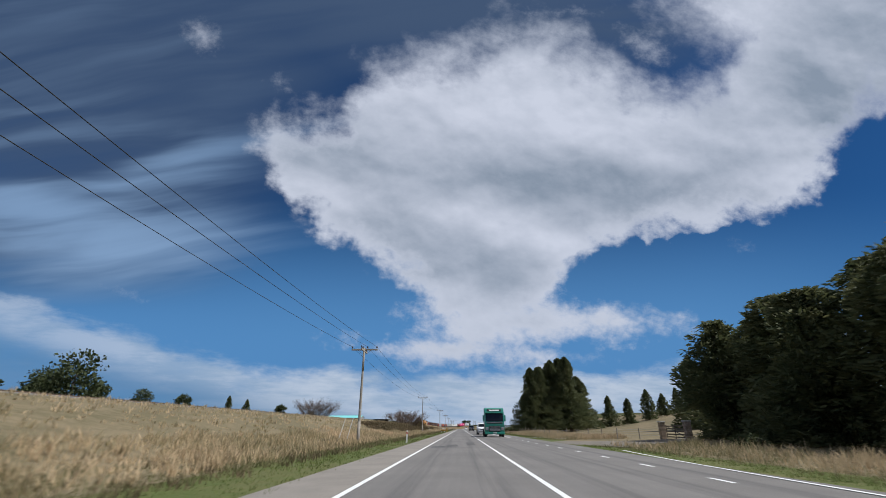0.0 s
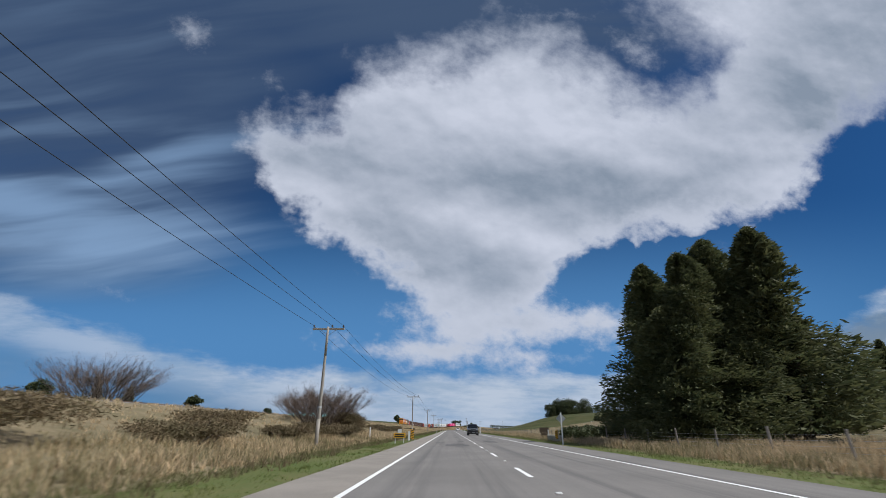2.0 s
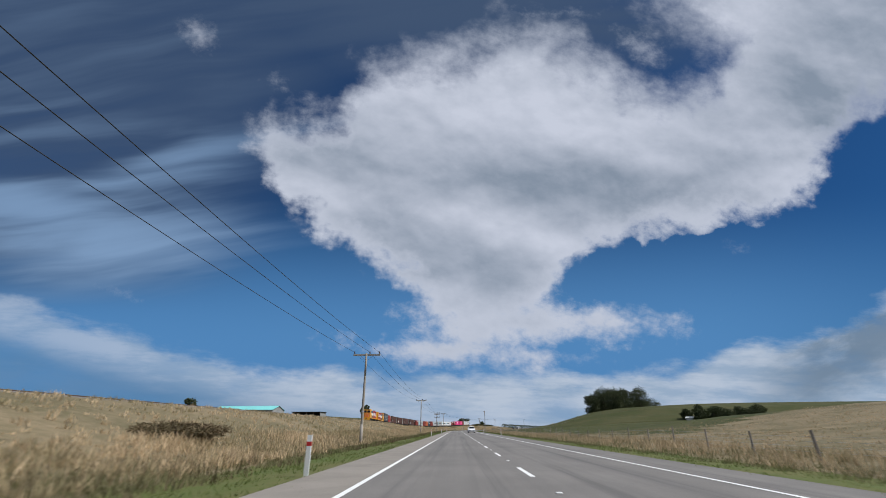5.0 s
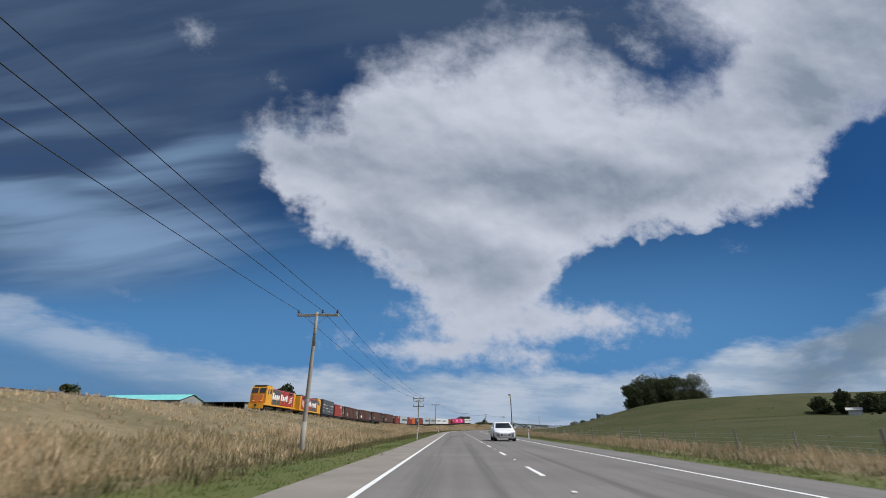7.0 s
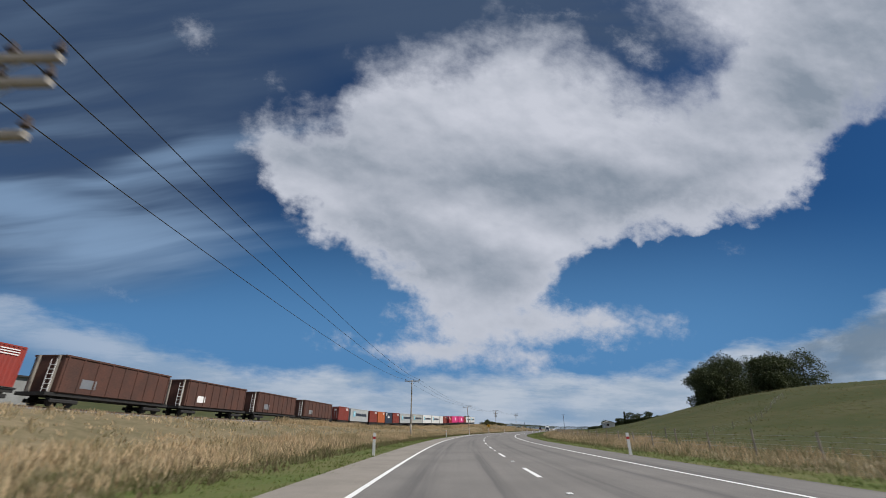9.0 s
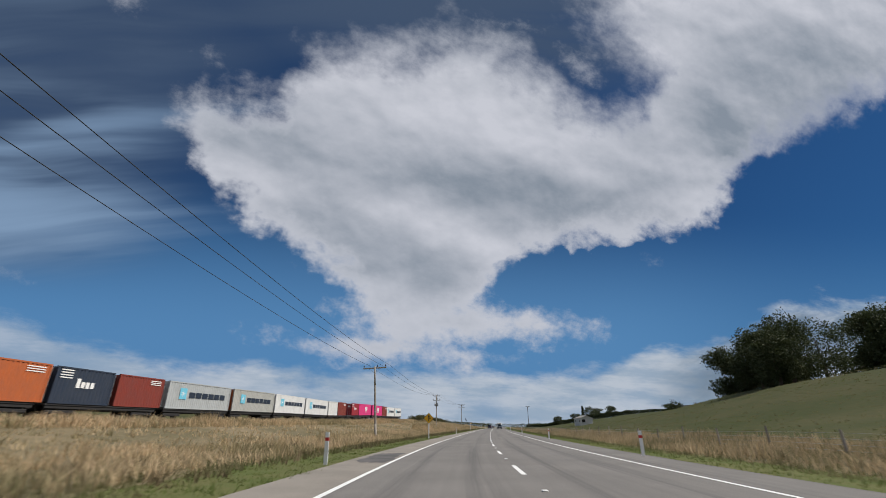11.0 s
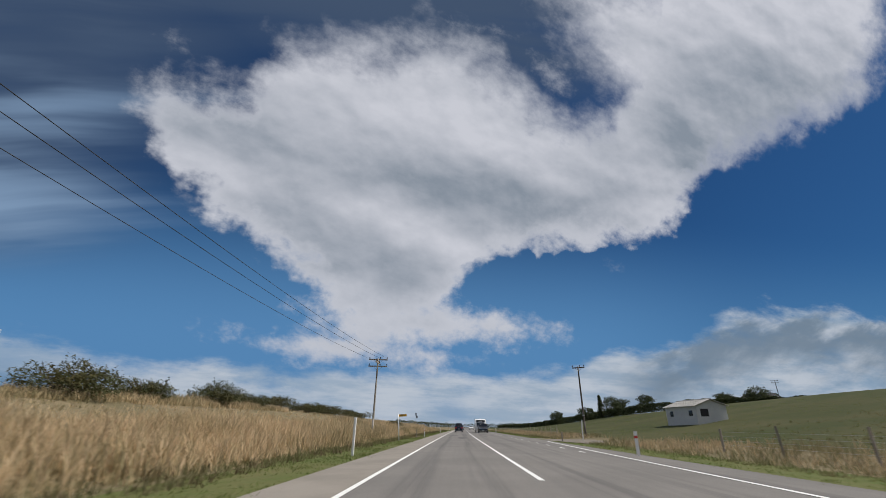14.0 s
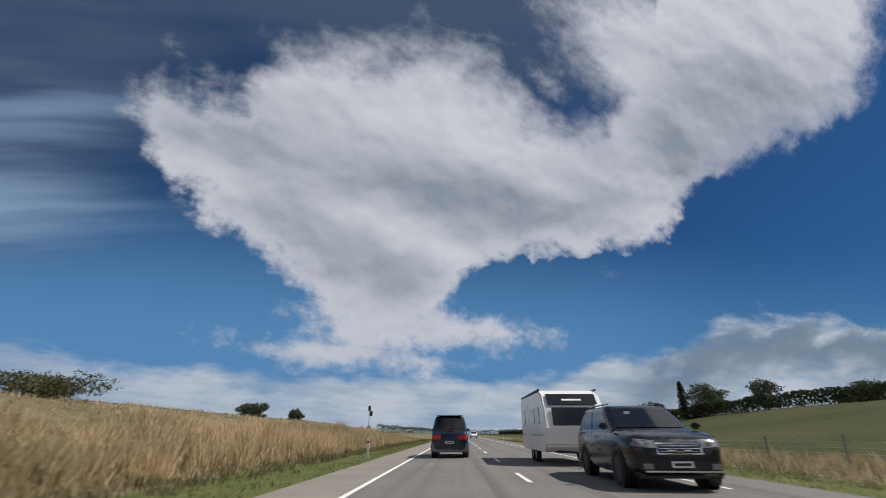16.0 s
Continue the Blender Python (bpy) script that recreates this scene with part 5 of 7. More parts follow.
    part("coupler", box(-0.14, 0.14, -0.25, 0.2, 0.6, 0.85, 0.04), UNDER, t)


locomotive(334.2, False, "yellow-cabbed diesel locomotive in red and grey livery, leading the train")
locomotive(348.0, True, "second diesel locomotive in red and grey with yellow end")


# ---- vehicles ----
def car_paint(name, c, rough=0.25, metal=0.3):
    return material(name, c, rough, metal, vary=0.06, scale=1.5, fine=8, bump=0.0, coat=0.4)


GLASS = material("tinted_glass", (0.012, 0.014, 0.017), 0.04, vary=0.0, bump=0, spec=0.45)
RUBBER = material("tyre_rubber", (0.018, 0.018, 0.018), 0.85, vary=0.2, bump=0.2)
ALLOY = material("alloy_rim", (0.50, 0.50, 0.52), 0.3, 0.9, vary=0.1, bump=0)
CHROME = material("chrome", (0.75, 0.75, 0.76), 0.15, 1.0, vary=0.0, bump=0)
TAIL_RED = material("tail_lens", (0.60, 0.02, 0.022), 0.15, vary=0.1, bump=0, coat=0.6)
LENS = material("headlamp_lens", (0.20, 0.21, 0.23), 0.1, vary=0.0, bump=0, coat=1.0)
GRILLE = material("black_trim", (0.016, 0.016, 0.017), 0.5, vary=0.1, bump=0)
NUMBER = material("plate_white", (0.78, 0.78, 0.76), 0.5, vary=0.05, bump=0)


def loft(stations, bm=None):
    """Half outlines (x, z) from under the middle up to the top middle, at places y; mirrored and joined."""
    bm = bm or bmesh.new()
    rings = []
    for y, half in stations:
        pts = [(x, z) for x, z in half] + [(-x, z) for x, z in reversed(half) if x > 1e-4]
        rings.append([bm.verts.new((x, y, z)) for x, z in pts])
    for a, b in zip(rings, rings[1:]):
        m = len(a)
        for i in range(m):
            bm.faces.new((a[i], a[(i + 1) % m], b[(i + 1) % m], b[i]))
    bm.faces.new(rings[0][::-1])
    bm.faces.new(rings[-1])
    bmesh.ops.recalc_face_normals(bm, faces=bm.faces)
    return bm


def rounded(bm, off=0.05, seg=2):
    es = [e for e in bm.edges if len(e.link_faces) == 2 and e.calc_face_angle(0) > 0.55]
    bmesh.ops.bevel(bm, geom=es, offset=off, segments=seg, affect="EDGES", clamp_overlap=True)
    return bm


def wheel(parent, x, y, r, w):
    sx = 1 if x > 0 else -1
    bm = bmesh.new()
    prof = [(r * 0.62, -w / 2), (r * 0.93, -w / 2), (r, -w * 0.3), (r, w * 0.3), (r * 0.93, w / 2), (r * 0.62, w / 2)]
    n = 22
    rings = [[bm.verts.new((x + b, y + a * math.cos(2 * math.pi * k / n), r + a * math.sin(2 * math.pi * k / n))) for k in range(n)] for a, b in prof]
    for i in range(len(prof)):
        p, q = rings[i], rings[(i + 1) % len(prof)]
        for k in range(n):
            bm.faces.new((p[k], p[(k + 1) % n], q[(k + 1) % n], q[k]))
    bmesh.ops.recalc_face_normals(bm, faces=bm.faces)
    wh = part("wheel", bm, RUBBER, parent, "black tyre", True)
    bm = rod((x - w * 0.3, y, r), (x + sx * w * 0.36, y, r), r * 0.22, r * 0.18, 10)
    for k in range(6):
        a = 2 * math.pi * k / 6
        d = Vector((0, math.cos(a), math.sin(a)))
        rod(Vector((x + sx * w * 0.3, y, r)) + d * r * 0.12, Vector((x + sx * w * 0.3, y, r)) + d * r * 0.62, 0.035, 0.03, 5, bm)
    rod((x - sx * w * 0.1, y, r), (x + sx * w * 0.05, y, r), r * 0.63, r * 0.63, n, bm)
    part("rim", bm, ALLOY, wh, "alloy rim")


def sharp(ob, deg=38):
    me = ob.data
    me.polygons.foreach_set("use_smooth", [True] * len(me.polygons))
    me.set_sharp_from_angle(angle=radians(deg))
    return ob


def car(name, s, x, turn, spec, label, group=""):
    """Body and cabin as smooth lofts; spec gives their sizes. The front looks along +Y of its own."""
    t = thing(name, s, x, 0.012, label, spec.get("category", "car"), group, turn=turn)
    L, W, H, belt, clear = spec["L"], spec["W"] / 2, spec["H"], spec["belt"], 0.22
    paint = spec["paint"]
    hood = spec["hood"]                # height of the bonnet at its nose and at the screen
    y0, y1 = -L / 2, L / 2
    r = spec.get("r", 0.33)

    def sec(w, zb, zt):
        h = zt - zb
        return [(0, zb), (w * 0.80, zb), (w * 0.93, zb + 0.05), (w * 0.985, zb + h * 0.22), (w * 0.99, zb + h * 0.45), (w, zb + h * 0.66), (w * 0.985, zb + h * 0.82),
                (w * 0.955, zt - h * 0.06), (w * 0.90, zt - 0.005), (w * 0.60, zt + 0.018), (0, zt + 0.028)]
    nose = hood[0]
    st = [(y0, sec(W * 0.80, clear + 0.18, belt - 0.16)), (y0 + 0.04, sec(W * 0.90, clear + 0.10, belt - 0.07)), (y0 + 0.14, sec(W * 0.965, clear + 0.04, belt - 0.02)), (y0 + 0.4, sec(W * 0.99, clear + 0.01, belt)),
          (y0 + L * 0.30, sec(W, clear, belt)), (y0 + L * 0.55, sec(W, clear, belt)), (spec["screen"], sec(W * 0.995, clear, hood[1])),
          ((spec["screen"] + y1) / 2 - 0.1, sec(W * 0.985, clear, (hood[1] + nose) / 2 + 0.04)), (y1 - 0.42, sec(W * 0.965, clear + 0.01, nose + 0.03)), (y1 - 0.22, sec(W * 0.92, clear + 0.03, nose - 0.02)),
          (y1 - 0.09, sec(W * 0.85, clear + 0.06, nose - 0.09)), (y1 - 0.02, sec(W * 0.75, clear + 0.11, nose - 0.19)), (y1, sec(W * 0.66, clear + 0.17, nose - 0.28))]
    body = sharp(part("body", loft(st), paint, t))
    # lamps, grille and trim follow the skin of the body
    def skin(x, z, sg):
        """Where the body's surface lies, ahead (1) or behind (-1), at a given width and height."""
        y = y1 if sg > 0 else y0
        for _ in range(90):
            for (ya, ha), (yb, hb) in zip(st, st[1:]):
                if ya <= y <= yb:
                    w = (y - ya) / (yb - ya)
                    pts = [(p[0] + (q[0] - p[0]) * w, p[1] + (q[1] - p[1]) * w) for p, q in zip(ha, hb)]
                    if pts[0][1] <= z <= pts[-1][1]:
                        for (xa, za), (xb, zb_) in zip(pts[1:], pts[2:]):
                            if za <= z <= zb_ and abs(x) <= xa + (xb - xa) * (z - za) / max(1e-6, zb_ - za):
                                return y
            y -= sg * 0.008
        return y

    def patch(nm, x0, x1, low, high, mat, parent, sg=1, out=0.012, lift=0.0, note=""):
        bm = bmesh.new()
        rows = []
        for j in range(4):
            row = []
            for i in range(9):
                xx = x0 + (x1 - x0) * i / 8
                k = abs(xx) / W
                z = low + (high - low) * j / 3 + lift * k
                row.append(bm.verts.new((xx, skin(xx, z, sg) + sg * out, z)))
            rows.append(row)
        for p, q in zip(rows, rows[1:]):
            for i in range(8):
                bm.faces.new((p[i], p[i + 1], q[i + 1], q[i]))
        bmesh.ops.recalc_face_normals(bm, faces=bm.faces)
        bmesh.ops.solidify(bm, geom=bm.faces[:], thickness=0.01)
        return sharp(part(nm, bm, mat, parent, note), 60)
    # the cabin: a rounded plan that draws in towards the roof
    c0, c1, r0, r1 = spec["cabin"]      # y of cabin foot and roof: rear foot, front foot, rear roof, front roof
    k_in = spec.get("tumble", 1.0)
    zb, zt = belt - 0.11, H - 0.07

    def pos(p, q, v, out=0.0):
        hw = W * (0.955 - 0.17 * k_in * v ** 1.25)
        ya, yb = c0 + (r0 - c0) * v ** 1.1, c1 + (r1 - c1) * v ** 0.92
        y = (ya + yb) / 2 + q * (yb - ya) / 2
        if abs(q) > 0.9:
            y -= math.copysign(0.10 * p * p, q)
        o = Vector((out if abs(p) > 0.9 and p > 0 else (-out if abs(p) > 0.9 else 0), 0, 0))
        if abs(p) <= 0.9:
            o = Vector((0, math.copysign(out, q), out * 0.8))
        return Vector((p * hw, y, zb + (zt - zb) * v)) + o
    plan_pts = [(-0.86 + 1.72 * i / 8, 1.0) for i in range(9)] + [(0.94, 0.992), (0.985, 0.965), (1.0, 0.92)] + [(1.0, 0.92 - 1.84 * i / 10) for i in range(1, 11)] + [(0.985, -0.965), (0.94, -0.992)]
    half = plan_pts + [(0.86 - 1.72 * i / 8, -1.0) for i in range(9)] + [(-0.94, -0.992), (-0.985, -0.965)] + [(-1.0, -0.92 + 1.84 * i / 10) for i in range(11)] + [(-0.985, 0.965), (-0.94, 0.992)]
    bm = bmesh.new()
    rings = [[bm.verts.new(pos(p, q, v)) for p, q in half] for v in (0, 0.25, 0.5, 0.75, 0.92, 1.0)]
    top = [v.co.copy() for v in rings[-1]]
    mid = sum(top, Vector()) / len(top)
    for k, rise in ((0.93, 0.035), (0.75, 0.055), (0.4, 0.066)):
        rings.append([bm.verts.new(mid + (c - mid) * k + Vector((0, 0, rise))) for c in top])
    m = len(half)
    for a, b in zip(rings, rings[1:]):
        for i in range(m):
            bm.faces.new((a[i], a[(i + 1) % m], b[(i + 1) % m], b[i]))
    bm.faces.new(rings[-1])
    bmesh.ops.recalc_face_normals(bm, faces=bm.faces)
    cabin = sharp(part("cabin", bm, paint, t), 50)

    def pane(nm, pq, v0, v1, out=0.012):
        bm = bmesh.new()
        rows = [[bm.verts.new(pos(p, q, v0 + (v1 - v0) * j / 4, out)) for p, q in pq] for j in range(5)]
        for a, b in zip(rows, rows[1:]):
            for i in range(len(pq) - 1):
                bm.faces.new((a[i], a[i + 1], b[i + 1], b[i]))
        bmesh.ops.recalc_face_normals(bm, faces=bm.faces)
        bmesh.ops.solidify(bm, geom=bm.faces[:], thickness=0.006)
        return sharp(part(nm, bm, GLASS, cabin))
    pane("windscreen", [(-0.84 + 1.68 * i / 8, 1.0) for i in range(9)], 0.25, 0.93)
    pane("rear_window", [(-0.82 + 1.64 * i / 8, -1.0) for i in range(9)], spec.get("rear_low", 0.14) + 0.10, 0.90)
    gaps = spec.get("panes", 2)
    for sx in (-1.0, 1.0):
        for k in range(gaps):
            qa, qb = 0.86 - 1.72 * k / gaps - 0.03, 0.86 - 1.72 * (k + 1) / gaps + 0.03
            pane("side_window", [(sx, qa + (qb - qa) * i / 4) for i in range(5)], 0.23, 0.87)
        m = box(min(sx * (W - 0.02), sx * (W + 0.17)), max(sx * (W - 0.02), sx * (W + 0.17)), c1 - 0.50, c1 - 0.38, belt + 0.01, belt + 0.15, 0.04, seg=2)
        sharp(part("wing_mirror", m, paint, t))
        hl = patch("headlight", sx * W * 0.46, sx * W * 0.90, nose - 0.27, nose - 0.13, LENS, t, 1, 0.014, 0.10)
        part("bulb_housing", rod((sx * W * 0.62, skin(sx * W * 0.62, nose - 0.15, 1) - 0.02, nose - 0.14), (sx * W * 0.62, skin(sx * W * 0.62, nose - 0.15, 1) + 0.03, nose - 0.14), 0.045, 0.045, 12), CHROME, hl)
        patch("tail_light", sx * W * 0.48, sx * W * 0.93, spec["tail"], spec["tail"] + 0.17, TAIL_RED, t, -1, 0.016)
        part("door_handle", box(min(sx * W * 0.985, sx * (W + 0.025)), max(sx * W * 0.985, sx * (W + 0.025)), -0.15, 0.03, belt - 0.16, belt - 0.13, 0.008), CHROME if spec.get("bright") else paint, t)
        patch("fog_light", sx * W * 0.58, sx * W * 0.76, clear + 0.17, clear + 0.27, LENS, t, 1, 0.02)
        patch("bumper_corner", sx * W * 0.54, sx * W * 0.80, clear + 0.14, clear + 0.30, GRILLE, t, 1, 0.010)
    if spec.get("bright"):
        patch("grille_frame", -W * 0.45, W * 0.45, nose - 0.33, nose - 0.12, CHROME, t, 1, 0.008)
    gr = patch("grille", -W * 0.42, W * 0.42, nose - 0.31, nose - 0.14, GRILLE, t, 1, 0.014, 0.0, "black grille")
    for k in range(3):
        patch("grille_bar", -W * 0.40, W * 0.40, nose - 0.285 + k * 0.05, nose - 0.270 + k * 0.05, CHROME if spec.get("bright") else STEEL, gr, 1, 0.024)
    patch("lower_intake", -W * 0.45, W * 0.45, clear + 0.20, clear + 0.31, GRILLE, t, 1, 0.012)
    fb = box(-W * 0.88, W * 0.88, y1 - 0.16, y1 + 0.03, clear + 0.0, clear + 0.16, 0.05, seg=2)
    for v in fb.verts:
        v.co.y -= 0.20 * (abs(v.co.x) / W) ** 2
    sharp(part("front_bumper", fb, spec.get("bumper", GRILLE), t))
    rb = box(-W * 0.97, W * 0.97, y0 - 0.07, y0 + 0.25, clear + 0.03, spec.get("rear_top", clear + 0.28), 0.05, seg=2)
    for v in rb.verts:
        v.co.y += 0.12 * (abs(v.co.x) / W) ** 3
    sharp(part("rear_bumper", rb, spec.get("bumper_rear", spec.get("bumper", GRILLE)), t))
    zf = clear + 0.20
    pl = part("number_plate", box(-0.2, 0.2, y1 + 0.026, y1 + 0.036, zf, zf + 0.11), NUMBER, t)
    part("plate_bar", box(-0.16, 0.16, y1 + 0.037, y1 + 0.040, zf + 0.03, zf + 0.08), GRILLE, pl)
    zr = spec.get("rear_plate", belt - 0.32)
    pl = part("number_plate", box(-0.2, 0.2, y0 - 0.095, y0 - 0.072, zr, zr + 0.11), NUMBER, t)
    part("plate_bar", box(-0.16, 0.16, y0 - 0.099, y0 - 0.096, zr + 0.03, zr + 0.08), GRILLE, pl)
    for yy in (y0 + spec["axle"][0], y1 - spec["axle"][1]):
        for sx in (-1, 1):
            wheel(t, sx * (W - 0.10), yy, r, 0.22)
            part("wheel_arch", rod((sx * (W - 0.25), yy, r), (sx * (W + 0.002), yy, r), r * 1.1, None, 24), GRILLE, t)
    return t


NAVY = car_paint("dark_navy_paint", (0.014, 0.022, 0.042), 0.2, 0.1)
SILVER_LOW = car_paint("grey_lower_paint", (0.17, 0.18, 0.20), 0.4)
VAN = dict(L=4.6, W=1.70, H=1.80, belt=1.12, hood=(0.92, 1.08), screen=1.35, cabin=(-2.27, 1.75, -2.02, 0.75), tumble=1.1, rear_low=0.16, paint=NAVY, tail=0.78, axle=(0.95, 0.85), panes=3, bumper=SILVER_LOW, rear_top=0.66, rear_plate=0.60, category="van")
van = car("people_carrier", 647.6, -1.98, 0, VAN, "dark navy people carrier with grey lower trim, seen from behind", "traffic")
part("tow_bar", rod((0, -2.33, 0.38), (0, -2.48, 0.42), 0.03, 0.03, 8), CHROME, van)
part("roof_spoiler", box(-0.60, 0.60, -2.12, -1.85, 1.765, 1.805, 0.018), NAVY, van)
part("high_brake_light", box(-0.14, 0.14, -2.33, -2.29, 1.14, 1.17), TAIL_RED, van)
for _x in (-1, 1):
    part("grey_side_panel", box(min(_x * 0.845, _x * 0.862), max(_x * 0.845, _x * 0.862), -2.1, 1.9, 0.30, 0.62, 0.005), SILVER_LOW, van)

BLACKP = car_paint("black_paint", (0.008, 0.008, 0.010))
SUV = dict(L=4.75, W=1.90, H=1.68, belt=1.10, hood=(0.98, 1.08), screen=1.05, cabin=(-2.27, 1.45, -1.80, 0.35), paint=BLACKP, tail=0.92, axle=(1.0, 0.92), panes=2, bumper=BLACKP, r=0.37, bright=True, category="car")
suv = car("suv", 635.7, 2.75, 178, SUV, "black family SUV towing a white caravan", "traffic")
part("chrome_lip", box(-0.72, 0.72, 2.405, 2.425, 0.34, 0.37), CHROME, suv)
for _x in (-0.62, 0.62):
    part("roof_rail", rod((_x, -1.6, 1.70), (_x, 0.2, 1.70), 0.02, 0.02, 6), BLACKP, suv)
part("tow_hitch", rod((0, -2.4, 0.42), (0, -3.1, 0.42), 0.035, 0.035, 8), GRILLE, suv)
part("screen_label", box(0.35, 0.48, 0.90, 0.915, 1.44, 1.5), NUMBER, suv)

GRP = material("caravan_white", (0.80, 0.80, 0.79), 0.35, vary=0.05, scale=1, bump=0.02, coat=0.3)


def caravan(s, x, turn):
    t = thing("caravan", s, x, 0.012, "white touring caravan with dark windows, towed by the SUV", "caravan", "traffic", turn=turn)
    prof = [(-2.75, 0.42), (2.55, 0.42), (2.85, 0.62), (2.95, 1.2), (2.75, 1.85), (2.35, 2.35), (1.9, 2.52), (-2.3, 2.55), (-2.7, 2.4), (-2.78, 1.9)]
    body = part("body", rounded(slab(prof, -1.08, 1.08), 0.06, 2), GRP, t)
    part("front_window", slab([(2.93, 1.28), (2.775, 1.86), (2.80, 1.88), (2.965, 1.30)], -0.78, 0.78), GLASS, body)
    part("sunroof", slab([(2.70, 1.98), (2.40, 2.33), (2.43, 2.36), (2.735, 2.0)], -0.88, 0.88), GLASS, body, "dark raked roof window")
    part("name_bar", slab([(2.62, 2.10), (2.57, 2.16), (2.60, 2.18), (2.65, 2.12)], -0.35, 0.35), LOGO_WHITE, body)
    for sx in (-1, 1):
        for y0, y1 in ((1.25, 2.0), (0.1, 0.9), (-2.1, -1.5)):
            part("side_window", box(min(sx * 1.078, sx * 1.095), max(sx * 1.078, sx * 1.095), y0, y1, 1.35, 1.95, 0.006), GLASS, body)
        part("side_trim", box(min(sx * 1.078, sx * 1.09), max(sx * 1.078, sx * 1.09), -2.6, 2.5, 0.95, 1.0), STEEL, body)
        part("awning_rail", box(min(sx * 1.03, sx * 1.09), max(sx * 1.03, sx * 1.09), -2.4, 2.1, 2.5, 2.56), GRILLE, body)
        part("marker_light", box(min(sx * 0.98, sx * 1.05), max(sx * 0.98, sx * 1.05), 2.55, 2.62, 0.9, 1.0), LENS, body)
        for y in (-0.55, 0.2):
            wheel(t, sx * 0.93, y, 0.31, 0.18)
    part("wheel_spat", box(-1.1, -1.07, -1.0, 0.6, 0.44, 0.78, 0.01), GRP, body)
    part("door", box(1.078, 1.10, -1.2, -0.6, 0.5, 2.2, 0.01), GRP, body)
    bm = bmesh.new()
    for sx in (-1, 1):
        rod((sx * 0.7, 2.5, 0.45), (0, 3.95, 0.45), 0.04, 0.04, 6, bm)
    part("drawbar", bm, GRILLE, t)
    part("jockey_wheel", rod((0, 3.5, 0.2), (0, 3.5, 0.85), 0.03, 0.03, 6), STEEL, t)
    part("roof_vent", box(-0.25, 0.25, -0.3, 0.3, 2.54, 2.66, 0.03), GRP, body)
    part("curtain", slab([(2.90, 1.32), (2.76, 1.80), (2.765, 1.80), (2.905, 1.32)], 0.30, 0.60), GRP, body)


caravan(643.2, 2.5, 180)

WHITEP = car_paint("white_paint", (0.78, 0.78, 0.78), 0.3, 0.0)
UTE = dict(L=4.7, W=1.78, H=1.75, belt=1.12, hood=(1.02, 1.12), screen=0.95, cabin=(-0.95, 1.25, -0.7, 0.35), paint=WHITEP, tail=0.85, axle=(1.0, 0.85), panes=2, bumper=GRILLE, r=0.36, category="utility")
car("pickup_truck", 78.3, 1.95, 180, UTE, "white double-cab pickup in the oncoming lane", "traffic")
UTE2 = dict(UTE, paint=BLACKP, bumper=GRILLE)
_u = car("pickup_truck", 156.5, 1.95, 180, UTE2, "black pickup with a bull bar in the oncoming lane", "traffic")
_bm = bmesh.new()
for _z in (0.55, 0.75, 0.98):
    rod((-0.7, 2.44, _z), (0.7, 2.44, _z), 0.03, 0.03, 8, _bm)
for _x in (-0.35, 0.35):
    rod((_x, 2.44, 0.4), (_x, 2.44, 1.0), 0.03, 0.03, 8, _bm)
part("bull_bar", _bm, GRILLE, _u)
HATCH = dict(L=4.45, W=1.76, H=1.47, belt=0.94, hood=(0.72, 0.89), screen=1.05, cabin=(-2.1, 1.40, -1.45, 0.15), tumble=1.25, paint=WHITEP, tail=0.8, axle=(0.8, 0.85), panes=2, bumper=WHITEP, r=0.31, category="car")
car("hatchback", 312.7, 2.05, 180, HATCH, "white hatchback in the oncoming lane", "traffic")
car("hatchback", 716, -1.9, 0, dict(HATCH, paint=SILVER_LOW, bumper=SILVER_LOW), "grey car far ahead on the highway", "traffic")
car("hatchback", 742, 1.9, 180, HATCH, "white car far ahead in the oncoming lane", "traffic")
TEAL = car_paint("teal_paint", (0.015, 0.21, 0.15), 0.35, 0.0)
TANK = material("tank_steel", (0.30, 0.31, 0.32), 0.35, 0.85, vary=0.2, scale=1.0, bump=0.05)


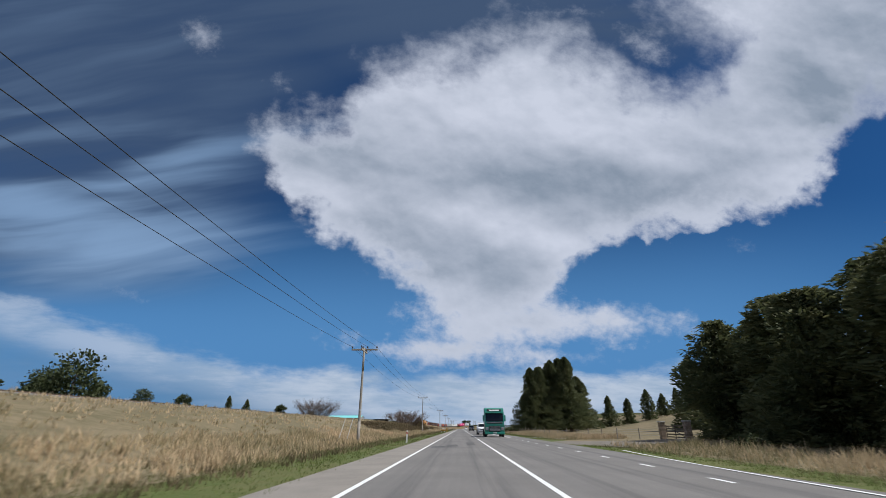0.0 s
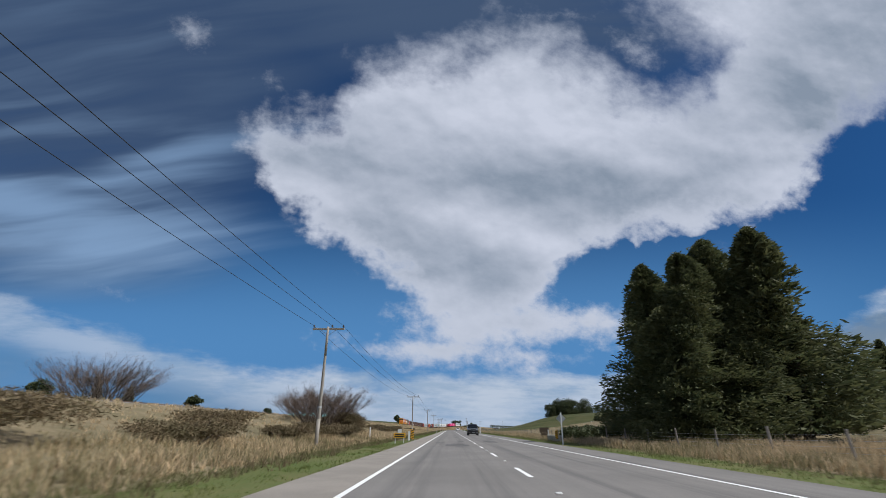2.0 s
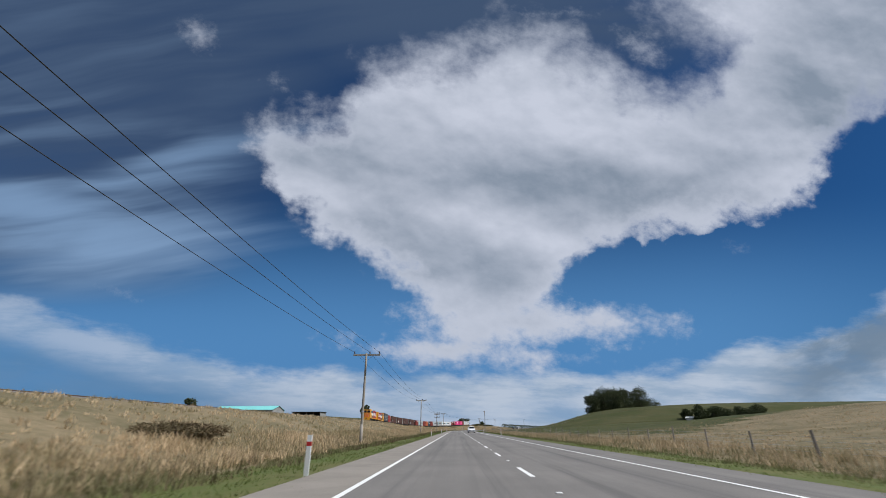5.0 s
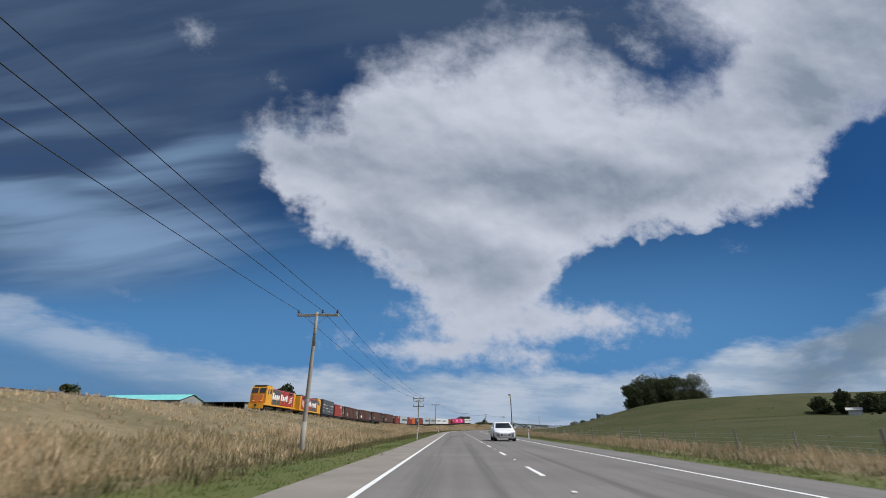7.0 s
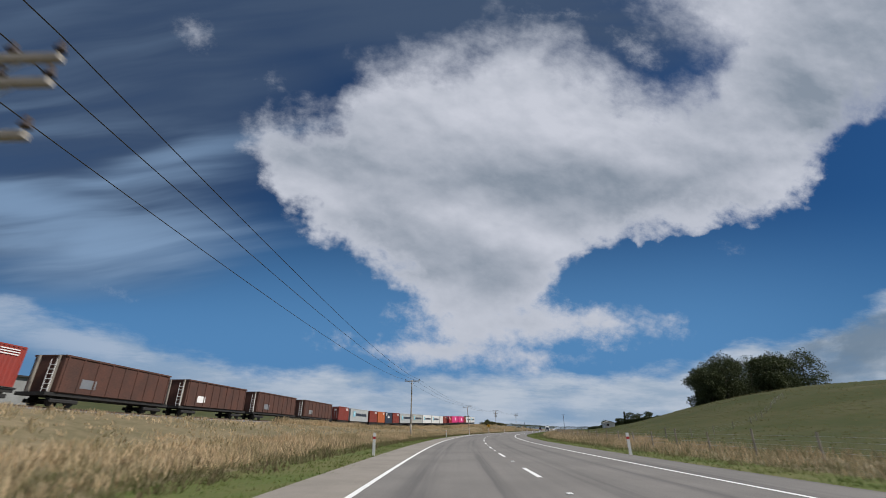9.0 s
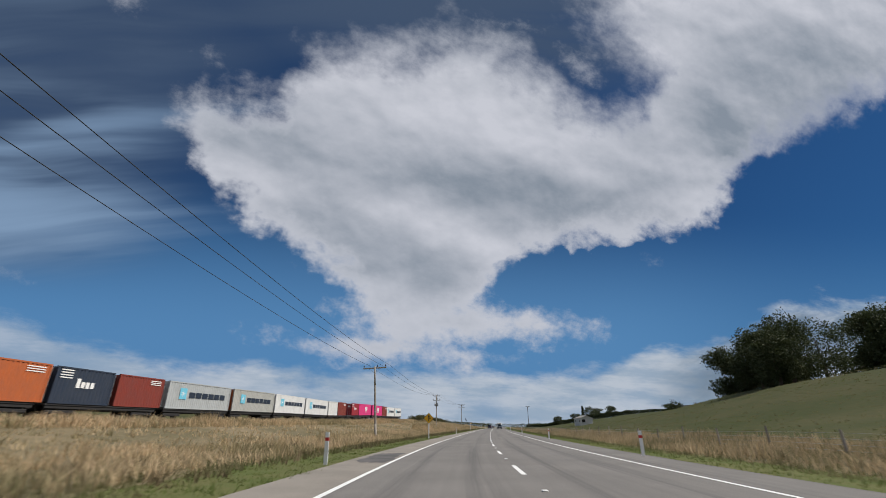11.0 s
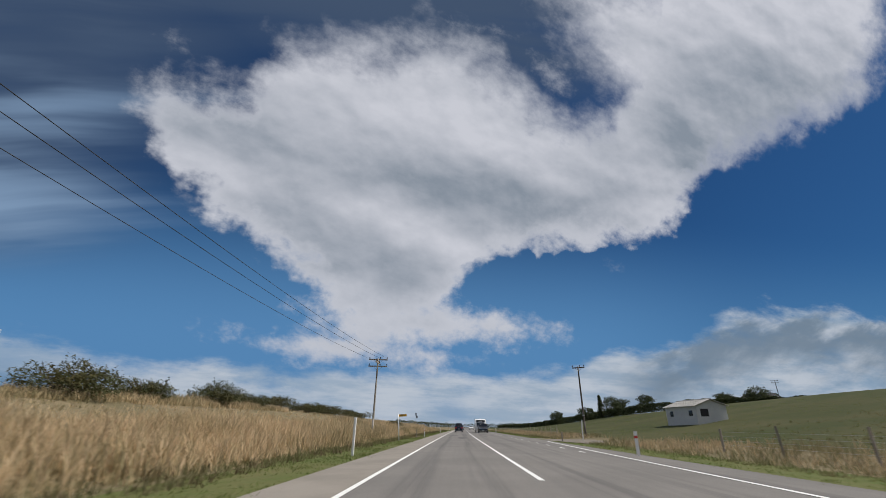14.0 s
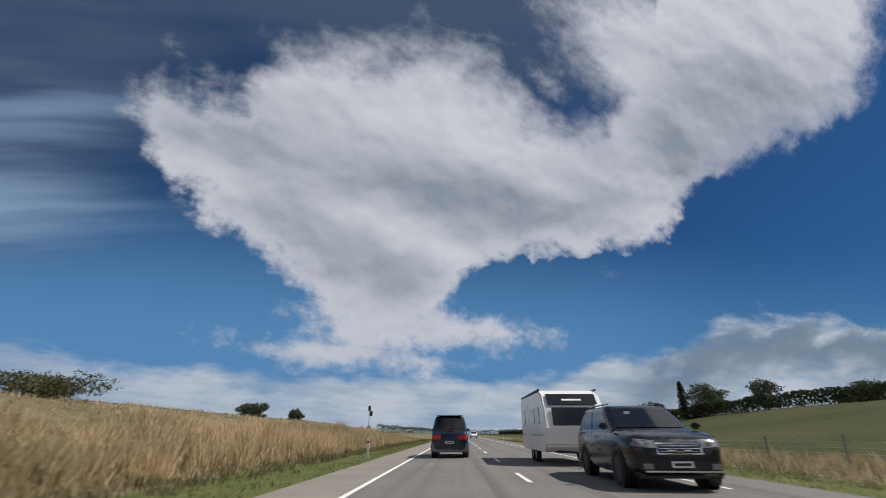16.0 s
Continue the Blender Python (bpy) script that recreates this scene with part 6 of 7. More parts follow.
def tanker(s, x):
    """A cab-over milk tanker, front along +Y of its own."""
    t = thing("tanker_lorry", s, x, 0.012, "teal cab-over lorry with a steel tank, oncoming", "lorry", "traffic", turn=180)
    cab = part("cab", rounded(slab([(1.5, 0.55), (3.3, 0.55), (3.38, 1.3), (3.30, 2.0), (3.12, 2.75), (2.95, 3.15), (2.5, 3.3), (1.5, 3.3)], -1.17, 1.17), 0.06, 2), TEAL, t, "teal painted cab")
    part("windscreen", slab([(3.345, 1.72), (3.165, 2.62), (3.19, 2.63), (3.37, 1.73)], -1.03, 1.03), GLASS, cab)
    part("visor", box(-1.05, 1.05, 3.1, 3.4, 2.66, 2.78, 0.03), TEAL, cab)
    part("name_panel", slab([(3.06, 2.86), (2.98, 3.10), (3.01, 3.11), (3.09, 2.87)], -0.85, 0.85), GRILLE, cab)
    part("name_bar", slab([(3.075, 2.93), (3.03, 3.05), (3.04, 3.06), (3.085, 2.94)], -0.6, 0.6), LOGO_WHITE, cab)
    part("upper_grille", box(-0.95, 0.95, 3.33, 3.40, 1.50, 1.64, 0.02), GRILLE, cab)
    part("bright_strip", box(-0.95, 0.95, 3.395, 3.41, 1.63, 1.67), CHROME, cab)
    g = part("lower_grille", box(-0.68, 0.68, 3.32, 3.41, 0.62, 1.22, 0.04), GRILLE, cab)
    for k in range(4):
        part("grille_bar", box(-0.62, 0.62, 3.405, 3.425, 0.70 + k * 0.13, 0.74 + k * 0.13), STEEL, g)
    for sx in (-1, 1):
        part("headlight", box(min(sx * 0.74, sx * 1.1), max(sx * 0.74, sx * 1.1), 3.3, 3.4, 0.75, 1.12, 0.05), LENS, cab)
        part("mirror", box(min(sx * 1.2, sx * 1.38), max(sx * 1.2, sx * 1.38), 3.0, 3.12, 1.75, 2.45, 0.03), TEAL, cab)
        part("side_window", box(min(sx * 1.165, sx * 1.18), max(sx * 1.165, sx * 1.18), 2.2, 2.95, 1.75, 2.5), GLASS, cab)
        for y in (2.4, -0.6, -1.7):
            wheel(t, sx * 1.02, y, 0.46, 0.28)
    part("bumper", box(-1.17, 1.17, 3.2, 3.42, 0.32, 0.58, 0.05), TEAL, cab)
    pl = part("number_plate", box(-0.22, 0.22, 3.42, 3.435, 0.42, 0.52), NUMBER, cab)
    part("plate_bar", box(-0.17, 0.17, 3.436, 3.44, 0.45, 0.49), GRILLE, pl)
    bm = rod((0, -2.9, 1.85), (0, 1.3, 1.85), 1.02, 1.02, 28)
    part("tank", bm, TANK, t, "polished steel tank", True)
    part("chassis", box(-0.5, 0.5, -2.9, 2.0, 0.55, 0.85), UNDER, t)
    part("side_guard", box(-1.15, 1.15, 0.1, 1.3, 0.4, 0.85, 0.03), UNDER, t)
    bm = bmesh.new()
    for x in (-0.3, 0.3):
        rod((x, -2.7, 2.95), (x, 1.1, 2.95), 0.02, 0.02, 5, bm)
    part("walkway_rail", bm, STEEL, t)
    part("mudguard", box(-1.15, 1.15, -2.3, 0.0, 0.95, 1.0), UNDER, t)


tanker(58.9, 2.4)


# ---- trees and shrubs, east side ----
for _k, (_s, _x, _h, _r) in enumerate(((112, 15.4, 10.0, 3.6), (113, 18.0, 15.0, 4.6), (117, 16.6, 15.5, 4.6), (115, 21.5, 17.0, 5.0), (119, 24.5, 18.0, 5.4), (113.5, 25.0, 17.4, 5.0), (123, 20.0, 16.5, 5.0), (120, 29.0, 13.0, 4.4))):
    near = _k < 4
    conifer(_s, _x, _h, _r * 1.22, 10 + _k, n=62000 if near else 26000, size=0.36 if near else 0.62, taper=0.74 + 0.08 * (_k % 3), width=0.24, bare=0.05, label="tall dark green spruce in a dense roadside clump", group="spruce clump")
for _k, (_s, _x, _h) in enumerate(((124, 38, 7.6), (128, 44.5, 6.4), (133, 52, 8.0), (139, 59, 6.0), (145, 66, 7.0), (150, 72, 5.4))):
    conifer(_s, _x, _h, _h * 0.40, 40 + _k, n=3200, size=0.55, label="small pointed fir in a paddock row", group="young firs")
for _k, (_s, _x, _h, _r) in enumerate(((150, 80, 15, 5.5), (158, 87, 13, 5), (176, 108, 17, 6), (192, 124, 20, 7.5), (205, 140, 18, 7))):
    conifer(_s, _x, _h, _r * 0.95, 60 + _k, n=6000, size=0.9, taper=0.72, width=0.3, bare=0.0, label="tall dark pine with a broad ragged crown", group="paddock pines")
# the tall shelter hedge beside the driveway
for _k in range(9):
    _s = 12 + _k * 3.9
    conifer(_s, 24.5 + 1.2 * math.sin(_k * 2.1), 12.2 - 0.28 * _k + 0.6 * math.sin(_k * 3.3), 4.8, 80 + _k, n=20000, size=0.5, width=0.3, taper=0.42, bare=0.0, label="tall dense macrocarpa in a dark shelter hedge", group="shelter hedge")
for _k in range(4):
    shrub(51.5 + _k * 1.8, 31.5 - _k * 0.4, 4, 4, 4.8 - 0.5 * _k, 120 + _k, "dark leafy bush beside a farm gate", NEEDLE, n=3500, size=0.4, group="gateway bushes")
# grove on the hill, with its ragged edge tree
for _k, (_s, _x, _h, _r) in enumerate(((552, 66, 12, 6.0), (560, 74, 16, 7.5), (570, 72, 15, 8), (580, 82, 18, 9), (592, 90, 17, 9), (604, 98, 16, 9), (618, 108, 15, 8), (634, 118, 14, 8), (586, 72, 13, 7), (606, 86, 14, 8), (566, 86, 15, 8), (545, 86, 13, 7.5), (536, 80, 11, 6.5), (552, 98, 14, 8), (572, 100, 15, 8))):
    broadleaf(_s - 10, _x + 2, _h * 1.18, _r * 1.08, 140 + _k, n=13000 if _k in (0, 1, 2, 3, 8, 11, 12) else 6000, size=0.46, low=0.0, label="dark evergreen in a dense hilltop grove", group="hill grove")
for _k, (_s, _x, _h, _r) in enumerate(((418, 100, 4.6, 3.2), (420, 107, 4.2, 3.4), (414, 104, 7.0, 2.4), (422, 114, 5.0, 3.6), (420, 123, 5.2, 3.8), (424, 132, 5.4, 4.0), (386, 96, 5, 4), (389, 102, 5.5, 4), (392, 108, 5, 4), (390, 116, 5, 4), (755, 205, 9, 5))):
    broadleaf(_s, _x, _h, _r, 155 + _k, n=2200, size=0.5, low=0.0, label="low dark scrubby tree on the hillside", group="hillside scrub")
for _k, (_s, _x, _h, _r) in enumerate(((745, 62, 8, 4.5), (752, 68, 6.5, 4), (760, 55, 5.5, 4), (740, 74, 7, 4), (775, 44, 6, 4), (1000, 150, 9, 6), (1020, 165, 8, 6), (1035, 140, 8, 6))):
    broadleaf(_s, _x, _h * 1.1, _r * 1.2, 170 + _k, n=5200, size=0.36, low=0.05, label="rounded dark tree near the far hedgerow", group="far trees")
conifer(748, 58, 9.5, 2.2, 190, n=2200, size=0.6, label="single pointed dark conifer above a hedgerow", group="far trees")
for _k, (_s, _x) in enumerate(((760, 118), (772, 126), (785, 133), (720, 108))):
    broadleaf(_s, _x, 7.5, 5.5, 195 + _k, n=4500, size=0.4, low=0.05, label="dark tree beside the farmhouse on the hill", group="farmhouse trees")


def hedgerow(runs, h, w, seed, label, n_per=60, mat=None, name="hedge"):
    """A long hedge over (s, x) corners, uneven along its top."""
    t = thing(name, runs[0][0], runs[0][1], None, label, "hedge", "hedgerows")
    inv = np.array(t.matrix_world.inverted())
    rng = np.random.default_rng(seed)
    pts = []
    for (a, xa), (b, xb) in zip(runs, runs[1:]):
        ln = math.hypot(b - a, xb - xa)
        for _ in range(int(ln * n_per * 2.2)):
            w0 = rng.random()
            s, x = a + (b - a) * w0, xa + (xb - xa) * w0
            top = h * (0.82 + 0.25 * noise.noise(Vector((s * 0.15, x * 0.15, seed))))
            ang = rng.random() * math.pi
            k = 0.75 + 0.3 * rng.random()
            p = plan(s, x, 0)
            pts.append((p.x + math.cos(ang) * w * 0.5 * k, p.y + (rng.random() - 0.5) * 0.8, land(s, x) + max(0.05, math.sin(ang) * top * k)))
    c = np.array(pts)
    c = c @ inv[:3, :3].T + inv[:3, 3]
    along = unit(rng.normal(size=(len(c), 3)))
    v, f = leaf_quads(c, along, 0.48 * (0.6 + 0.8 * rng.random(len(c))), 0.7, rng)
    fast_mesh("foliage", v, f, mat or LEAF, t)
    bm = bmesh.new()
    for (a, xa), (b, xb) in zip(runs, runs[1:]):
        m = max(2, int(math.hypot(b - a, xb - xa) / 3))
        for k in range(m):
            q = t.matrix_world.inverted() @ plan(a + (b - a) * k / m, xa + (xb - xa) * k / m, land(a + (b - a) * k / m, xa + (xb - xa) * k / m))
            rod(q - Vector((0, 0, 0.2)), q + Vector((0, 0, h * 0.7)), 0.06, 0.03, 5, bm)
    tagged(part("stem", bm, BARK, t), kind="stuff")
    return t


hedgerow([(700, 78), (730, 66), (800, 52), (900, 42), (1100, 36)], 3.4, 3.0, 5, "long dark clipped shelterbelt hedge across the paddocks", 70)
hedgerow([(700, 78), (705, 100), (712, 128), (720, 160)], 3.0, 3.0, 6, "dark hedge that climbs the green hill", 75)
hedgerow([(1000, -70), (1180, -20), (1200, 20), (1150, 60)], 6.0, 6.0, 7, "far line of dark trees at the end of the road", 34)
hedgerow([(320, 118), (350, 128), (390, 138)], 2.6, 4.0, 8, "low dark scrub on the hillside", 30)
hedgerow([(690, 128), (700, 150), (715, 175)], 3.0, 3.5, 9, "dark scrub on the skyline", 30)

# ---- trees and shrubs, west side ----
bare_shrub(131, -43, 10.5, 6.3, 3, "leafless grey-brown willow clump beyond the verge", 90)
bare_shrub(130, -16.5, 8.5, 4.9, 4, "leafless brown willow at the roadside ditch", 60)
bare_shrub(135, -19.0, 8, 4.6, 5, "leafless brown willow at the roadside ditch", 50)
shrub(131, -14.0, 6, 6, 2.6, 6, "brown twiggy thicket under the bare willow", BROWN_LEAF, 14000, "thicket", 0.20, "", None, 0.22)
for _k, (_s, _x, _w, _h) in enumerate(((72, -14, 6, 1.3), (77, -16, 7, 1.6), (84, -13.0, 5, 1.2), (91, -15.5, 7, 1.8), (99, -13.5, 5, 1.5), (105, -15.5, 6, 1.9), (111, -13.5, 4, 1.3), (117, -13.5, 5, 1.7), (122, -12.0, 4, 1.9),
                                     (155, -13.5, 4.5, 1.3), (160, -15, 5, 1.4), (166, -13, 4, 1.2), (174, -14, 5, 1.4), (182, -15, 4, 1.2), (215, -14, 4, 1.0))):
    shrub(_s, _x, _w, _w * 0.9, _h * 0.78, 210 + _k, "dark brown withered scrub among dry grass", BROWN_LEAF, 6500, "withered_scrub", 0.22, "ditch scrub", None, 0.18)
for _k, (_s, _x, _w, _h) in enumerate(((570, -23, 5, 2.6), (577, -24, 5, 2.2), (586, -23, 5, 2.7), (593, -24, 5, 2.1), (602, -25, 6, 2.3), (611, -24, 5, 2.0), (622, -24, 6, 2.1), (634, -25, 6, 2.0), (648, -24, 6, 2.0))):
    shrub(_s, _x, _w, _w, _h, 240 + _k, "dark gorse bush along the rail bank", GORSE, 5200, "gorse_bush", 0.2, "gorse", land(_s, _x) - 0.3, 0.3)
shrub(629, -13.6, 3.4, 3.4, 1.9, 260, "round dark green bush above dry grass", GORSE, 5200, "round_bush", 0.16, "", None, 0.35)
broadleaf(358, -34, 6.6, 2.3, 270, n=5000, label="small round-headed tree beside the rail line", group="rail trees", size=0.4)
for _k, (_s, _x, _h) in enumerate(((60, -120, 6), (66, -128, 5), (110, -140, 6), (118, -150, 6), (126, -146, 5), (150, -150, 6.5), (158, -158, 6), (176, -150, 5), (215, -160, 5), (235, -150, 4.5), (95, -86, 6.5), (225, -118, 8), (232, -112, 7), (260, -105, 5),
                                 (420, -150, 6), (790, -62, 5), (820, -90, 7), (830, -100, 7))):
    if _k in (11, 12):
        conifer(_s, _x, _h, 2.6, 280 + _k, n=1600, size=0.7, label="dark conifer on the far skyline", group="skyline trees")
    else:
        broadleaf(_s, _x, _h * (1.9 if _k < 11 else 1.35), _h * (1.15 if _k < 11 else 0.75), 280 + _k, n=2400, size=0.7, low=0.05, label="dark tree on the far skyline", group="skyline trees")
shrub(12, -24, 5, 5, 5, 320, "brown leafy bush close to the rail bank", BROWN_LEAF, 3000, "tall_bush", 0.3)

for _k, (_s, _x, _w, _h) in enumerate(((131, 12.5, 4, 1.7), (135, 14.5, 5, 2.1), (139, 17, 5, 2.3), (128.5, 16.5, 5, 2.4), (134, 20.5, 6, 3.0), (127, 21.5, 6, 3.4), (141, 23, 5, 2.4))):
    shrub(_s, _x, _w, _w, _h * 0.8, 340 + _k, "dense dark bush in the gully beside the bridge", LEAF, 3400, "gully_bush", 0.24, "gully bushes")
conifer(76, 37, 10.5, 3.6, 350, n=9000, size=0.7, width=0.25, taper=0.6, bare=0.0, label="tall dark conifer beside the farm gateway", group="roadside conifers")

# ---- grasses ----
def strip_points(n, x0, x1, s0, s1, rng, power=1.0):
    s = s0 + (s1 - s0) * rng.random(n)
    x = x0 + (x1 - x0) * rng.random(n) ** power
    return s, x


def blades(name, n, x0, x1, s0, s1, hmin, hmax, width, mat, label, seed, power=1.0, lean=0.35, keep=None, clump=7):
    """Tapering blades in tufts; height swells and fails in patches."""
    rng = np.random.default_rng(seed)
    m = n // clump
    s, x = strip_points(m, x0, x1, s0, s1, rng, power)
    pos, hh = [], []
    for a, b in zip(s, x):
        if keep and not keep(a, b):
            continue
        q = noise.noise(Vector((a * 0.22, b * 0.5, seed))) + 0.6 * noise.noise(Vector((a * 0.9, b * 1.3, seed + 9)))
        k = 0.62 + 0.5 * q
        if k < 0.25:
            continue
        p = plan(a, b, land(a, b))
        pos.append((p.x, p.y, p.z))
        hh.append(min(1.15, k))
    c = np.repeat(np.array(pos), clump, 0)
    hgt = np.repeat(np.array(hh), clump) * (hmin + (hmax - hmin) * rng.random(len(c)))
    c = c + np.stack([rng.normal(size=len(c)) * 0.11, rng.normal(size=len(c)) * 0.11, np.full(len(c), -0.03)], 1)
    ang = rng.random(len(c)) * 2 * math.pi
    bend = rng.normal(size=(len(c), 2)) * lean
    side = np.stack([np.cos(ang), np.sin(ang), np.zeros(len(c))], 1) * (width * (0.6 + 0.8 * rng.random(len(c))))[:, None]
    tip = c + np.stack([bend[:, 0] * hgt, bend[:, 1] * hgt, hgt], 1)
    mid = c + np.stack([bend[:, 0] * hgt * 0.15, bend[:, 1] * hgt * 0.15, hgt * 0.42], 1)
    if hmax > 0.5:
        v = np.stack([c, mid + side * 0.5, tip, mid - side * 0.5], 1).reshape(-1, 3)
        f = np.arange(len(v)).reshape(-1, 4)
    else:
        v = np.stack([c - side * 0.5, c + side * 0.5, tip], 1).reshape(-1, 3)
        f = np.arange(len(v)).reshape(-1, 3)
    return tagged(fast_mesh(name, v, f, mat), label, "grass", kind="stuff")


def off_drive(s, x):
    if x < 0:
        return True
    if 34 < s < 52 and x < 30:
        return False
    return not (584 < s < 599 and x < 22)


blades("tall_dry_grass", 200000, -8.8, -14, -8, 720, 0.40, 0.85, 0.036, DRY, "tall dry straw-coloured grass on the verge", 1, lean=0.26)
blades("dry_grass_bank", 85000, -13, -25.5, -8, 720, 0.22, 0.52, 0.048, DRY, "dry tawny grass on the rail bank", 2, lean=0.3)
blades("dry_grass_verge", 118000, 8.8, 15, -8, 720, 0.30, 0.90, 0.034, DRY_SHADED, "tall dry grass along the paddock fence", 3, keep=off_drive, lean=0.28)
blades("tall_bank_grass", 45000, 9.4, 17, 52, 118, 0.5, 1.0, 0.034, DRY_SHADED, "tall dry grass on a raised verge, shade in its colour", 9, keep=off_drive, lean=0.28)
blades("tall_hill_grass", 60000, 9.2, 17, 395, 560, 0.5, 1.0, 0.036, DRY_SHADED, "tall dry grass below the hill fence", 10, lean=0.28)
blades("rail_bank_grass", 60000, -21.5, -26.0, 405, 600, 0.55, 1.1, 0.05, DRY, "tall dry grass along the foot of the rail line", 14, lean=0.26)
blades("tall_west_grass", 90000, -9.6, -15.5, 520, 690, 0.95, 1.85, 0.040, DRY, "very tall pale grass above the verge", 11, lean=0.24)
blades("green_grass_verge", 170000, -4.95, -9.3, -8, 720, 0.06, 0.20, 0.034, GREEN, "short green grass at the road edge", 4, lean=0.5)
blades("green_grass_strip", 136000, 5.4, 9.6, -8, 720, 0.06, 0.20, 0.034, GREEN, "short green grass at the road edge", 5, keep=off_drive, lean=0.5)
blades("mixed_grass", 140000, -7.6, -11.0, -8, 720, 0.18, 0.49, 0.036, MIXED, "half-green grass where verge meets dry stalks", 12, lean=0.4)
blades("mixed_grass_strip", 90000, 7.8, 11, -8, 720, 0.12, 0.40, 0.032, MIXED, "half-green grass below the fence", 13, keep=off_drive, lean=0.4)
blades("weed_tufts", 30000, -7.2, -12, -8, 720, 0.25, 0.6, 0.035, BROWN_LEAF, "brown weed stalks among dry grass", 6, lean=0.25)
blades("paddock_tufts", 60000, 15, 70, 130, 290, 0.15, 0.4, 0.05, DRY_SHADED, "dry tussocks across the tan paddock", 8, lean=0.5)
blades("hill_tufts", 60000, 15, 60, 290, 720, 0.10, 0.28, 0.04, GREEN, "rough tufts on the green hillside", 7, keep=off_drive, lean=0.5)
blades("pasture_weeds", 60000, 16, 95, 385, 600, 0.12, 0.35, 0.06, MIXED, "rough weedy clumps over the hill pasture", 21, keep=off_drive, lean=0.5, clump=12)


# ---- farm buildings and side tracks ----
TIN_GREY = material("grey_weatherboard", (0.30, 0.30, 0.29), 0.8, second=(0.20, 0.20, 0.19), scale=0.8, fine=12, bump=0.2)
TIN_WHITE = material("white_weatherboard", (0.62, 0.62, 0.60), 0.75, vary=0.2, scale=0.8, fine=12, bump=0.2)
ROOF_PALE = material("pale_iron_roof", (0.50, 0.49, 0.46), 0.6, second=(0.34, 0.32, 0.29), scale=0.6, fine=10, bump=0.2)
ROOF_TEAL = material("turquoise_iron_roof", (0.22, 0.60, 0.58), 0.55, vary=0.1, scale=0.4, fine=8, bump=0.1)
ROOF_BLUE = material("blue_grey_roof", (0.16, 0.24, 0.28), 0.55, vary=0.15, scale=0.5, fine=8, bump=0.1)
ROOF_DARK = material("dark_iron_roof", (0.035, 0.033, 0.032), 0.7, vary=0.2, scale=0.5, fine=8, bump=0.1)
GRAVEL = material("gravel", (0.21, 0.188, 0.158), 0.95, second=(0.15, 0.133, 0.112), scale=0.8, fine=20, bump=0.7, bump_dist=0.02, spec=0.1)
BRICK = material("pillar_stone", (0.20, 0.14, 0.10), 0.9, second=(0.30, 0.24, 0.18), scale=4, fine=15, bump=0.6, obj_random=0.3)


def gable_shed(name, s, x, turn, L, W, h, rise, wall, roof, label, category, windows=(), doors=(), z=None, eave=0.35, ribs=10, group=""):
    """Ridge along Y. windows and doors: (side, place along, low, wide, high)."""
    t = thing(name, s, x, z, label, category, group, turn=turn)
    th = 0.12
    for sx in (-1, 1):
        a, b = sorted((sx * W / 2, sx * (W / 2 - th)))
        part("side_wall", box(a, b, -L / 2, L / 2, -0.6, h), wall, t)
    for sy in (-1, 1):
        a, b = sorted((sy * (L / 2 + 0.003), sy * (L / 2 - th)))
        part("end_wall", plate([(-W / 2 + th, -0.6), (W / 2 - th, -0.6), (W / 2 - th, h), (0, h + rise - 0.05), (-W / 2 + th, h)], a, b), wall, t)
    for sx in (-1, 1):
        e = W / 2 + eave
        drop = rise * eave / (W / 2)
        bm = bmesh.new()
        vs = [(0, h + rise), (sx * e, h - drop), (sx * e, h - drop + 0.07), (0, h + rise + 0.07)]
        lo = [bm.verts.new((px, -L / 2 - eave, pz)) for px, pz in vs]
        hi = [bm.verts.new((px, L / 2 + eave, pz)) for px, pz in vs]
        bm.faces.new(lo)
        bm.faces.new(hi[::-1])
        for i in range(4):
            bm.faces.new((lo[i], hi[i], hi[(i + 1) % 4], lo[(i + 1) % 4]))
        bmesh.ops.recalc_face_normals(bm, faces=bm.faces)
        r = part("roof", bm, roof, t)
        for k in range(ribs):
            y = -L / 2 + L * (k + 0.5) / ribs
            bm = bmesh.new()
            rod((sx * 0.05, y, h + rise + 0.07), (sx * e, y, h - drop + 0.085), 0.035, 0.035, 5, bm)
            part("roof_seam", bm, roof, r)
    part("ridge_cap", rod((0, -L / 2 - eave, h + rise + 0.07), (0, L / 2 + eave, h + rise + 0.07), 0.09, 0.09, 8), roof, t)
    for kind, items, mat in (("window", windows, GLASS), ("door", doors, UNDER)):
        for side, place, low, wide, high in items:
            if side in "EW":
                sx = 1 if side == "E" else -1
                a, b = sorted((sx * (W / 2 + 0.004), sx * (W / 2 + 0.03)))
                w = part(kind, box(a, b, place - wide / 2, place + wide / 2, low, low + high), mat, t)
                a, b = sorted((sx * (W / 2 + 0.002), sx * (W / 2 + 0.06)))
                part("sill", box(a, b, place - wide / 2 - 0.06, place + wide / 2 + 0.06, low - 0.08, low - 0.004), TIN_WHITE, w)
            else:
                sy = 1 if side == "N" else -1
                a, b = sorted((sy * (L / 2 + 0.006), sy * (L / 2 + 0.03)))
                w = part(kind, box(place - wide / 2, place + wide / 2, a, b, low, low + high), mat, t)
                a, b = sorted((sy * (L / 2 + 0.005), sy * (L / 2 + 0.06)))
                part("sill", box(place - wide / 2 - 0.06, place + wide / 2 + 0.06, a, b, low - 0.08, low - 0.004), TIN_WHITE, w)
    return t


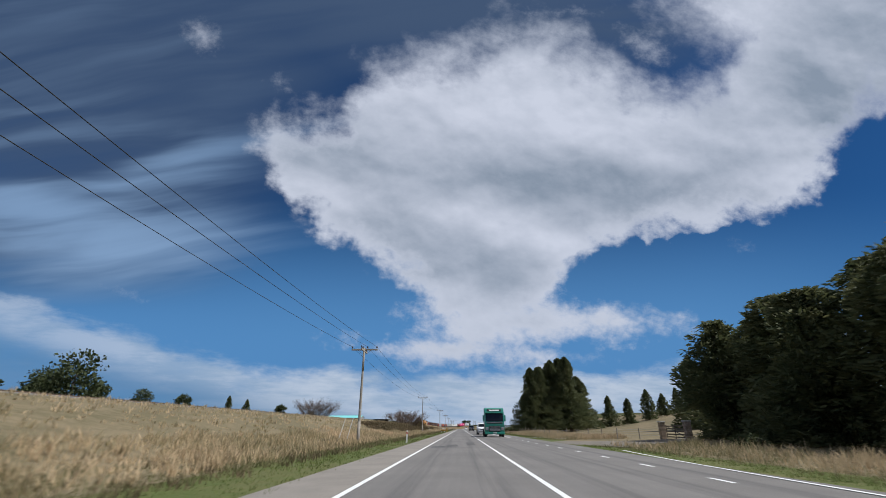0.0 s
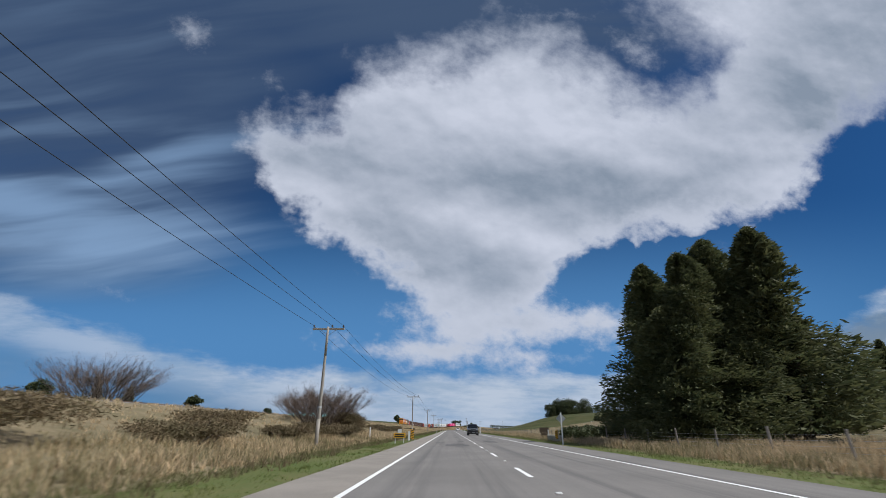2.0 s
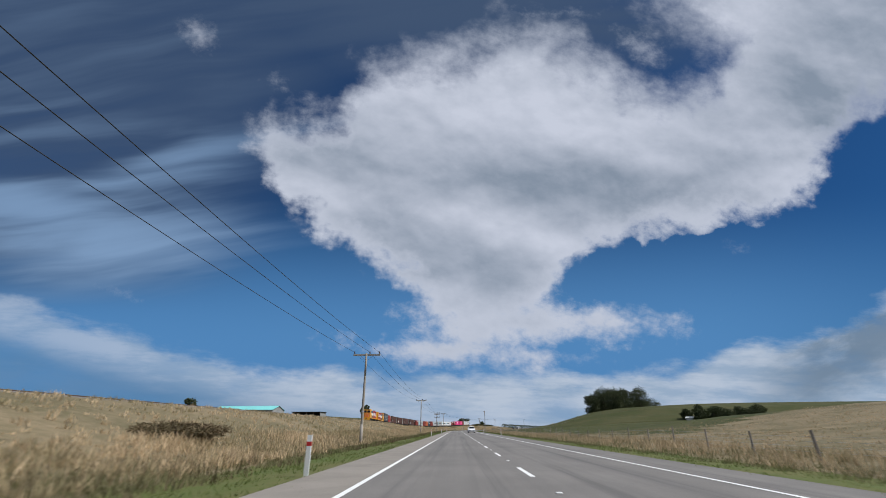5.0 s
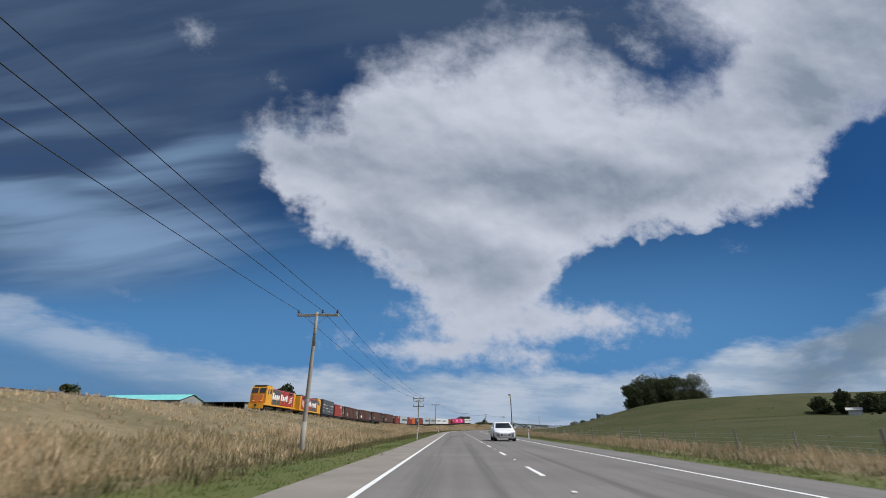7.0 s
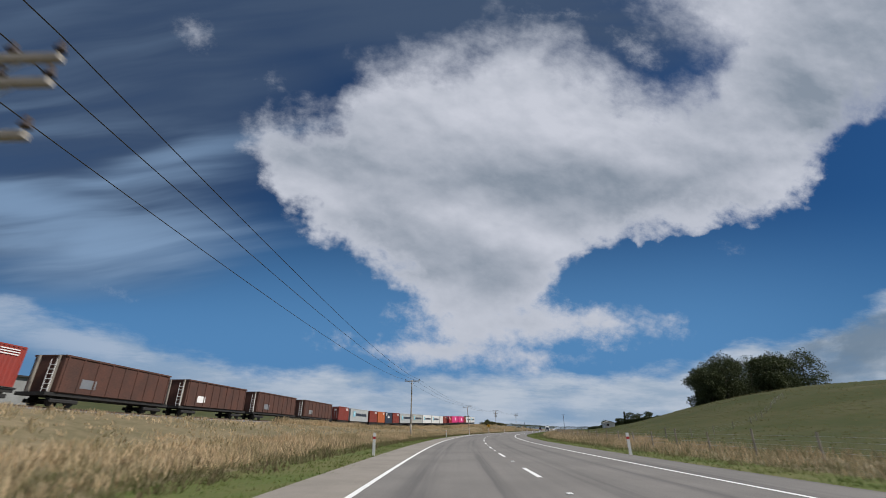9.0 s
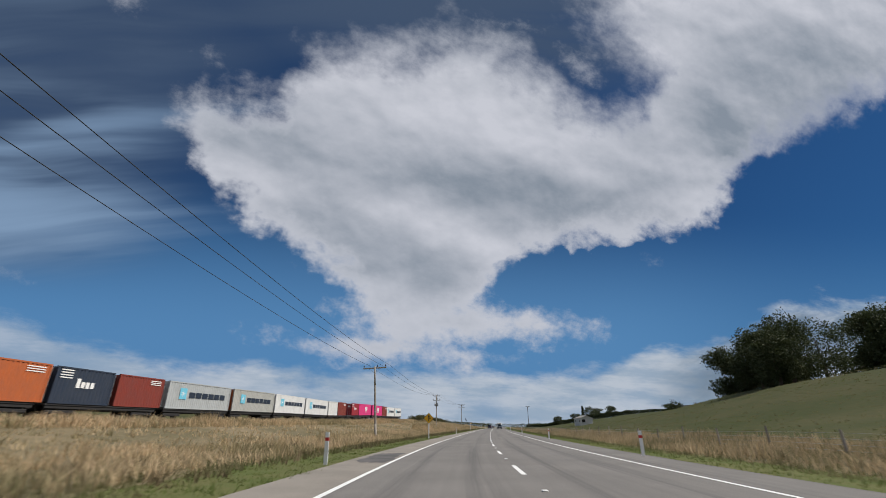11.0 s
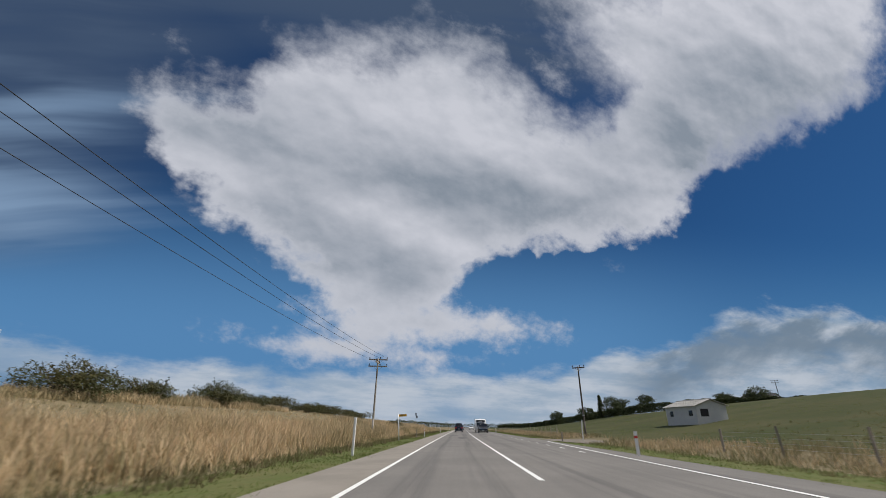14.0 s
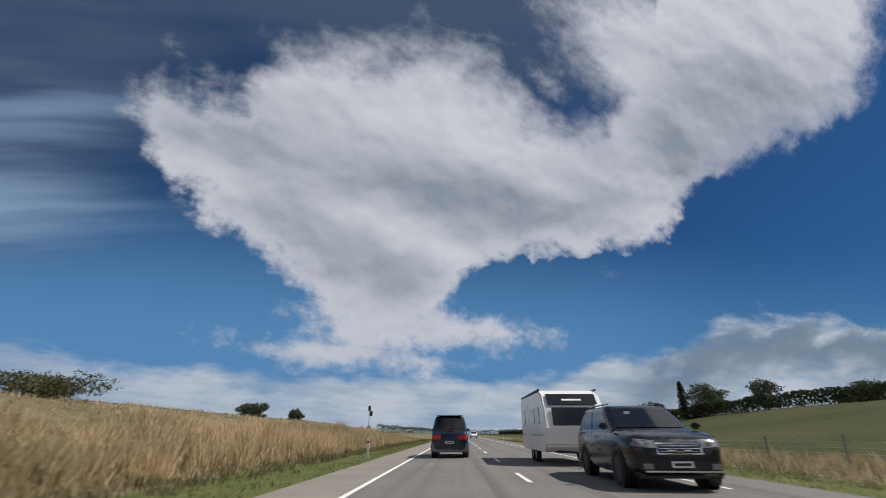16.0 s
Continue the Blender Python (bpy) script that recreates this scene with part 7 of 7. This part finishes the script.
gable_shed("farm_shed", 622, 36.5, 8, 8.0, 5.0, 2.5, 0.9, TIN_WHITE, ROOF_PALE, "old pale weatherboard shed with a faded iron roof", "shed", windows=(("W", -2.6, 1.0, 0.9, 0.8), ("W", 2.4, 1.0, 0.9, 0.8)), doors=(("S", -1.2, 0.9, 1.3, 1.1),))
gable_shed("farmhouse", 741, 158, 20, 15, 9, 2.6, 2.0, TIN_GREY, ROOF_BLUE, "grey farmhouse with a blue iron roof on the hill", "house", windows=(("W", -5, 0.9, 1.6, 1.2), ("W", 0, 0.9, 1.6, 1.2), ("W", 5, 0.9, 1.6, 1.2), ("S", -2, 0.9, 1.4, 1.2), ("S", 2, 0.9, 1.4, 1.2)))
gable_shed("homestead", 735, 118, 30, 12, 8, 2.6, 1.8, TIN_WHITE, ROOF_DARK, "white farmhouse with a dark roof among trees", "house", windows=(("W", -3, 0.9, 1.6, 1.2), ("W", 3, 0.9, 1.6, 1.2), ("S", 0, 0.9, 1.8, 1.2)))
gable_shed("long_barn", 418, -114, 90, 33, 12, 3.4, 2.0, TIN_GREY, ROOF_TEAL, "long low barn with a turquoise iron roof", "barn", ribs=24, doors=(("W", -10, 0.0, 3, 2.3), ("W", 0, 0.0, 3, 2.3), ("W", 10, 0.0, 3, 2.3)))
gable_shed("white_shed", 388, 92, 50, 2.4, 1.8, 1.2, 0.4, TIN_WHITE, TIN_WHITE, "small white pump shed on the hillside", "shed", doors=(("S", 0, 0, 0.9, 1.8),))


def open_shed(s, x, turn):
    t = thing("open_hay_shed", s, x, None, "dark open-fronted hay shed with a flat roof", "shed", turn=turn)
    L, W, h = 14.0, 7.0, 4.2
    part("back_wall", box(-W / 2, -W / 2 + 0.15, -L / 2, L / 2, -0.5, h - 0.2), ROOF_DARK, t)
    for y in (-L / 2, L / 2 - 0.15):
        part("end_wall", box(-W / 2 + 0.15, W / 2, y, y + 0.15, -0.5, h - 0.2), TIN_GREY, t)
    part("roof", slab([(-L / 2 - 0.4, h - 0.2), (L / 2 + 0.4, h - 0.2), (L / 2 + 0.4, h), (-L / 2 - 0.4, h)], -W / 2 - 0.3, W / 2 + 0.5), ROOF_DARK, t)
    for k in range(5):
        y = -L / 2 + 0.2 + (L - 0.4) * k / 4
        part("post", box(W / 2 - 0.2, W / 2, y - 0.1, y + 0.1, -0.5, h - 0.21), POST_WOOD, t)
    part("side_bin", box(W / 2 + 0.3, W / 2 + 2.5, L / 2 - 4, L / 2 - 0.5, -0.3, 1.6, 0.1), BOX_MAT["orange"], t, "orange-brown bin")


open_shed(408, -75, -90)


EARTH = material("bare_earth", (0.25, 0.175, 0.12), 0.95, second=(0.17, 0.125, 0.085), scale=0.9, fine=14, bump=0.7, bump_dist=0.02, spec=0.1)


def track(name, rows, label, mat=None, lift=0.03):
    """A strip of gravel over the ground: rows of (s, x, half width)."""
    bm = bmesh.new()
    last = None
    for i in range(len(rows)):
        s, x, w = rows[i]
        p = Vector(rows[min(i + 1, len(rows) - 1)][:2]) - Vector(rows[max(i - 1, 0)][:2])
        p.normalize()
        n = Vector((-p.y, p.x))
        edge = []
        for k in (-1, -0.5, 0, 0.5, 1):
            a, b = s + n.x * w * k, x + n.y * w * k
            edge.append(bm.verts.new(plan(a, b, land(a, b) + lift)))
        if last:
            for k in range(4):
                bm.faces.new((last[k], last[k + 1], edge[k + 1], edge[k]))
        last = edge
    bmesh.ops.recalc_face_normals(bm, faces=bm.faces)
    for f in bm.faces:
        if f.normal.z < 0:
            f.normal_flip()
    me = bpy.data.meshes.new(name)
    bm.to_mesh(me)
    bm.free()
    me.materials.append(mat or GRAVEL)
    return tagged(new(name, me), label, "track", kind="structure")


track("driveway", [(36, 5.4, 7.5), (38, 7.5, 6.0), (40, 10, 4.6), (42, 13, 3.2), (44.5, 17, 2.4), (47, 22, 2.2), (50, 30, 2.2), (54, 40, 2.2)], "pale gravel farm driveway leading to a gate")
track("side_road", [(590, 5.4, 8.0), (591, 8, 6.0), (592, 11, 4.6), (592.5, 13, 4.0)], "pale gravel side road across the paddock")
track("pull_off", [(606, -5.0, 5.0), (607.5, -7.5, 3.6), (609, -10, 2.4), (611, -13, 1.8)], "bare earth pull-off in the verge", EARTH, 0.014)
track("bare_verge", [(494, -5.0, 4.0), (494, -6.4, 3.0), (494, -7.6, 1.4)], "bare worn earth at the road edge", EARTH, 0.014)
track("worn_verge", [(133, -5.3, 6.0), (133, -6.8, 4.4), (134, -8.6, 2.0)], "bare worn earth beside the bridge", EARTH, 0.014)


def gate_pillar(s, x):
    t = thing("gate_pillar", s, x, None, "square rough stone gate pillar with a cap", "pillar", "gate pillars")
    rng = random.Random(int(s))
    for k in range(9):
        for j in range(2):
            w = rng.uniform(0.0, 0.03)
            a = -0.25 + j * 0.25 + (0.06 if k % 2 else 0) * (1 if j else 0)
            part("stone", box(-0.25 - w, 0.25 + w, a, a + 0.24, 0.2 * k - 0.2, 0.2 * k - 0.01, 0.02), BRICK, t)
    part("cap", box(-0.32, 0.32, -0.32, 0.36, 1.6, 1.72, 0.03), CONCRETE, t)


gate_pillar(43.2, 19.0)
gate_pillar(49.5, 19.4)


def farm_gate(s, x, turn, n=4.6):
    t = thing("farm_gate", s, x, None, "brown timber farm gate standing closed", "gate", turn=turn)
    for z in (0.2, 0.45, 0.7, 0.95, 1.2):
        part("rail", box(0, n, -0.03, 0.03, z, z + 0.1, 0.01), RUST_BOARD, t)
    for k in (0.0, n / 2 - 0.05, n - 0.1):
        part("stile", box(k, k + 0.1, 0.031, 0.08, 0.1, 1.35, 0.01), RUST_BOARD, t)
    bm = bmesh.new()
    rod((0.1, -0.04, 0.25), (n - 0.1, -0.04, 1.2), 0.04, 0.04, 6, bm)
    part("brace", bm, RUST_BOARD, t)


farm_gate(43.9, 19.1, 86)
fence([(50.2, 19.6), (52, 15.5)], 2.5, 1.2, "short post and rail fence beside the gate")
for _k, (_s, _x) in enumerate(((28, 15.5), (30.5, 16.2))):
    shrub(_s, _x, 1.2, 1.2, 0.9, 400 + _k, "low green shrub at the foot of the hedge", LEAF, 500, "low_shrub", 0.15)


def rail_signal(s, x):
    t = thing("rail_signal", s, x, None, "tall railway signal mast with two black target heads", "rail signal")
    part("mast", rod((0, 0, -0.3), (0, 0, 4.2), 0.06, 0.05, 10), STEEL, t)
    for dx, z in ((0.0, 3.85), (0.35, 3.0)):
        hd = part("signal_head", box(dx - 0.22, dx + 0.22, -0.12, -0.06, z - 0.42, z + 0.42, 0.05), BLACK, t, "black target board")
        for k in (-0.2, 0.2):
            part("lamp_hood", rod((dx, -0.13, z + k), (dx, -0.34, z + k), 0.10, 0.10, 12), BLACK, hd)
    part("bracket", box(0.0, 0.35, -0.05, 0.03, 2.95, 3.05), STEEL, t)
    part("relay_box", box(-0.3, 0.3, 0.2, 0.6, -0.2, 1.0, 0.03), STEEL, t)


rail_signal(706, -17.6)

# ---- far hills ----
_verts, _faces = [], []
for _i in range(61):
    _a = radians(34 + 45 * _i / 60)
    _h = -20 + 210 * smooth(_i / 22) * (0.75 + 0.5 * noise.noise(Vector((_i * 0.23, 0.3, 0)))) + 26 * noise.noise(Vector((_i * 0.9, 2.0, 0)))
    _verts += [(math.sin(_a) * 3300, 200 + math.cos(_a) * 3300, -30), (math.sin(_a) * 3300, 200 + math.cos(_a) * 3300, _h * 0.55), (math.sin(_a) * 3900, 200 + math.cos(_a) * 3900, _h), (math.sin(_a) * 4400, 200 + math.cos(_a) * 4400, -30)]
for _i in range(60):
    for _j in range(3):
        _faces.append((_i * 4 + _j, _i * 4 + _j + 1, _i * 4 + _j + 5, _i * 4 + _j + 4))
_me = bpy.data.meshes.new("backdrop")
_me.from_pydata(_verts, [], _faces)
# the blue of distant haze is put into the hills' own colour
HAZED_HILL = material("hazed_far_hills", (0.05, 0.085, 0.13), 1.0, second=(0.07, 0.10, 0.13), scale=0.004, fine=0.02, bump=0, spec=0.0)
_me.materials.append(HAZED_HILL)
tagged(new("backdrop", _me), "distant mountain range on the skyline, haze blue in its colour", "hills", kind="structure")
